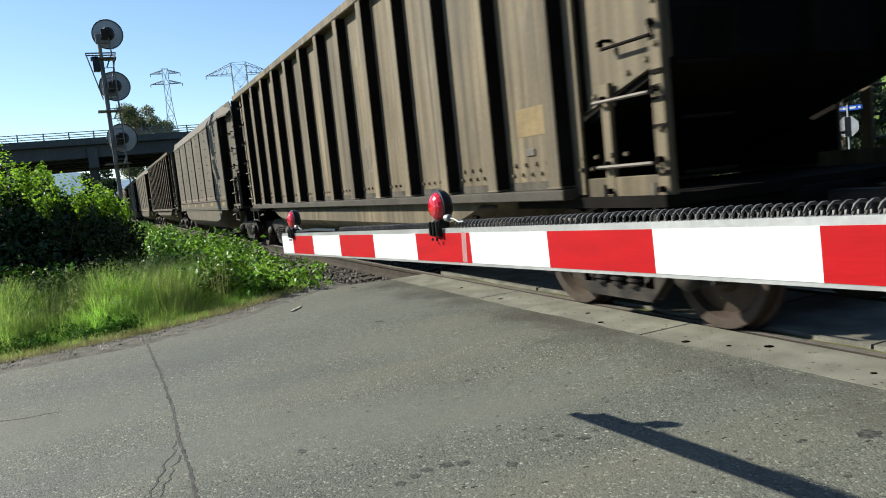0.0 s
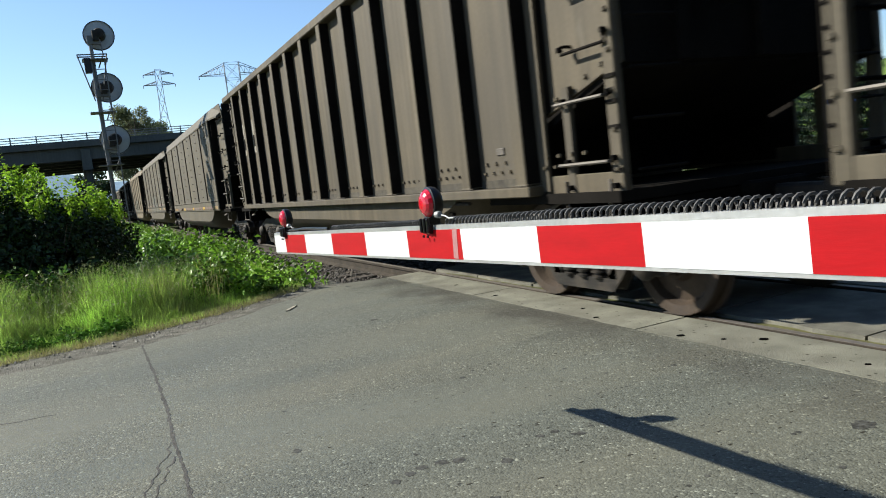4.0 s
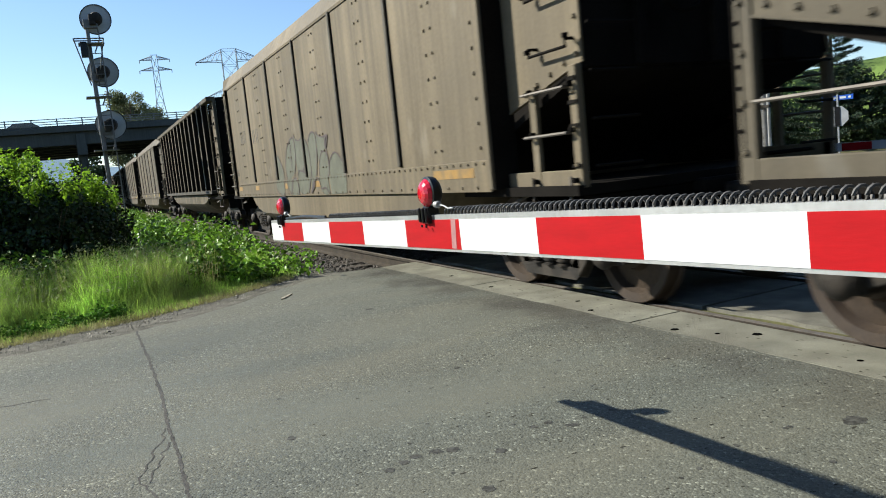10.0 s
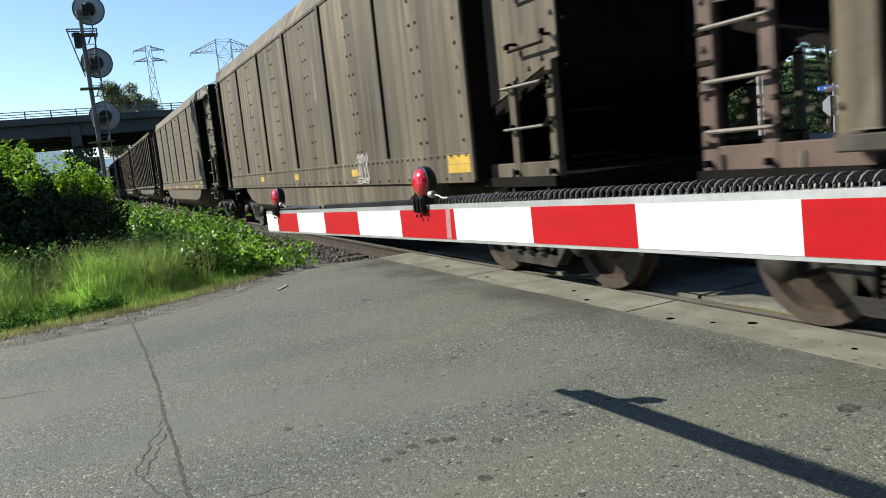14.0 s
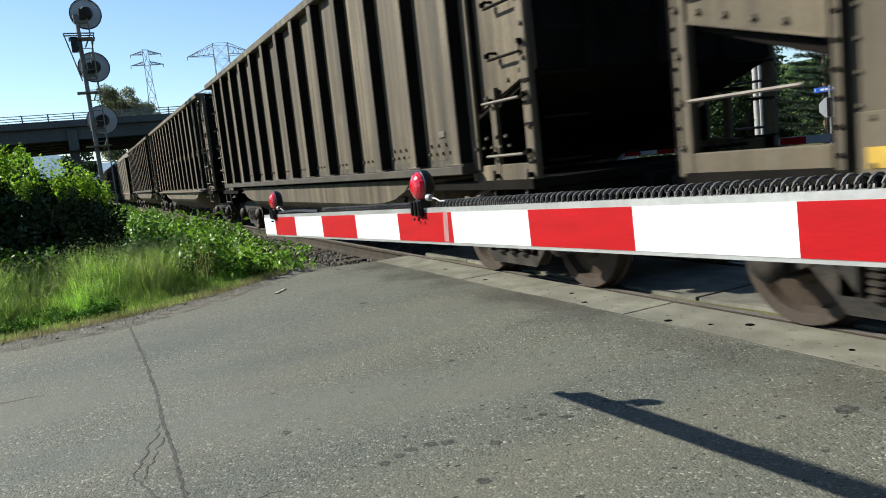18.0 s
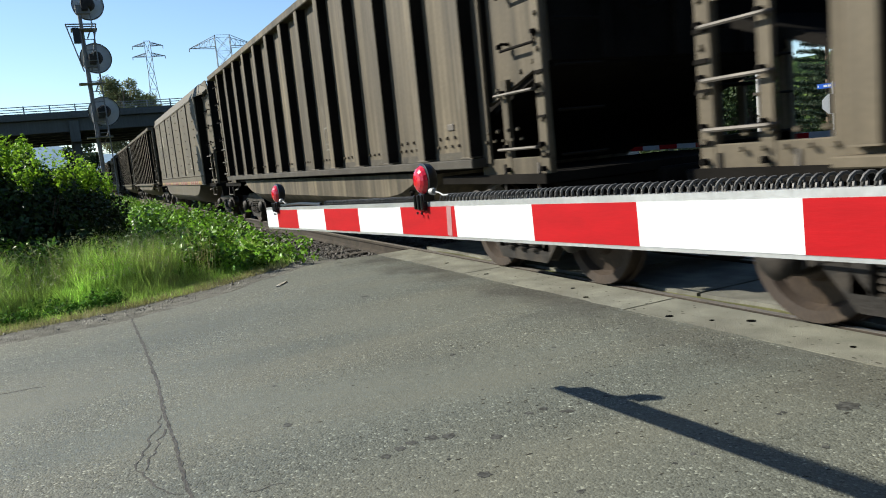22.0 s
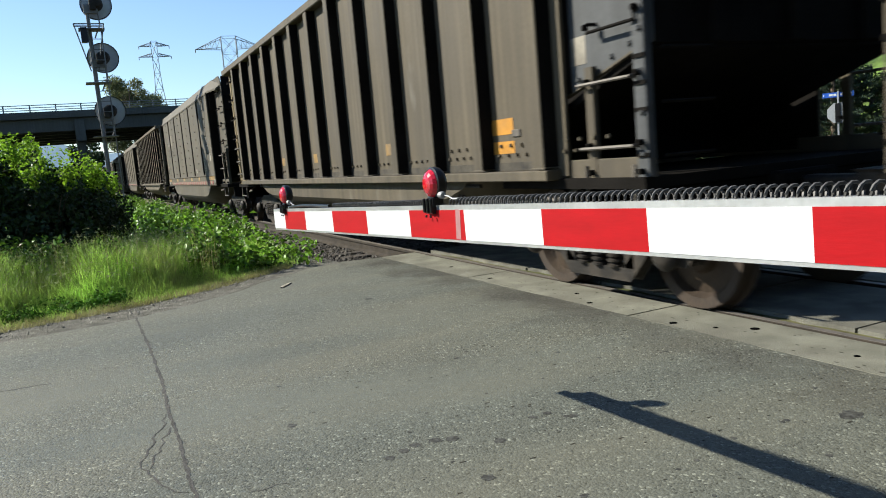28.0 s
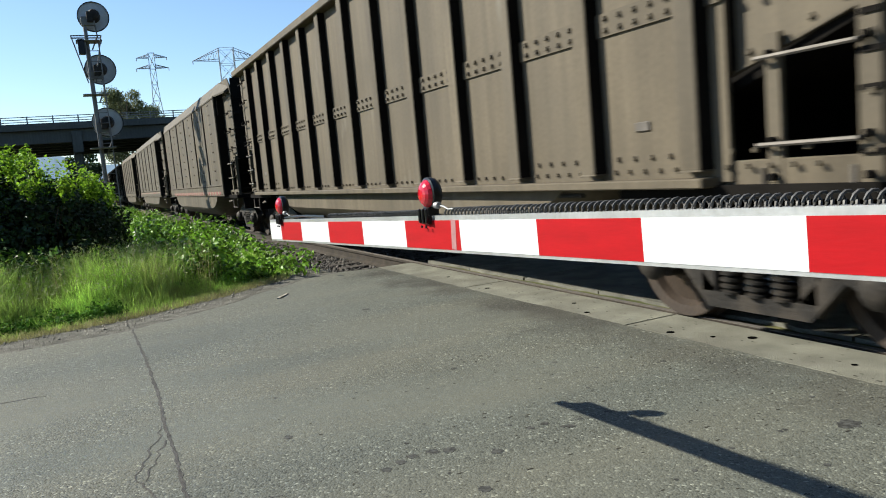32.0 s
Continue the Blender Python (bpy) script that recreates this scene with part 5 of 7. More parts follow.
def truck(car, cx, mats):
    """A two-axle truck: bolster, two side frames, springs and two wheel sets."""
    bol = part("truck", Geo().box(cx - 0.22, cx + 0.22, -1.02, 1.02, 0.46, 0.78).box(cx - 0.5, cx + 0.5, -0.2, 0.2, 0.78, 0.98), TRUCK_STEEL, car, "dark oily two-axle truck", bevel=0.02)
    for s in (1, -1):
        y = s * 1.0
        top = [(-1.12, 0.50), (-0.98, 0.62), (-0.5, 0.74), (0.5, 0.74), (0.98, 0.62), (1.12, 0.50), (1.06, 0.38), (0.80, 0.40), (0.52, 0.52), (0.30, 0.58), (-0.30, 0.58), (-0.52, 0.52), (-0.80, 0.40), (-1.06, 0.38)]
        low = [(-0.62, 0.44), (-0.40, 0.20), (0.40, 0.20), (0.62, 0.44), (0.50, 0.46), (0.33, 0.28), (-0.33, 0.28), (-0.50, 0.46)]
        g = Geo().slab([(cx + a, b) for a, b in top], "y", y - 0.07, y + 0.07)
        g.slab([(cx + a, b) for a, b in low], "y", y - 0.06, y + 0.06)
        for q in (-0.40, 0.40):
            g.box(cx + q - 0.07, cx + q + 0.07, y - 0.06, y + 0.06, 0.28, 0.62)
        for q in (-0.889, 0.889):
            g.box(cx + q - 0.13, cx + q + 0.13, y - 0.1, y + 0.09, 0.36, 0.58)
        part("side_frame", g, TRUCK_STEEL, bol, bevel=0.015)
        for q in (-0.21, 0.0, 0.21):
            prof = [(0.04, 0.0)] + [(r, k * 0.0437 + o) for k in range(6) for r, o in ((0.044, 0.0), (0.074, 0.010), (0.074, 0.026), (0.044, 0.038))] + [(0.04, 0.263)]
            part("spring", Geo().lathe(prof, (cx + q, y + s * 0.035, 0.285), "z", 12), TRUCK_STEEL, bol, "coil spring")
        for q in (-0.889, 0.889):
            part("bearing_cap", Geo().lathe([(0.12, 0.0), (0.13, s * 0.05), (0.10, s * 0.09), (0.05, s * 0.11)], (cx + q, y + s * 0.08, 0.457), "y", 14), TRUCK_STEEL, bol, smooth=True)
    sets = []
    for q in (-0.889, 0.889):
        ws = part("wheel_set", WHEELS, WHEEL_STEEL, bol, "rust-brown wheels on one axle", at=pose(cx + q, 0, 0.457))
        sets.append(ws)
    return sets


def make_wheels():
    g = Geo()
    g.tube([(0, -1.05, 0), (0, 1.05, 0)], 0.08, 12)
    for s in (1, -1):
        y = s * 0.753
        prof = [(0.09, s * 0.09), (0.16, s * 0.085), (0.19, s * 0.02), (0.34, s * 0.0), (0.375, s * 0.06), (0.452, s * 0.07), (0.457, s * 0.06), (0.462, -s * 0.045), (0.487, -s * 0.055), (0.487, -s * 0.075), (0.37, -s * 0.08), (0.34, -s * 0.045), (0.19, -s * 0.03), (0.1, -s * 0.05)]
        g.lathe(prof, (0, y, 0), "y", 36)
        for k in range(3):
            a = 2 * math.pi * k / 3
            g.lathe([(0.016, s * 0.02), (0.012, s * 0.11)], (0.125 * math.cos(a), y, 0.125 * math.sin(a)), "y", 6)
    return g.mesh("wheel_set", WHEEL_STEEL, smooth=True)


WHEELS = make_wheels()


def hoop(x0, x1, z, out=0.075, drop=0.0):
    """A bent grab iron on the near side."""
    y = SIDE
    return [(x0, y, z), (x0, y + out, z), (x0 + 0.01, y + out, z - drop), (x1 - 0.01, y + out, z - drop), (x1, y + out, z), (x1, y, z)]


def end_bays(car, paint, kind, z0, ztop):
    """The open ladder bays at the four corners: corner post, bay panel, bay sill, ladder and grab irons."""
    for e in (-1, 1):
        for s in (1, -1):
            X = lambda dx: e * (HALF + (0.10 if kind == "smooth" and e > 0 else 0.0) - dx)
            flip = (lambda pts, back=0.0: [(a, s * (b - BAY_IN - back), c) for a, b, c in pts])
            y1, y0 = s * (SIDE - BAY_IN), s * (SIDE - BAY_IN - 0.07)
            rec = 0.065 if e < 0 else 0.015
            rear = e > 0 and kind != "smooth"
            steps = (1.29, 1.58, 1.89) if rear else (1.47, 1.82) if kind == "smooth" else (1.28, 1.75)
            rail = 0.46 if rear else 0.58
            up = [(X(0.0), 2.06), (X(0.14), 2.05), (X(1.0), 1.99), (X(1.0), ztop), (X(0.02), ztop)] if rear else \
                 [(X(0.0), 1.97), (X(0.14), 1.95), (X(1.0), 1.70), (X(1.0), ztop), (X(0.02), ztop)] if kind != "smooth" else \
                 [(X(0.0), 2.0), (X(0.12), 1.98), (X(1.16), 1.70), (X(1.16), ztop), (X(0.25), ztop), (X(0.06), ztop - 0.16), (X(0.0), ztop - 0.40)]
            part("bay_panel", Geo().slab(up, "y", *sorted((y1 - s * (rec + 0.02), y1 - s * rec))), paint, car, bevel=0.008)
            # added near-black lining keeps sunlight from showing on the inner face
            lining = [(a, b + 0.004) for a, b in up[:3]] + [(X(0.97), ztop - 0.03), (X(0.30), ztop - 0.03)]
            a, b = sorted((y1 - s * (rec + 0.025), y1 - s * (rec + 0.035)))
            part("bay_lining", Geo().slab(lining, "y", a, b), CAR_DARK, car, "near-black lining added to darken the inner face")
            pw, pt = (0.10, 1.98) if kind == "smooth" and e < 0 else (0.13, ztop if kind != "smooth" else ztop - 0.42)
            part("corner_post", Geo().box(min(X(0.0), X(pw)), max(X(0.0), X(pw)), min(y0, y1), max(y0, y1), z0, pt), paint, car, bevel=0.01)
            g = Geo()
            for p, q in zip(up[1:2], up[2:3]):
                g.slab([p, q, (q[0], q[1] - 0.016), (p[0], p[1] - 0.016)], "y", *sorted((y1 - s * (rec + 0.03), y1 - s * (rec - 0.008))))
            part("bay_flange", g, paint, car, "sloped flange under the bay panel")
            lug = Geo().box(-0.016, 0.016, min(y1, y1 + s * 0.05), max(y1, y1 + s * 0.05), -0.02, 0.02).mesh("rung_bracket", CAR_DARK, 0.006)
            for lx, lz in [(x, z + 0.02) for x in (0.06, rail + 0.04) for z in steps] + [(0.06, 1.10), (rail + 0.04, 1.10), (0.06, 2.2), (0.60, 2.16), (0.06, 2.64), (0.60, 2.60)] if kind != "smooth" or e < 0 else ():
                part("rung_bracket", lug, CAR_DARK, car, at=pose(X(lx), 0, lz))
            part("bay_sill", Geo().box(min(X(0.0), X(1.12)), max(X(0.0), X(1.12)), min(y0, y1 - s * 0.005), max(y0, y1 - s * 0.005), z0, z0 + 0.15), paint, car, bevel=0.008)
            if kind != "smooth" or e < 0:
                part("ladder_rail", Geo().box(*sorted((X(rail), X(rail + 0.09))), min(y0 + s * 0.03, y1), max(y0 + s * 0.03, y1), z0 + 0.02, 2.0 if rear else 1.88), paint, car, "flat steel ladder rail")
                for z in steps:
                    part("rung", Geo().tube(flip(hoop(X(rail + 0.10), X(0.10), z, 0.06)), 0.014, 6), GLOVE_STEEL, car, "worn steel rung", smooth=True)
                for z in (2.18, 2.62, 3.06, 3.48):
                    if z < ztop - 0.15:
                        part("grab_iron", Geo().tube(flip(hoop(X(0.58), X(0.08), z, 0.085, 0.06), rec), 0.014, 6), CAR_DARK, car, "bent black grab iron", smooth=True)
                part("stirrup", Geo().tube(flip([(X(0.70), SIDE, z0 + 0.1), (X(0.70), SIDE + 0.02, z0 - 0.28), (X(0.16), SIDE + 0.02, z0 - 0.28), (X(0.16), SIDE, z0 + 0.1)]), 0.014, 6), GLOVE_STEEL, car, smooth=True)
                for z in (1.21, 1.52, 1.70, 1.88):
                    part("corner_bolt", Geo().box(min(X(0.0), X(0.11)), max(X(0.0), X(0.11)), min(y1, y1 + s * 0.012), max(y1, y1 + s * 0.012), z - 0.014, z + 0.014), CAR_DARK, car)
            else:
                part("rung", Geo().tube(flip([(X(0.12), SIDE + 0.0, 1.50), (X(0.92), SIDE + 0.0, 1.50)]), 0.013, 6), GLOVE_STEEL, car, "worn steel rung", smooth=True)
                part("grab_iron", Geo().tube(flip(hoop(X(0.6), X(0.1), 2.15, 0.07), rec), 0.014, 6), CAR_DARK, car, "bent black grab iron", smooth=True)
            g = Geo()
            for k in range(int((ztop - 1.3) / 0.28)):
                g.stud(X(0.05), y1 - (s * rec if pt < 2 and 1.22 + 0.28 * k > pt else 0), 1.22 + 0.28 * k, 0.022, 0.022, "y" if s > 0 else "-y")
            for k in range(4):
                g.stud(X(0.22 + 0.2 * k), y1 - s * rec, (2.10 if rear else 1.985) - (0.014 if rear else 0.058) * k + (0.03 if kind == "smooth" else 0), 0.022, 0.022, "y" if s > 0 else "-y")
            part("rivets", g, paint, car, "rivet heads", kind="stuff")


def wagon(kind, paint, raised=0.0):
    """A 16 m coal wagon. kind: ribbed, banded (ribbed, with a riveted band) or smooth; raised: how much higher its side sill lies."""
    words = {"ribbed": "dusty tan ribbed-side coal wagon rolling on the track", "banded": "dusty taupe ribbed coal wagon with a riveted band",
             "smooth": "dusty grey-brown smooth-side coal wagon rolling on the track"}
    car = thing("coal_wagon", words[kind], "rail wagon", "coal wagons of the train")
    smooth = kind == "smooth"
    z0, ztop = (1.03, 3.86) if smooth else (1.05 + raised, 3.74)
    in0 = 6.11 if smooth else HALF - 0.94
    for s in (1, -1):
        w = "y" if s > 0 else "-y"
        ysheet = SIDE - (0.03 if smooth else 0.13)
        a, b = sorted((s * ysheet, s * (ysheet - 0.03)))
        g = Geo().slab([(-in0 - 0.02, z0 + 0.03), (in0 + 0.02, z0 + 0.03), (in0 + 0.02, ztop - (0.32 if smooth else 0.02)), (-in0 - 0.02, ztop - (0.32 if smooth else 0.02))], "y", a, b)
        part("side_sheet", g, paint, car)
        # added near-black lining stands for the dark inside under the slope sheets
        a, b = sorted((s * (ysheet - 0.033), s * (ysheet - 0.043)))
        part("side_lining", Geo().box(-in0 - 0.01, in0 + 0.01, a, b, z0 + 0.04, ztop - 0.36), CAR_DARK, car, "near-black lining added to darken the inside of the side")
        if smooth:
            yo = SIDE + 0.003
            rib = Geo().box(0.0, 0.072, min(s * ysheet, s * yo), max(s * ysheet, s * yo), 1.34, ztop - 0.33).mesh("side_rib", RIB_GRIME, 0.008)
            # thin near-black plate paints the shade on the rib's near side
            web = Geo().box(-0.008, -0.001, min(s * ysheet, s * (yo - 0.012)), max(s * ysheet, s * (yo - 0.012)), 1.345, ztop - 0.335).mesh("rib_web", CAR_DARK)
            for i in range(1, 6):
                part("rib_web", web, CAR_DARK, part("side_rib", rib, RIB_GRIME, car, at=pose(-6.0 + 2.0 * i, 0, 0)), "rib side painted near-black for its shade")
            endp = Geo().box(-0.03, 0.03, min(s * (ysheet - 0.16), s * (SIDE + 0.02)), max(s * (ysheet - 0.16), s * (SIDE + 0.02)), z0 + 0.02, ztop - 0.32).mesh("end_stake", paint, 0.01)
            for x in (-in0, in0):
                part("end_stake", endp, paint, car, at=pose(x, 0, 0))
            if s > 0:
                xe, ye = HALF + 0.10, SIDE - BAY_IN
                g = Geo().box(in0 - 0.034, in0 - 0.024, SIDE - 0.02, SIDE + 0.024, z0 + 0.02, ztop - 0.33).box(in0 + 0.026, in0 + 0.036, SIDE - 0.02, SIDE + 0.024, z0 + 0.02, ztop - 0.33)
                g.box(xe - 0.004, xe + 0.006, ye - 0.04, ye + 0.008, z0 + 0.02, ztop - 0.43).box(xe - 0.052, xe - 0.044, ye - 0.02, ye + 0.004, z0 + 0.16, ztop - 0.43)
                for k in range(18):
                    g.stud(in0, SIDE + 0.02, 1.13 + 0.135 * k, 0.015, 0.012, "y")
                    g.stud(xe - 0.025, ye, 1.22 + 0.122 * k, 0.014, 0.014, "y")
                part("bolted_edging", g, CAR_DARK, car, "near-black bolted edging of the corner")
            # return plate coloured near-black in place of the shade on this face
            a, b = sorted((s * (SIDE - 0.26), s * (SIDE - 0.01)))
            part("side_return", Geo().box(-in0 - 0.042, -in0 - 0.032, a, b, z0 + 0.02, ztop - 0.34), CAR_DARK, car, "return beside the ladder bay, painted near-black for shade")
            part("lower_band", Geo().box(-in0 + 0.06, in0 - 0.06, min(s * ysheet, s * (ysheet + 0.014)), max(s * ysheet, s * (ysheet + 0.014)), z0, 1.325), paint, car, bevel=0.005)
            prof = [(s * (ysheet + 0.015), ztop - 0.345), (s * (ysheet + 0.02), ztop - 0.31), (s * (ysheet - 0.13), ztop - 0.01), (s * (ysheet - 0.22), ztop), (s * (ysheet - 0.22), ztop - 0.06), (s * (ysheet - 0.02), ztop - 0.33)]
            part("top_chord", Geo().slab(prof, "x", -in0 - 0.1, in0 + 0.1), paint, car, "bevelled top rail")
            for e in (-1, 1):
                cap = [(a, b) for a, b in prof]
                g = Geo()
                n = len(cap)
                x0, x1 = e * (in0 + 0.1), e * (HALF - 0.12)
                g.add([(x0, a, b) for a, b in cap] + [(x1, a - s * 0.08, b - 0.20 if b > ztop - 0.2 else b - 0.02) for a, b in cap], [tuple(range(n)), tuple(range(2 * n - 1, n - 1, -1))] + [(i, (i + 1) % n, n + (i + 1) % n, n + i) for i in range(n)])
                part("top_chord_end", g, paint, car, "drooping end of the top rail")
                # added plate shuts out the sky; its black stands for recess shade
                a, b = sorted((s * (SIDE - 0.265), s * (SIDE - 0.285)))
                xa, xb = sorted((e * (in0 - 0.02), e * (HALF - 0.06)))
                part("corner_gusset", Geo().box(xa, xb, a, b, ztop - 0.75, ztop - 0.215).box(*sorted((e * (in0 + 0.04), e * (in0 + 0.10))), *sorted((s * (SIDE - 0.30), s * (SIDE - 0.06))), ztop - 0.8, ztop - 0.24), CAR_DARK, car, "near-black plate added to close the gap behind the top rail's end")
            g = Geo()
            for i in range(8):
                x = -7.0 + 2.0 * i
                if abs(x) < in0 - 0.2:
                    for k in range(9):
                        for dx in (-0.075, 0.075):
                            g.stud(x + dx, s * ysheet, 1.46 + 0.245 * k, 0.017, 0.016, w)
            for i in range(7):
                for k in range(10):
                    g.stud(-6.0 + 2.0 * i + 0.102, s * ysheet, 1.44 + 0.225 * k, 0.019, 0.016, w)
            for i in range(78):
                x = -in0 + 0.16 + i * (2 * in0 - 0.3) / 77
                g.stud(x, s * (ysheet + 0.014), 1.295, 0.016, 0.014, w)
                if i % 2:
                    g.stud(x, s * (ysheet + 0.014), z0 + 0.045, 0.016, 0.014, w)
            for k in range(16):
                for x in (-in0, in0):
                    g.stud(x * 0.988, s * ysheet, 1.2 + 0.155 * k, 0.014, 0.014, w)
            part("rivets", g, paint, car, "rows of small rivet heads", kind="stuff")
        else:
            yo = ysheet + (0.10 if kind == "banded" else 0.13)
            post = Geo().slab([(-0.10, s * ysheet), (-0.085, s * yo), (0.085, s * yo), (0.10, s * ysheet)], "z", z0 + 0.10, ztop - 0.10).mesh("side_post", paint, 0.01)
            # flank plates painted near-black stand for the posts' shaded sides
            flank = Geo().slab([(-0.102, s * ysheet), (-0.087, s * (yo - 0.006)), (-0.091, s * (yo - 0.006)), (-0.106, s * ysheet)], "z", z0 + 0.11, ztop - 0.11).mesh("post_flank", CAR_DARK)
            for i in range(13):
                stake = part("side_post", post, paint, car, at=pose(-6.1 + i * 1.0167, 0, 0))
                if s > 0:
                    part("post_flank", flank, CAR_DARK, stake, "post flank painted near-black for its shade")
            a, b = sorted((s * (ysheet - 0.04), s * (SIDE + 0.02)))
            part("side_sill", Geo().box(-6.24, 6.24, a, b, z0, z0 + (0.06 if kind == "banded" else 0.085)), paint, car, bevel=0.008)
            part("top_chord", Geo().box(-HALF, HALF, min(s * (ysheet - 0.05), s * (SIDE + 0.012)), max(s * (ysheet - 0.05), s * (SIDE + 0.012)), ztop - 0.12, ztop), paint, car, "square top rail", bevel=0.012)
            g = Geo()
            for i in range(14):
                x = -6.1 + (i - 0.5) * 1.0167
                for k in range(5):
                    g.stud(x - 0.3 + 0.15 * k, s * ysheet, z0 + (0.115 if kind == "banded" else 0.225), 0.018, 0.022, w)
                    if kind == "banded":
                        for z in (2.155, 2.235):
                            g.stud(x - 0.3 + 0.15 * k, s * (ysheet + 0.018), z, 0.021, 0.024, w)
                if i in (0, 1, 2, 11, 12, 13):
                    for k in range(4):
                        g.stud(x - 0.25 + 0.17 * k, s * ysheet, z0 + (0.205 if kind == "banded" else 0.31), 0.02, 0.022, w)
            part("rivets", g, paint, car, "rows of rivet heads", kind="stuff")
            if s > 0 and kind == "ribbed":
                part("foot_plate", Geo().box(-6.1, 6.1, ysheet, ysheet + 0.006, z0 + 0.087, z0 + 0.16), SOOTY, car, "sooty strip along the foot of the side")
                g = Geo()
                for x in (-4.4, -2.6, -0.6, 1.6, 3.4):
                    g.box(x - 0.012, x + 0.012, SIDE - 0.18, SIDE - 0.13, 0.80, 1.02).box(x - 0.06, x + 0.03, SIDE - 0.17, SIDE - 0.13, 0.88, 0.905)
                part("tub_hooks", g, CAR_DARK, car, "small dark hooks on the tub", kind="stuff")
            # added strip closes the slit, painted near-black like the shade around it
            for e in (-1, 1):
                part("bay_filler", Geo().box(*sorted((e * (in0 + 0.002), e * (in0 + 0.022))), *sorted((s * (SIDE - 0.27), s * (SIDE - 0.165))), 1.72, ztop - 0.125), CAR_DARK, car, "near-black strip added to close the slit beside the ladder bay")
            if kind == "banded":
                a, b = sorted((s * ysheet, s * (ysheet + 0.018)))
                part("riveted_band", Geo().box(-in0, in0, a, b, 2.115, 2.275), paint, car, "bolted splice band")
            for e in (-1, 1):
                a, b = sorted((s * ysheet, s * (ysheet + 0.014)))
                part("placard_holder", Geo().box(e * 5.6 - 0.07, e * 5.6 + 0.07, a, b, z0 + 0.38, z0 + 0.445), GLOVE_STEEL, car, "small bare card holder", bevel=0.006)
    # ends and slope sheets, near-black with their shade painted in; tub, underframe
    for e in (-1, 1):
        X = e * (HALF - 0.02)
        part("end_wall", Geo().box(min(X, X - e * 0.05), max(X, X - e * 0.05), -SIDE + 0.245, SIDE - 0.245, 1.95, ztop - 0.02), CAR_DARK, car, "end wall painted near-black for its shade", bevel=0.01)
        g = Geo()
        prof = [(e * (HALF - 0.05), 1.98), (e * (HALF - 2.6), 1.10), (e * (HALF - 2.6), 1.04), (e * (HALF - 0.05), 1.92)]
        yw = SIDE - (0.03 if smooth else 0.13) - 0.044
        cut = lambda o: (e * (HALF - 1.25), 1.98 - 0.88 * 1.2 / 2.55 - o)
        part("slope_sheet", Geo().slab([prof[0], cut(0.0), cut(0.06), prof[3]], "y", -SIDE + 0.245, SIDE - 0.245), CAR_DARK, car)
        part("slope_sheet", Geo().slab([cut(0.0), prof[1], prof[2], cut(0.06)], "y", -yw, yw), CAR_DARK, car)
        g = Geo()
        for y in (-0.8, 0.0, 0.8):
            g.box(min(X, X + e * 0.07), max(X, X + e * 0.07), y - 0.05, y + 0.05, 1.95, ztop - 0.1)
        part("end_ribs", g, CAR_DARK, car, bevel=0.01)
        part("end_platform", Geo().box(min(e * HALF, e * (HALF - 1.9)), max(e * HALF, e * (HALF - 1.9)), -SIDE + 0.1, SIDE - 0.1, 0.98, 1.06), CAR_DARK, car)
        part("end_sill", Geo().box(*sorted((e * (HALF - 0.14), e * (HALF - 0.02))), -SIDE + 0.26, SIDE - 0.26, 0.70, 0.975), CAR_DARK, car, "near-black end sill", bevel=0.01)
        part("draft_sill", Geo().box(min(e * (HALF + 0.1), e * (HALF - 2.9)), max(e * (HALF + 0.1), e * (HALF - 2.9)), -0.32, 0.32, 0.70, 1.0), CAR_DARK, car, bevel=0.02)
        g = Geo().box(min(e * HALF, e * (HALF + 0.62)), max(e * HALF, e * (HALF + 0.62)), -0.09, 0.09, 0.74, 0.95)
        g.slab([(e * (HALF + 0.55), -0.16), (e * (HALF + 0.88), -0.15), (e * (HALF + 0.86), 0.05), (e * (HALF + 0.70), 0.15), (e * (HALF + 0.55), 0.13)], "z", 0.70, 0.99)
        part("coupler", g, TRUCK_STEEL, car, "knuckle coupler", bevel=0.02)
        g = Geo().tube([(e * (HALF + 0.1), 0.35, 0.85), (e * (HALF + 0.3), 0.33, 0.62), (e * (HALF + 0.6), 0.2, 0.45), (e * (HALF + 0.85), 0.05, 0.5)], 0.025, 8)
        part("air_hose", g, BLACK, car, smooth=True)
        rung = Geo().tube([(e * (HALF + 0.05), 0.0, 0.0), (e * (HALF + 0.05), 0.45, 0.0)], 0.013, 6).mesh("end_rung", CAR_DARK)
        for k in range(7):
            for y in (-1.35, 0.9):
                part("end_rung", rung, CAR_DARK, car, at=pose(0, y, 1.2 + 0.36 * k))
        part("brake_wheel", Geo().lathe([(0.24, 0.0), (0.27, 0.015), (0.27, 0.03), (0.24, 0.045)], (e * (HALF + 0.1), 0.4, 2.6), "x", 20, False), CAR_DARK, car)
    tub_y = SIDE - (0.05 if smooth else 0.095)
    low = 0.13 if smooth else 0.0
    prof = [(-tub_y, 1.10), (-tub_y, 0.82 - low), (-tub_y + 0.07, 0.745 - low), (-tub_y + 0.25, 0.60 - low), (-tub_y + 0.55, 0.45 - low * 0.3), (tub_y - 0.55, 0.45 - low * 0.3), (tub_y - 0.25, 0.60 - low), (tub_y - 0.07, 0.745 - low), (tub_y, 0.82 - low), (tub_y, 1.10)]
    rings, g = [], Geo()
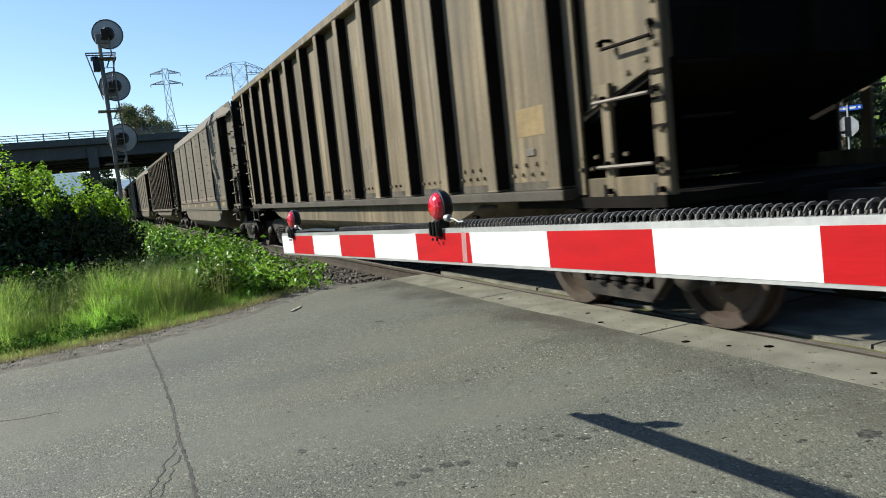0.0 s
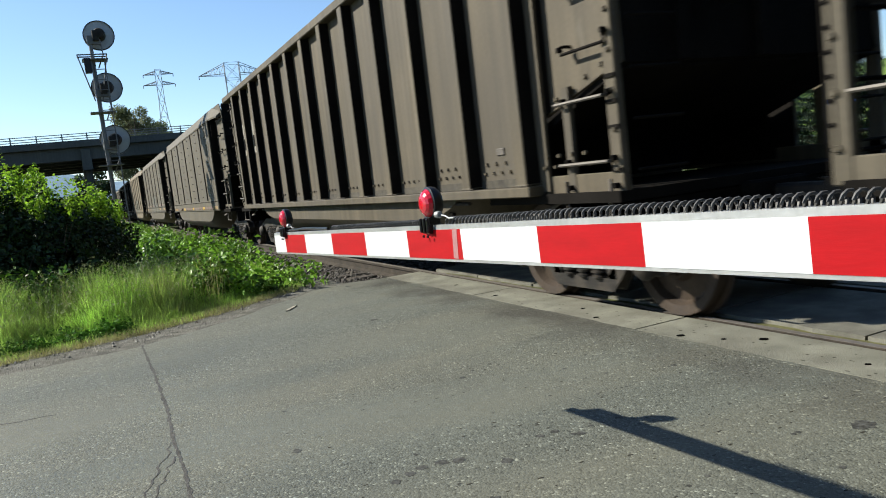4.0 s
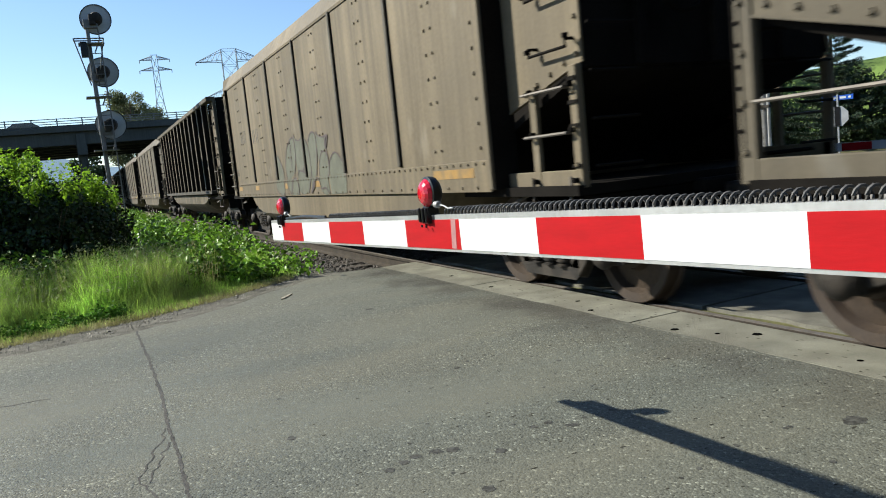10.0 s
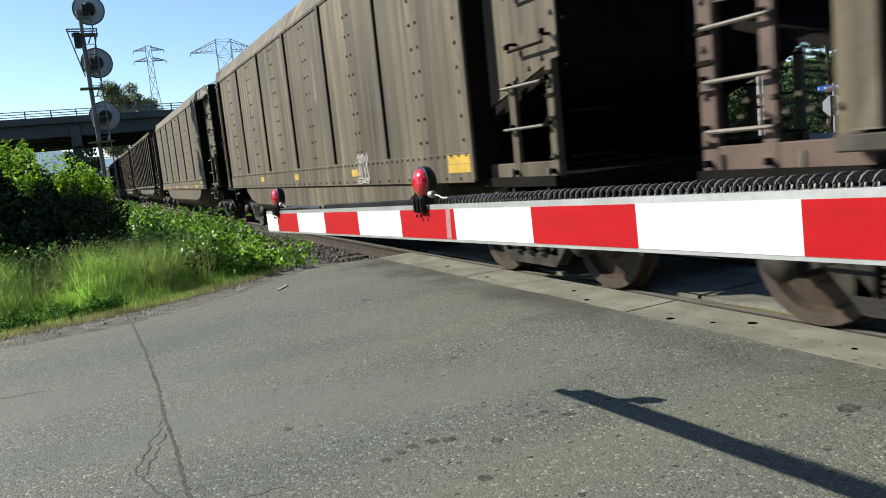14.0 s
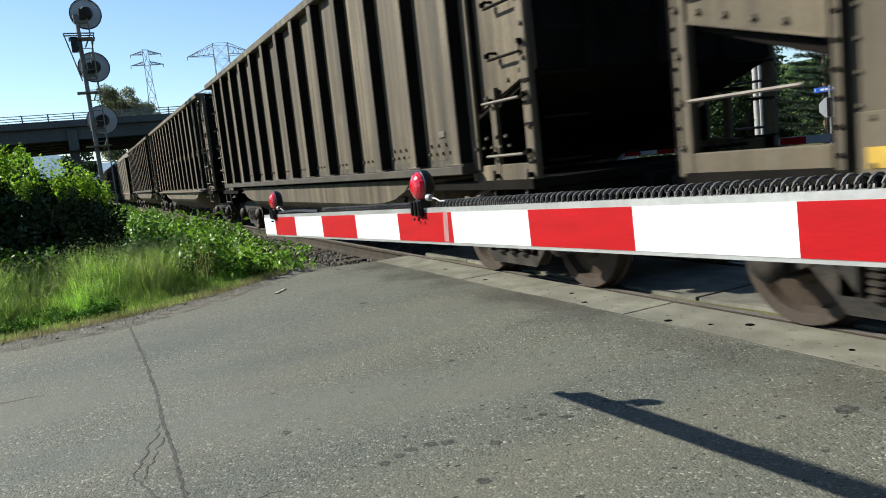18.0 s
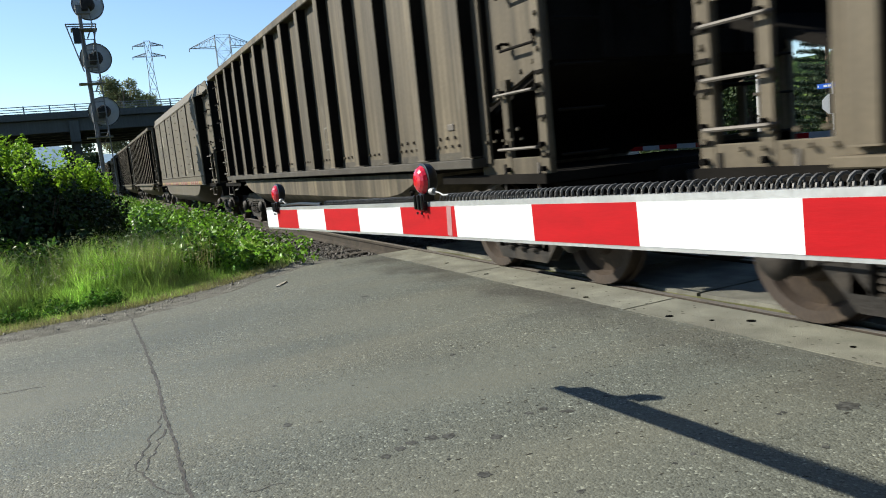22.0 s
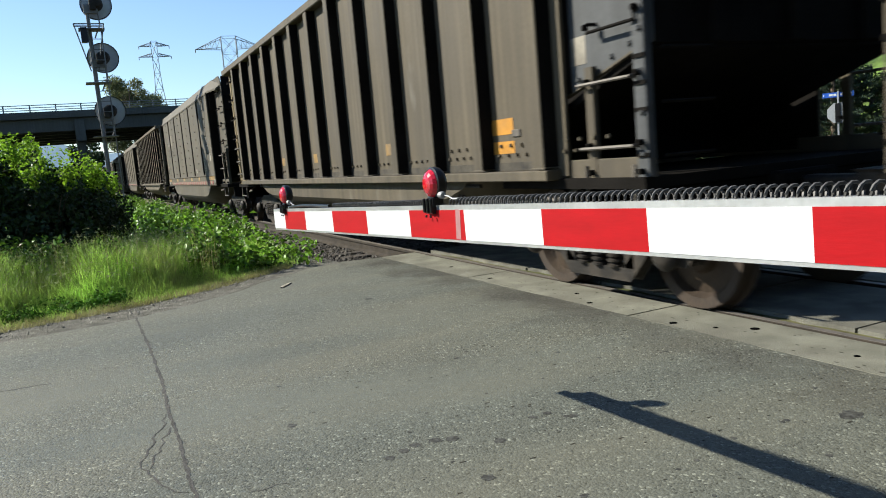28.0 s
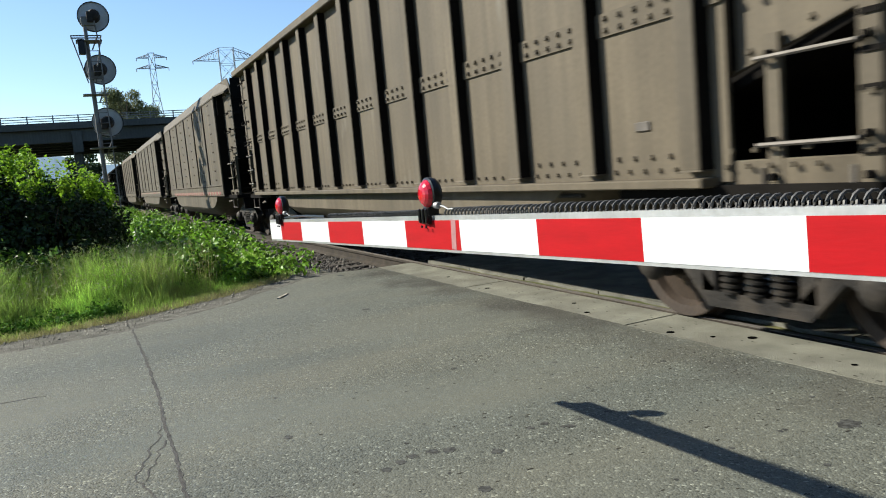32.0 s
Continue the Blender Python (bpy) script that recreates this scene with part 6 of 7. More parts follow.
    for x, k in ((-4.75, 0.0), (-4.55, 0.45), (-4.2, 0.8), (-3.8, 0.96), (-3.4, 1.0), (3.4, 1.0), (3.8, 0.96), (4.2, 0.8), (4.55, 0.45), (4.75, 0.0)):
        rings.append([(x, y, 1.10 - (1.10 - z) * max(k, 0.05)) for y, z in prof])
    n = len(prof)
    g.add([p for ring in rings for p in ring], [(i * n + j, i * n + j + 1, (i + 1) * n + j + 1, (i + 1) * n + j) for i in range(len(rings) - 1) for j in range(n - 1)]
          + [tuple(range(n)), tuple(range(len(rings) * n - 1, len(rings) * n - n - 1, -1))])
    part("tub", g, paint, car, "rounded bathtub bottom between the trucks", smooth=True)
    part("floor", Geo().box(-in0 + 1.5, in0 - 1.5, -SIDE + 0.18, SIDE - 0.18, 1.10, 1.14), CAR_DARK, car)
    if not smooth:
        for s in (1, -1):
            a, b = sorted((s * (SIDE - 0.06), s * (SIDE - 0.10)))
            part("under_pipe", Geo().tube([(-4.9, s * (SIDE - 0.12), 1.0), (4.9, s * (SIDE - 0.12), 1.0)], 0.02, 6), TRUCK_STEEL, car, smooth=True)
    end_bays(car, paint, kind, z0 - raised, ztop)
    for e in (-1, 1):
        for s in (1, -1):
            g = Geo().tube([(e * 6.3, s * (SIDE - 0.3), 1.0), (e * 6.15, s * (SIDE - 0.12), 0.88), (e * 5.95, s * (SIDE - 0.15), 0.9)], 0.018, 6)
            part("release_rod", g, GLOVE_STEEL, car, "bare steel rod")
    for cx in (-6.1, 6.1):
        truck(car, cx, None)
    return car

# ---- the train ----
KINDS = {-2: "ribbed", -1: "ribbed", 0: "ribbed", 1: "smooth", 2: "brown", 3: "smooth", 4: "smooth", 5: "smooth", 6: "high", 7: "smooth", 8: "smooth", 9: "high",
         10: "banded", 11: "high", 12: "smooth", 13: "brown", 14: "brown", 15: "smooth", 16: "banded", 17: "smooth", 18: "smooth", 19: "smooth", 20: "ribbed",
         21: "brown", 22: "smooth", 23: "high", 24: "banded", 25: "smooth", 26: "ribbed"}
SHIFT = {k: 0.06 if kind == "smooth" else 0.14 for k, kind in KINDS.items()}
SHIFT.update({3: 0.14, 4: 0.09, 5: 0.06, 7: 0.01, 11: 0.12, 12: 0.03})
CARS = {}


def lead(t):
    """Where the leading corner of wagon 0 is at t seconds."""
    s = t / 32.0
    return 3.704 - (254.843 * s + 4.219 * s**2 - 13.227 * s**3 + 18.877 * s**4 - 4.756 * s**5)


def wagon_x(k, t):
    return lead(t) + k * PITCH + HALF + SHIFT.get(k, 0.0)


def build_train():
    protos = {"ribbed": lambda: wagon("ribbed", DUST_TAN), "high": lambda: wagon("ribbed", DUST_TAN, 0.085), "brown": lambda: wagon("ribbed", DUST_BROWN), "banded": lambda: wagon("banded", DUST_OLIVE), "smooth": lambda: wagon("smooth", DUST_GREY)}
    made = {}
    for k in sorted(KINDS):
        kind = KINDS[k]
        at = pose(wagon_x(k, 0), TRACK_Y, RAIL_Z)
        if kind not in made:
            made[kind] = protos[kind]()
            made[kind].matrix_basis = at
            CARS[k] = made[kind]
        else:
            CARS[k] = copy_thing(made[kind], at)


def motions():
    times = [0, 0.1, 0.2, 0.5] + list(range(1, 32)) + [31.5, 31.8, 31.9, 32]
    for k, car in CARS.items():
        walk(car, [(t, pose(wagon_x(k, t), TRACK_Y, RAIL_Z)) for t in times])
    for v, x, y_at, t_at, speed in TRAFFIC:
        walk(v, [(t, pose(x, y_at - speed * (t - t_at), 7.5)) for t in times])
    # wheels turn while their wagon rolls past the crossing
    for k, car in CARS.items():
        if not -1 <= k <= 17:
            continue
        wheels = [w for tr in car.children if tr.name.startswith("truck") for w in tr.children if w.name.startswith("wheel_set")]
        steps = [i / 15 for i in range(481) if -9.0 < wagon_x(k, i / 15) < 32.0]
        times = ([0.0] if steps[0] > 0 else []) + steps + ([32.0] if steps[-1] < 32 else [])
        for w in wheels:
            at = w.matrix_basis.translation.copy()
            rows = []
            for t in times:
                u = min(max(t, steps[0]), steps[-1])
                roll = (wagon_x(k, u) - wagon_x(k, steps[0])) / 0.457
                rows.append((t, Matrix.Translation(at) @ Matrix.Rotation(roll, 4, "Y")))
            walk(w, rows)


# ---- markings on the wagons ----
def face_y(smooth, z):
    """How far out the near side's skin lies at height z."""
    return SIDE - 0.03 + (0.014 if z < 1.326 else 0.0) if smooth else SIDE - 0.13


def patch(car, dx0, dx1, z0, z1, mat, name, label="", smooth=True, lift=0.003):
    y = face_y(smooth, (z0 + z1) / 2)
    g = Geo().box(dx0 - HALF, dx1 - HALF, y, y + lift, z0, z1)
    part(name, g, mat, car, label)


def stroke(g, pts, width, smooth, lift):
    """A painted line over the side, along (dx, z) points."""
    pts = [Vector(p) for p in pts]
    fine = []
    for i in range(len(pts) - 1):
        a, b, c, d = pts[max(i - 1, 0)], pts[i], pts[i + 1], pts[min(i + 2, len(pts) - 1)]
        for k in range(5):
            t = k / 5
            fine.append(0.5 * ((2 * b) + (c - a) * t + (2 * a - 5 * b + 4 * c - d) * t * t + (3 * b - a - 3 * c + d) * t**3))
    fine.append(pts[-1])
    verts = []
    for i, p in enumerate(fine):
        d = (fine[min(i + 1, len(fine) - 1)] - fine[max(i - 1, 0)]).normalized()
        s = Vector((-d.y, d.x)) * width / 2 * (0.8 + 0.4 * math.sin(i * 0.7) ** 2)
        for q in (p + s, p - s):
            verts.append((q.x - HALF, face_y(smooth, q.y) + lift, q.y))
    g.add(verts, [(2 * i, 2 * i + 1, 2 * i + 3, 2 * i + 2) for i in range(len(fine) - 1)])


def sprayed_fill(car, pts, lift, mat):
    """A flat sprayed field, over the side sheet and the lower band."""
    some = [(x - HALF, v) for x, v in pts]
    for low in (True, False):
        cut = [(x, min(v, 1.324)) if low else (x, max(v, 1.327)) for x, v in some]
        y = face_y(True, 1.2 if low else 1.5) + lift
        if max(v for _, v in cut) - min(v for _, v in cut) > 0.02:
            part("graffiti_fill", Geo().add([(x, y, v) for x, v in cut], [tuple(range(len(cut)))]), mat, car, "pale grey-green sprayed fill")


def lettering(car, dx=0.0, dz=0.0, fill=SPRAY_GREEN, line=SPRAY_LINE):
    """Faded bubble lettering: pale fills with a purple-brown outline."""
    at = lambda pts: [(a + dx, max(1.035, b + dz)) for a, b in pts]
    hook = [(9.13, 1.78), (9.39, 1.73), (9.46, 1.49), (9.42, 1.17), (9.06, 1.04), (8.87, 1.06), (8.82, 1.23), (8.84, 1.52)]
    drop = [(8.35, 1.05), (8.58, 1.22), (8.63, 1.54), (8.41, 1.87), (8.02, 2.03), (7.86, 1.95), (7.88, 1.67), (8.02, 1.46)]
    horn = [(7.87, 2.09), (7.79, 2.0), (7.56, 1.95), (7.3, 1.98), (7.12, 1.89), (7.01, 1.73), (7.02, 1.37), (7.23, 1.08)]
    dome = [(7.01, 1.89), (6.87, 2.0), (6.68, 2.02), (6.57, 1.91), (6.6, 1.64), (6.73, 1.35)]
    crest = [(6.55, 2.02), (6.46, 1.96), (6.22, 1.91), (5.96, 1.91), (6.08, 1.75), (6.01, 1.51)]
    arch = [(6.57, 1.34), (6.52, 1.51), (6.39, 1.66), (6.2, 1.7), (6.07, 1.63), (6.03, 1.47), (6.11, 1.28)]
    tail = [(6.06, 1.36), (5.97, 1.53), (5.77, 1.64), (5.59, 1.63), (5.38, 1.5), (5.25, 1.3)]
    fills = [hook, drop, horn + [(7.6, 1.06), (7.82, 1.1), (7.86, 1.4)], dome + [(6.87, 1.2), (7.06, 1.06)], crest[:5] + [(6.2, 1.7), (6.39, 1.66), (6.55, 1.55)],
             arch + [(6.08, 1.06), (6.3, 1.04), (6.52, 1.1)], tail + [(5.3, 1.06), (5.98, 1.05)], [(8.35, 1.05), (8.22, 1.27), (8.01, 1.34), (7.85, 1.25), (7.83, 1.05)]]
    for i, pts in enumerate(fills):
        sprayed_fill(car, at(pts), 0.002 + 0.0006 * i, fill)
    lines = [hook + hook[:1], drop + drop[:1], horn, dome, crest, arch, tail, [(7.86, 1.38), (7.72, 1.46), (7.5, 1.44), (7.33, 1.5)], [(8.35, 1.05), (8.22, 1.27), (8.01, 1.34), (7.85, 1.25), (7.83, 1.05)],
             [(7.06, 1.09), (6.87, 1.23), (6.68, 1.31), (6.56, 1.26), (6.49, 1.14), (6.27, 1.15), (6.08, 1.05)], [(8.14, 1.93), (8.16, 1.7), (8.18, 1.5)]]
    for i, pts in enumerate(lines):
        g = Geo()
        stroke(g, at(pts), 0.024, True, 0.0072 + 0.0004 * i)
        part("graffiti_line", g, line, car, "faded purple-brown sprayed outline")
    for pts in ([(5.96, 1.92), (6.08, 1.75), (6.12, 1.78), (6.06, 1.9)], [(7.08, 1.08), (6.87, 1.25), (6.84, 1.2)], [(7.5, 1.44), (7.33, 1.52), (7.36, 1.42)]):
        g = Geo()
        stroke(g, at(pts + pts[:1]), 0.04, True, 0.0120)
        part("graffiti_line", g, line, car, "faded purple-brown sprayed outline")


def tag(car, dx0, dx1, z0, z1, width, smooth=False):
    """A white sprayed scrawl of tall looping strokes over a scribbled foot; z0 and z1 at its far edge."""
    f = lambda pts: [(dx1 + (dx0 - dx1) * u, z0 + (z1 - z0) * v) for u, v in pts]
    strokes = [([(0.15, 0.82), (0.05, 0.85), (0.01, 0.75), (0.04, 0.53), (0.12, 0.37), (0.24, 0.2), (0.3, 0.19)], 0.8),
               ([(0.19, 0.98), (0.2, 0.8), (0.22, 0.5), (0.22, 0.2)], 1.5),
               ([(0.27, 0.25), (0.28, 0.55), (0.33, 0.84), (0.39, 0.88), (0.42, 0.78)], 1.1),
               ([(0.45, 0.19), (0.38, 0.45), (0.42, 0.69), (0.5, 0.87), (0.56, 0.92), (0.6, 0.72), (0.63, 0.3)], 1.25),
               ([(0.7, 0.86), (0.73, 0.55), (0.71, 0.3), (0.65, 0.18)], 1.2), ([(0.88, 0.94), (0.89, 0.64), (0.9, 0.4), (0.98, 0.14)], 1.6),
               ([(0.04, 0.13), (0.18, 0.19), (0.45, 0.16), (0.75, 0.17), (1.0, 0.17)], 0.8),
               ([(0.03, 0.13), (0.08, 0.03), (0.3, 0.01), (0.5, 0.06), (0.85, 0.03), (1.0, 0.08), (0.8, 0.12), (0.4, 0.08), (0.1, 0.1)], 0.9)]
    for i, (pts, w) in enumerate(strokes):
        g = Geo()
        stroke(g, f(pts), width * w, smooth, 0.003 + 0.0005 * i)
        part("graffiti_line", g, SPRAY_WHITE, car, "white sprayed scrawl")


def striping(car, z, dx0=1.35, dx1=13.1, h=0.075, steps=(0.30, 0.30), mats=(OLD_RED, OLD_CREAM)):
    """Red and white safety squares along the side."""
    y = face_y(True, z)
    made = [Geo().box(0, w - 0.004, y, y + 0.003, z - h / 2, z + h / 2).mesh("safety_square", m) for m, w in zip(mats, steps)]
    x, i = dx0, 0
    while x + steps[i % 2] < dx1:
        part("safety_square", made[i % 2], None, car, at=pose(x - HALF, 0, 0))
        x += steps[i % 2]
        i += 1


def amber(car, spans, z0, z1, smooth=True):
    for a, b in spans:
        patch(car, a, b, z0, z1, AMBER, "amber_marker", "faded amber reflective marker", smooth)


def stencil(car, dx0, z0, w=0.36, h=0.34, mat=None, smooth=True):
    """An outlined service stencil: a frame with two dark fields."""
    m = mat or OLD_WHITE
    t = 0.022
    y = face_y(smooth, z0 + h / 2)
    g = Geo()
    for a, b, c, d in ((0, w, 0, t), (0, w, h - t, h), (0, t, t, h - t), (w - t, w, t, h - t), (w / 2 - t / 2, w / 2 + t / 2, h * 0.3, h - t), (t, w - t, h * 0.3 - t, h * 0.3)):
        g.box(dx0 - HALF + a, dx0 - HALF + b, y, y + 0.003, z0 + c, z0 + d)
    part("stencil_frame", g, m, car, "pale painted service panel outline")


def repaint(car, old, paint, where=None):
    """Gives the painted parts of one wagon another coat."""
    for o in car.children:
        if o.type == "MESH" and o.material_slots and o.material_slots[0].material == old:
            if where:
                c = sum((Vector(v) for v in o.bound_box), Vector()) / 8 + o.matrix_basis.translation
                if not where(c):
                    continue
            o.material_slots[0].link = "OBJECT"
            o.material_slots[0].material = paint


def numbers(car, groups, mat, smooth=True):
    """Unreadable stencilled characters as faded bars: (rear edge, upper height, lower height, count, step)."""
    y = face_y(smooth, 2.0)
    for dx, z1, z0, count, step in groups:
        for i in range(count):
            a = dx - i * step - HALF
            g = Geo().box(a - 0.05, a, y, y + 0.002, z0, z1)
            g.box(a - step * 0.62, a - step * 0.62 + 0.045, y, y + 0.002, z0, z1 - 0.02)
            part("stencilled_bar", g, mat, car, "faded stencilled marks")


def mixed_striping(car, z, h=0.085, dx0=1.35, dx1=13.6, red=FADED_RED, pale=FADED_PALE, bright=YELLOW, widths=(0.37, 0.25, 0.4), cycle=(8, 5)):
    """Long faded red and short pale squares with a bright yellow one now and then."""
    y = face_y(True, z)
    x, i = dx0, 0
    made = {}
    while x < dx1:
        mat, w = ((red, widths[0]), (pale, widths[1]))[i % 2]
        if i % cycle[0] == cycle[1]:
            mat, w = bright, widths[2]
        if mat.name not in made:
            made[mat.name] = Geo().box(0, w - 0.004, y, y + 0.003, z - h / 2, z + h / 2).mesh("safety_square", mat)
        part("safety_square", made[mat.name], None, car, at=pose(x - HALF, 0, 0))
        x += w
        i += 1


def rear_ladder(car, paint):
    """A narrow ladder in place of the single long rung of the rear bay."""
    for o in [o for o in car.children if o.name.startswith("rung")]:
        c = sum((Vector(v) for v in o.bound_box), Vector()) / 8
        if c.x > HALF - 1.2 and c.y > 0:
            bpy.data.objects.remove(o)
    y = SIDE - BAY_IN
    part("ladder_rail", Geo().box(HALF - 0.45, HALF - 0.37, y - 0.04, y, 1.05, 2.02), paint, car, "flat steel ladder rail")
    for z in (1.29, 1.58, 1.89):
        pts = [(a, b - BAY_IN, c) for a, b, c in hoop(HALF - 0.45, HALF + 0.03, z, 0.06)]
        part("rung", Geo().tube(pts, 0.014, 6), GLOVE_STEEL, car, "worn steel rung", smooth=True)


def dress_train():
    rear_ladder(CARS[5], DUST_WARM)
    for k, dz in ((12, 0.0), (15, 0.01)):
        numbers(CARS[k], [(12.08, 2.47 + dz, 2.12 + dz, 3, 0.19), (11.04, 2.44 + dz, 2.10 + dz, 2, 0.22)], NUMBER_DARK)
        patch(CARS[k], 11.4, 12.15, 2.6, 2.9, FADED_PALE, "number_board", "pale repainted board with dark marks")
        for a, b, z0, z1 in ((11.84, 12.05, 2.64, 2.87), (11.54, 11.74, 2.64, 2.87)):
            patch(CARS[k], a, b, z0 + dz, z1 + dz, NUMBER_DARK, "lettering_bar", "", True, 0.0045)
        patch(CARS[k], 10.65, 11.17, 2.57 + dz, 2.95 + dz, FADED_PALE, "placard", "pale repainted square")
    patch(CARS[15], 12.78, 12.88, 1.74, 1.935, OLD_CREAM, "placard", "yellowed paper placard")
    patch(CARS[12], 12.91, 12.98, 1.72, 1.90, FADED_PALE, "placard", "yellowed paper placard")
    numbers(CARS[5], [(12.34, 2.48, 2.2, 2, 0.3), (11.1, 2.42, 2.13, 2, 0.3)], NUMBER_DARK)
    numbers(CARS[4], [(12.3, 2.44, 2.16, 2, 0.28), (11.15, 2.44, 2.14, 2, 0.28)], NUMBER_DARK)
    numbers(CARS[3], [(11.15, 2.42, 2.16, 2, 0.3)], NUMBER_PALE)
    numbers(CARS[1], [(12.2, 2.4, 2.1, 2, 0.3), (11.2, 2.4, 2.1, 2, 0.3)], NUMBER_PALE)
    numbers(CARS[8], [(12.2, 2.4, 2.1, 2, 0.3), (11.2, 2.4, 2.1, 2, 0.3)], NUMBER_DARK)
    numbers(CARS[0], [(11.7, 2.95, 2.7, 3, 0.3), (11.6, 2.45, 2.2, 2, 0.3)], NUMBER_DARK, False)
    numbers(CARS[6], [(11.6, 2.55, 2.3, 2, 0.3)], NUMBER_DARK, False)
    for k in (3, 4, 5, 12, 15):
        stencil(CARS[k], 12.92 if k == 15 else 13.06, 1.51, 0.18, 0.16, CAR_DARK if k > 10 else NUMBER_DARK)
    mixed_striping(CARS[3], 1.11, 0.085, 2.55, 12.0)
    mixed_striping(CARS[8], 1.11, 0.085, 1.35, 12.6)
    mixed_striping(CARS[12], 1.096, 0.10, 1.98, 12.0, OLD_RED, OLD_CREAM, AMBER, (0.26, 0.20, 0.47), (10, 0))
    repaint(CARS[5], DUST_GREY, DUST_WARM)
    repaint(CARS[7], DUST_GREY, DUST_TAN)
    for k in (8, 17, 19):
        repaint(CARS[k], DUST_GREY, DUST_BROWN)
    rear_near = lambda c: c.x > HALF - 1.0 and c.y > 0
    repaint(CARS[6], DUST_TAN, PINK, rear_near)
    repaint(CARS[14], DUST_BROWN, OCHRE, rear_near)
    for k in (1, 4):
        striping(CARS[k], 1.405, mats=(FADED_RED, FADED_PALE))
    striping(CARS[18], 1.22, h=0.06)
    for k in (15, 17):
        striping(CARS[k], 1.106, 1.71, 12.3, 0.092, (0.262, 0.193))
    amber(CARS[1], [(1.7, 2.1), (4.0, 4.43), (6.2, 6.55), (8.2, 8.5), (10.4, 10.7), (12.6, 12.9)], 1.165, 1.255)
    amber(CARS[4], [(1.48, 2.42), (4.05, 4.55), (6.0, 6.3), (8.2, 8.5), (10.6, 10.9), (12.6, 13.1)], 1.15, 1.25)
    amber(CARS[5], [(1.5, 2.4), (6.5, 6.95), (8.6, 8.85), (11.0, 11.35), (12.8, 13.15)], 1.17, 1.26)
    patch(CARS[7], 1.24, 1.7, 1.13, 1.30, YELLOW, "safety_square", "bright yellow marker")
    patch(CARS[7], 1.24, 1.7, 1.212, 1.218, AMBER, "safety_square", "", True, 0.004)
    for a in (4.35, 7.3, 9.9):
        patch(CARS[7], a, a + 0.26, 1.15, 1.24, YELLOW, "safety_square", "bright yellow marker")
    amber(CARS[8], [(1.5, 2.3)], 1.19, 1.28)
    patch(CARS[8], 12.75, 13.25, 1.06, 1.16, YELLOW, "safety_square", "bright yellow marker")
    amber(CARS[12], [(12.25, 13.2)], 1.05, 1.15)
    amber(CARS[15], [(1.45, 2.5), (4.3, 4.6), (6.0, 6.42), (8.03, 8.46), (10.08, 10.52), (12.36, 13.17)], 1.185, 1.292)
    for k, dx, z in ((1, 2.45, 1.48), (3, 2.55, 1.42), (4, 2.54, 1.44), (8, 4.0, 1.62), (12, 3.5, 1.55), (15, 2.75, 1.45), (18, 2.6, 1.5)):
        stencil(CARS[k], dx, z, mat=AMBER if k == 8 else None)
    for k, dx in ((1, 5.5), (4, 4.6), (12, 4.9), (15, 4.75)):
        patch(CARS[k], dx, dx + 0.17, 1.42, 1.54, OLD_WHITE, "stencil_bar", "small pale stencilled block")
    patch(CARS[15], 1.75, 1.93, 1.72, 1.95, OLD_WHITE, "placard", "yellowed paper placard")
    patch(CARS[8], 5.3, 5.55, 1.95, 2.25, AMBER, "placard", "yellowed paper placard")
    for k, dx, z in ((3, 13.03, 1.23), (4, 1.46, 1.61), (15, 1.40, 1.17), (15, 13.07, 1.123)):
        y = face_y(True, z)
        part("white_dot", Geo().lathe([(0.055, 0.0), (0.055, 0.003)], (dx - HALF, y, z), "y", 16), SPRAY_WHITE, CARS[k], "round white marker")
    patch(CARS[3], 12.78, 12.95, 1.73, 1.93, OLD_WHITE, "placard", "yellowed paper placard")
    amber(CARS[3], [(1.45, 2.4), (12.05, 12.95), (10.1, 10.65)], 1.065, 1.155)
    y = face_y(True, 2.0)
    made = [Geo().box(1.29 - HALF, 1.38 - HALF, y, y + 0.003, 0, 0.17).mesh("safety_square", m) for m in (FADED_RED, FADED_PALE)]
    for i in range(11):
        part("safety_square", made[i % 2], None, CARS[4], at=pose(0, 0, 1.44 + 0.173 * i))
    lettering(CARS[4], 0.1, -0.06, FAINT_GREEN, FAINT_LINE)
    lettering(CARS[5])
    tag(CARS[6], 5.33, 6.06, 1.32, 1.88, 0.036)
    tag(CARS[6], 8.42, 9.06, 1.28, 1.86, 0.022)
    tag(CARS[7], 3.95, 4.4, 1.05, 1.46, 0.02, True)
    patch(CARS[0], 1.4, 1.85, 1.60, 1.84, OCHRE, "placard", "worn ochre paint patch", False)
    amber(CARS[6], [(1.30, 1.55)], 1.70, 1.92, False)
    amber(CARS[10], [(6.52, 6.95), (7.62, 8.06)], 1.13, 1.23, False)
    for z0, z1 in ((1.46, 1.60), (1.29, 1.40)):
        patch(CARS[14], 1.70, 2.16, z0, z1, ORANGE, "amber_marker", "bright orange reflective marker", False)
    repaint(CARS[14], DUST_BROWN, PATCH_GREY, lambda c: c.x < -HALF + 1.0 and c.y > 0 and c.z > 2.0)
    repaint(CARS[0], DUST_TAN, DUST_SAND)
    part("placard", Geo().box(-HALF + 0.72, -HALF + 0.90, SIDE - BAY_IN - 0.065, SIDE - BAY_IN - 0.062, 1.92, 2.13), OLD_WHITE, CARS[14], "yellowed paper placard")
    amber(CARS[14], [(4.15, 4.75), (7.5, 7.97), (9.56, 10.08)], 1.38, 1.52, False)
    for k in (0, 6, 9, 11, 23):
        for o in CARS[k].children:
            if o.name.startswith("side_sill"):
                o.material_slots[0].link = "OBJECT"
                o.material_slots[0].material = SILL_GRIME
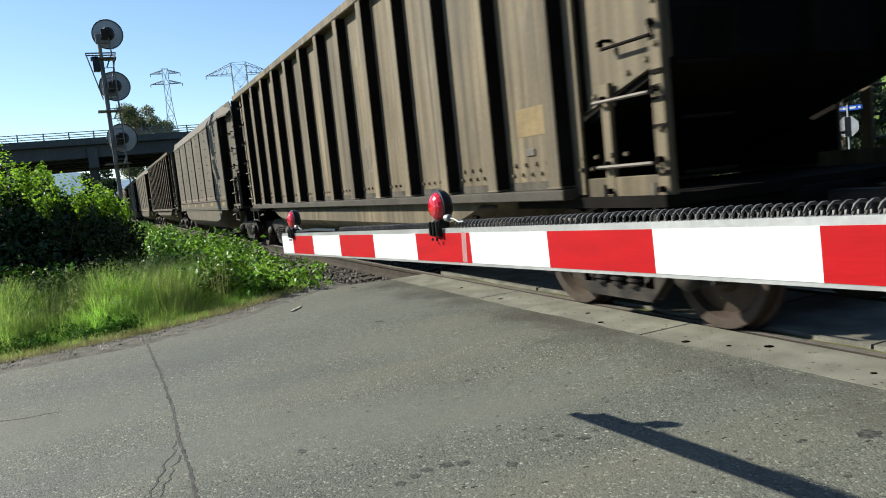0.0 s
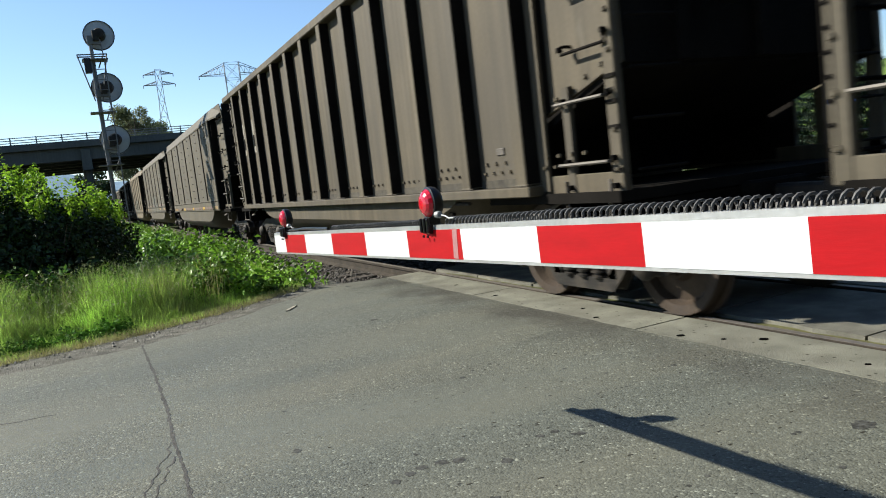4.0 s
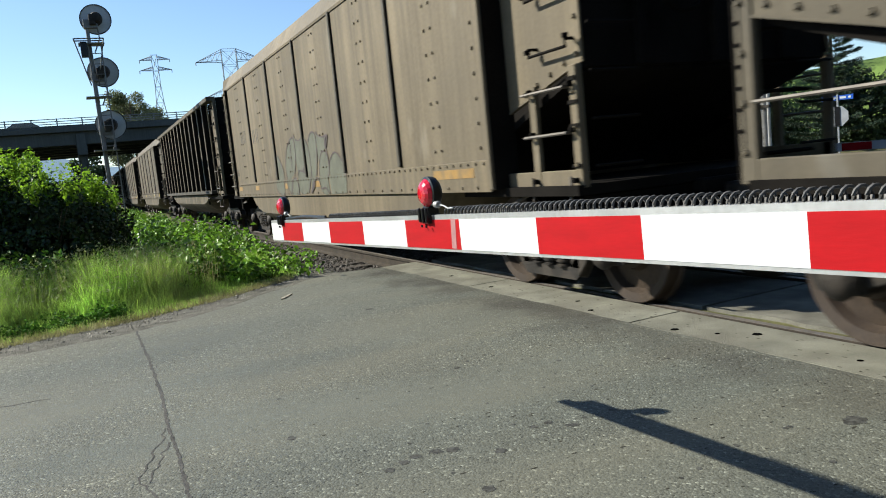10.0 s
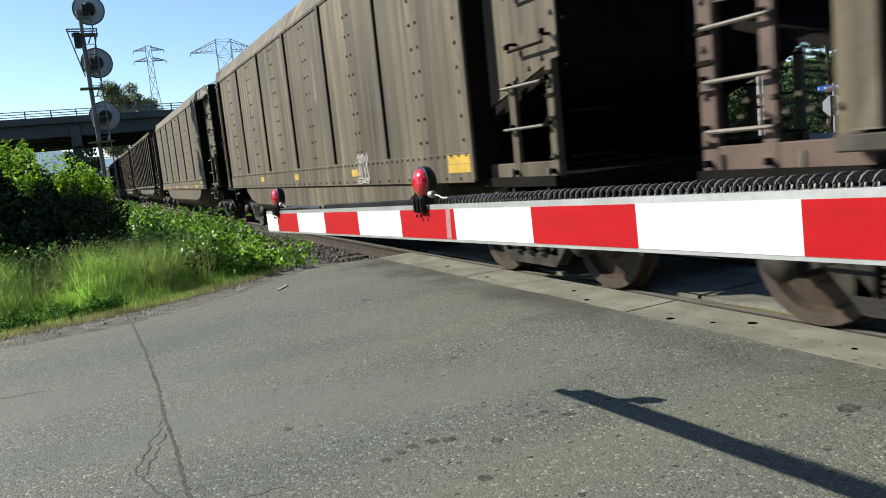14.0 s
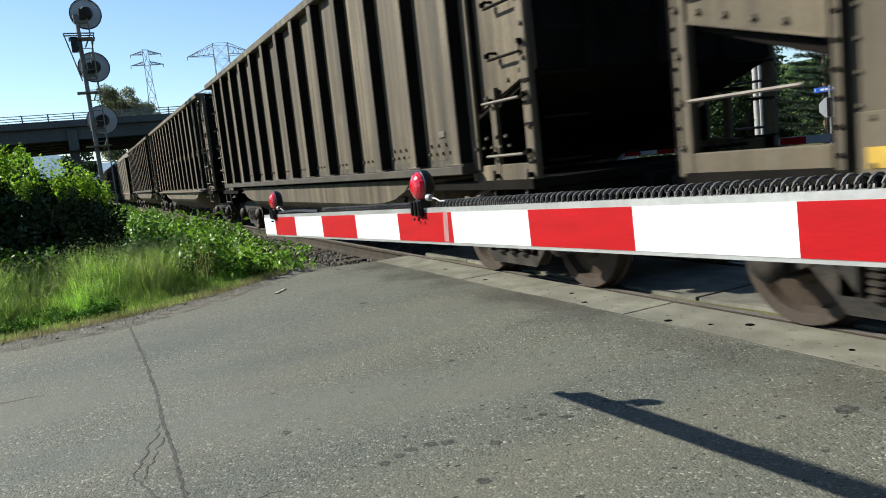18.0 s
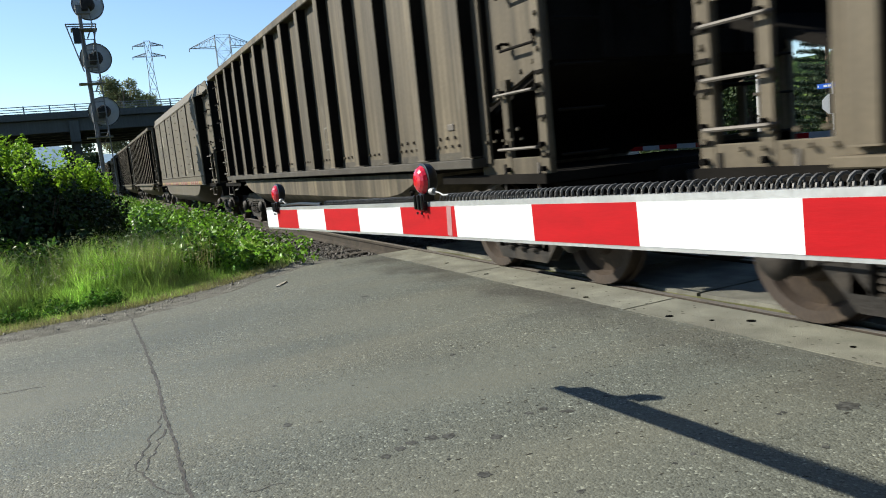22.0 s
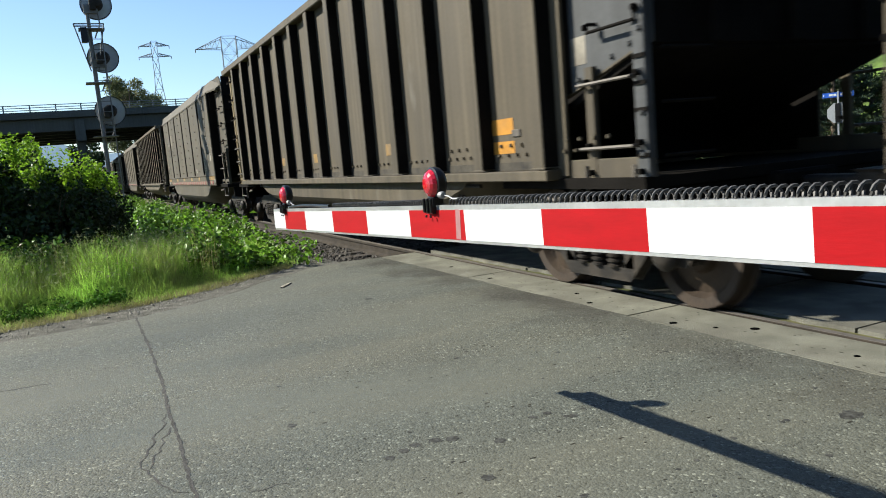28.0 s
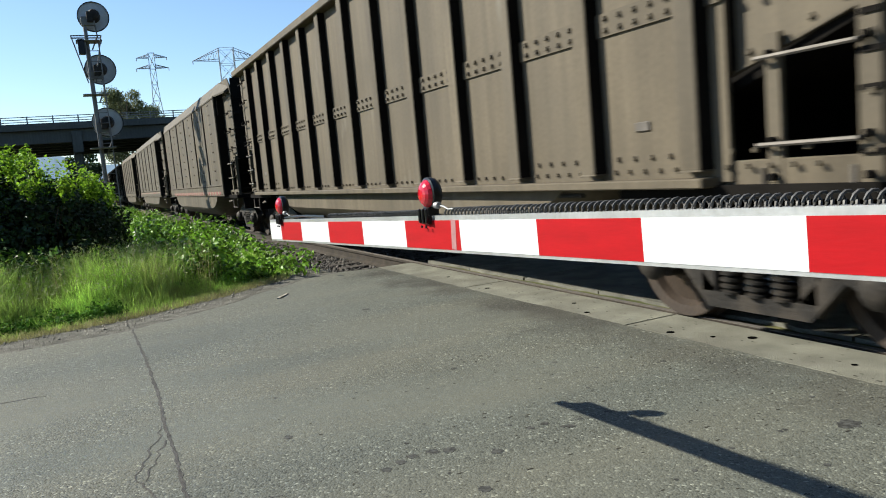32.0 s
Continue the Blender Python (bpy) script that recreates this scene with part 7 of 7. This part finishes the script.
    for k in (0, 11):
        stencil(CARS[k], 5.5, 1.5, 0.34, 0.34, NUMBER_PALE, smooth=False)
    for a, b in ((11.42, 12.2), (12.44, 13.15)):
        patch(CARS[2], a, b, 2.25, 2.95, OLD_WHITE, "number_board", "white painted board", False)
        for j in range(3):
            patch(CARS[2], a + 0.08 + j * 0.24, a + 0.24 + j * 0.24, 2.38, 2.62, CAR_DARK, "lettering_bar", "", False, 0.0045)
    y = face_y(False, 1.6)
    part("white_dot", Geo().lathe([(0.13, 0.0), (0.13, 0.004)], (11.8 - HALF, y, 1.62), "y", 20), OLD_WHITE, CARS[2], "round white marker")


# ---- traffic on the bridge ----
CAR_PAINTS = {"dark": material("dark grey car paint", (0.03, 0.032, 0.036), 0.25, 0.2, vary=0.05, coat=0.6, bump=0.0), "white": material("white car paint", (0.62, 0.63, 0.64), 0.3, vary=0.04, coat=0.6, bump=0.0),
              "maroon": material("maroon and silver van paint", (0.26, 0.12, 0.12), 0.3, 0.1, vary=0.05, coat=0.5, bump=0.0)}
CAR_GLASS = material("dark car window", (0.02, 0.024, 0.028), 0.08, vary=0.05, coat=0.5, bump=0.0)
TRAFFIC = []


def vehicle(kind, paint, label, y_at, t_at, speed, x):
    """A road vehicle that drives along -y."""
    v = thing(kind, label, "vehicle", "traffic on the bridge")
    shapes = {"car": ([(-2.2, 0.35), (-2.25, 0.75), (-1.5, 0.92), (1.2, 0.95), (2.15, 0.75), (2.2, 0.35)], [(-1.5, 0.92), (-0.8, 1.42), (0.7, 1.44), (1.5, 0.94)], 0.85),
              "van": ([(-2.4, 0.4), (-2.45, 0.9), (-1.6, 1.05), (2.3, 1.1), (2.4, 0.4)], [(-1.7, 1.04), (-1.0, 1.88), (2.1, 1.9), (2.32, 1.1)], 0.92),
              "pickup_truck": ([(-2.8, 0.5), (-2.85, 1.0), (-1.4, 1.15), (2.75, 1.15), (2.8, 0.5)], [(-1.35, 1.14), (-0.8, 1.82), (0.7, 1.84), (1.0, 1.14)], 0.95)}
    lower, cabin, half = shapes[kind]
    part("body", Geo().slab(lower, "x", -half, half), paint, v, bevel=0.06)
    part("cabin", Geo().slab(cabin, "x", -half + 0.12, half - 0.12), paint, v, bevel=0.06)
    zc = max(z for _, z in cabin)
    ys = [y for y, _ in cabin]
    for s in (-1, 1):
        a, b = sorted((s * (half - 0.125), s * (half - 0.11)))
        for u, w in ((min(ys) + 0.75, -0.05), (0.08, max(ys) - 0.55)):
            if w - u > 0.3:
                part("window", Geo().box(a, b, u, w, zc - 0.42, zc - 0.08), CAR_GLASS, v, "dark side window")
    wheel = Geo().lathe([(0.06, -0.1), (0.2, -0.11), (0.31, -0.1), (0.33, -0.06), (0.33, 0.06), (0.31, 0.1), (0.2, 0.11), (0.06, 0.1)], (0, 0, 0), "x", 16).mesh("wheel", BLACK)
    for sx in (-1, 1):
        for sy in (min(y for y, _ in lower) + 0.8, max(y for y, _ in lower) - 0.8):
            part("wheel", wheel, BLACK, v, at=pose(sx * (half - 0.1), sy, 0.33))
    TRAFFIC.append((v, 81.0, y_at * 81.0 / x, t_at, speed * 81.0 / x))
    return v


def build_traffic():
    vehicle("van", CAR_PAINTS["maroon"], "maroon van driving over the bridge", 5.0, 8.0, 13.2, 76.0)
    vehicle("car", CAR_PAINTS["dark"], "dark grey car driving over the bridge", 1.0, 8.0, 12.5, 73.5)
    vehicle("car", CAR_PAINTS["dark"], "dark grey car driving over the bridge", 1.4, 9.0, 12.2, 76.0)
    vehicle("pickup_truck", CAR_PAINTS["white"], "white pickup truck driving over the bridge", 1.2, 12.0, 12.9, 74.0)
    vehicle("car", CAR_PAINTS["dark"], "dark grey car driving over the bridge", 0.7, 17.0, 15.6, 76.0)
    vehicle("car", CAR_PAINTS["dark"], "dark grey car driving over the bridge", 3.9, 10.0, 12.5, 76.0)
    vehicle("car", CAR_PAINTS["dark"], "dark grey car driving over the bridge", -7.2, 20.0, 13.0, 76.0)

# ---- build ----
build_ground()
build_road()
build_road_marks()
build_gate()
build_far_gate()
build_signal()
build_bridge()
build_distance()
build_far_side()
build_bush()
build_weeds()
build_grass()
build_train()
dress_train()
build_traffic()
build_crossing()
motions()
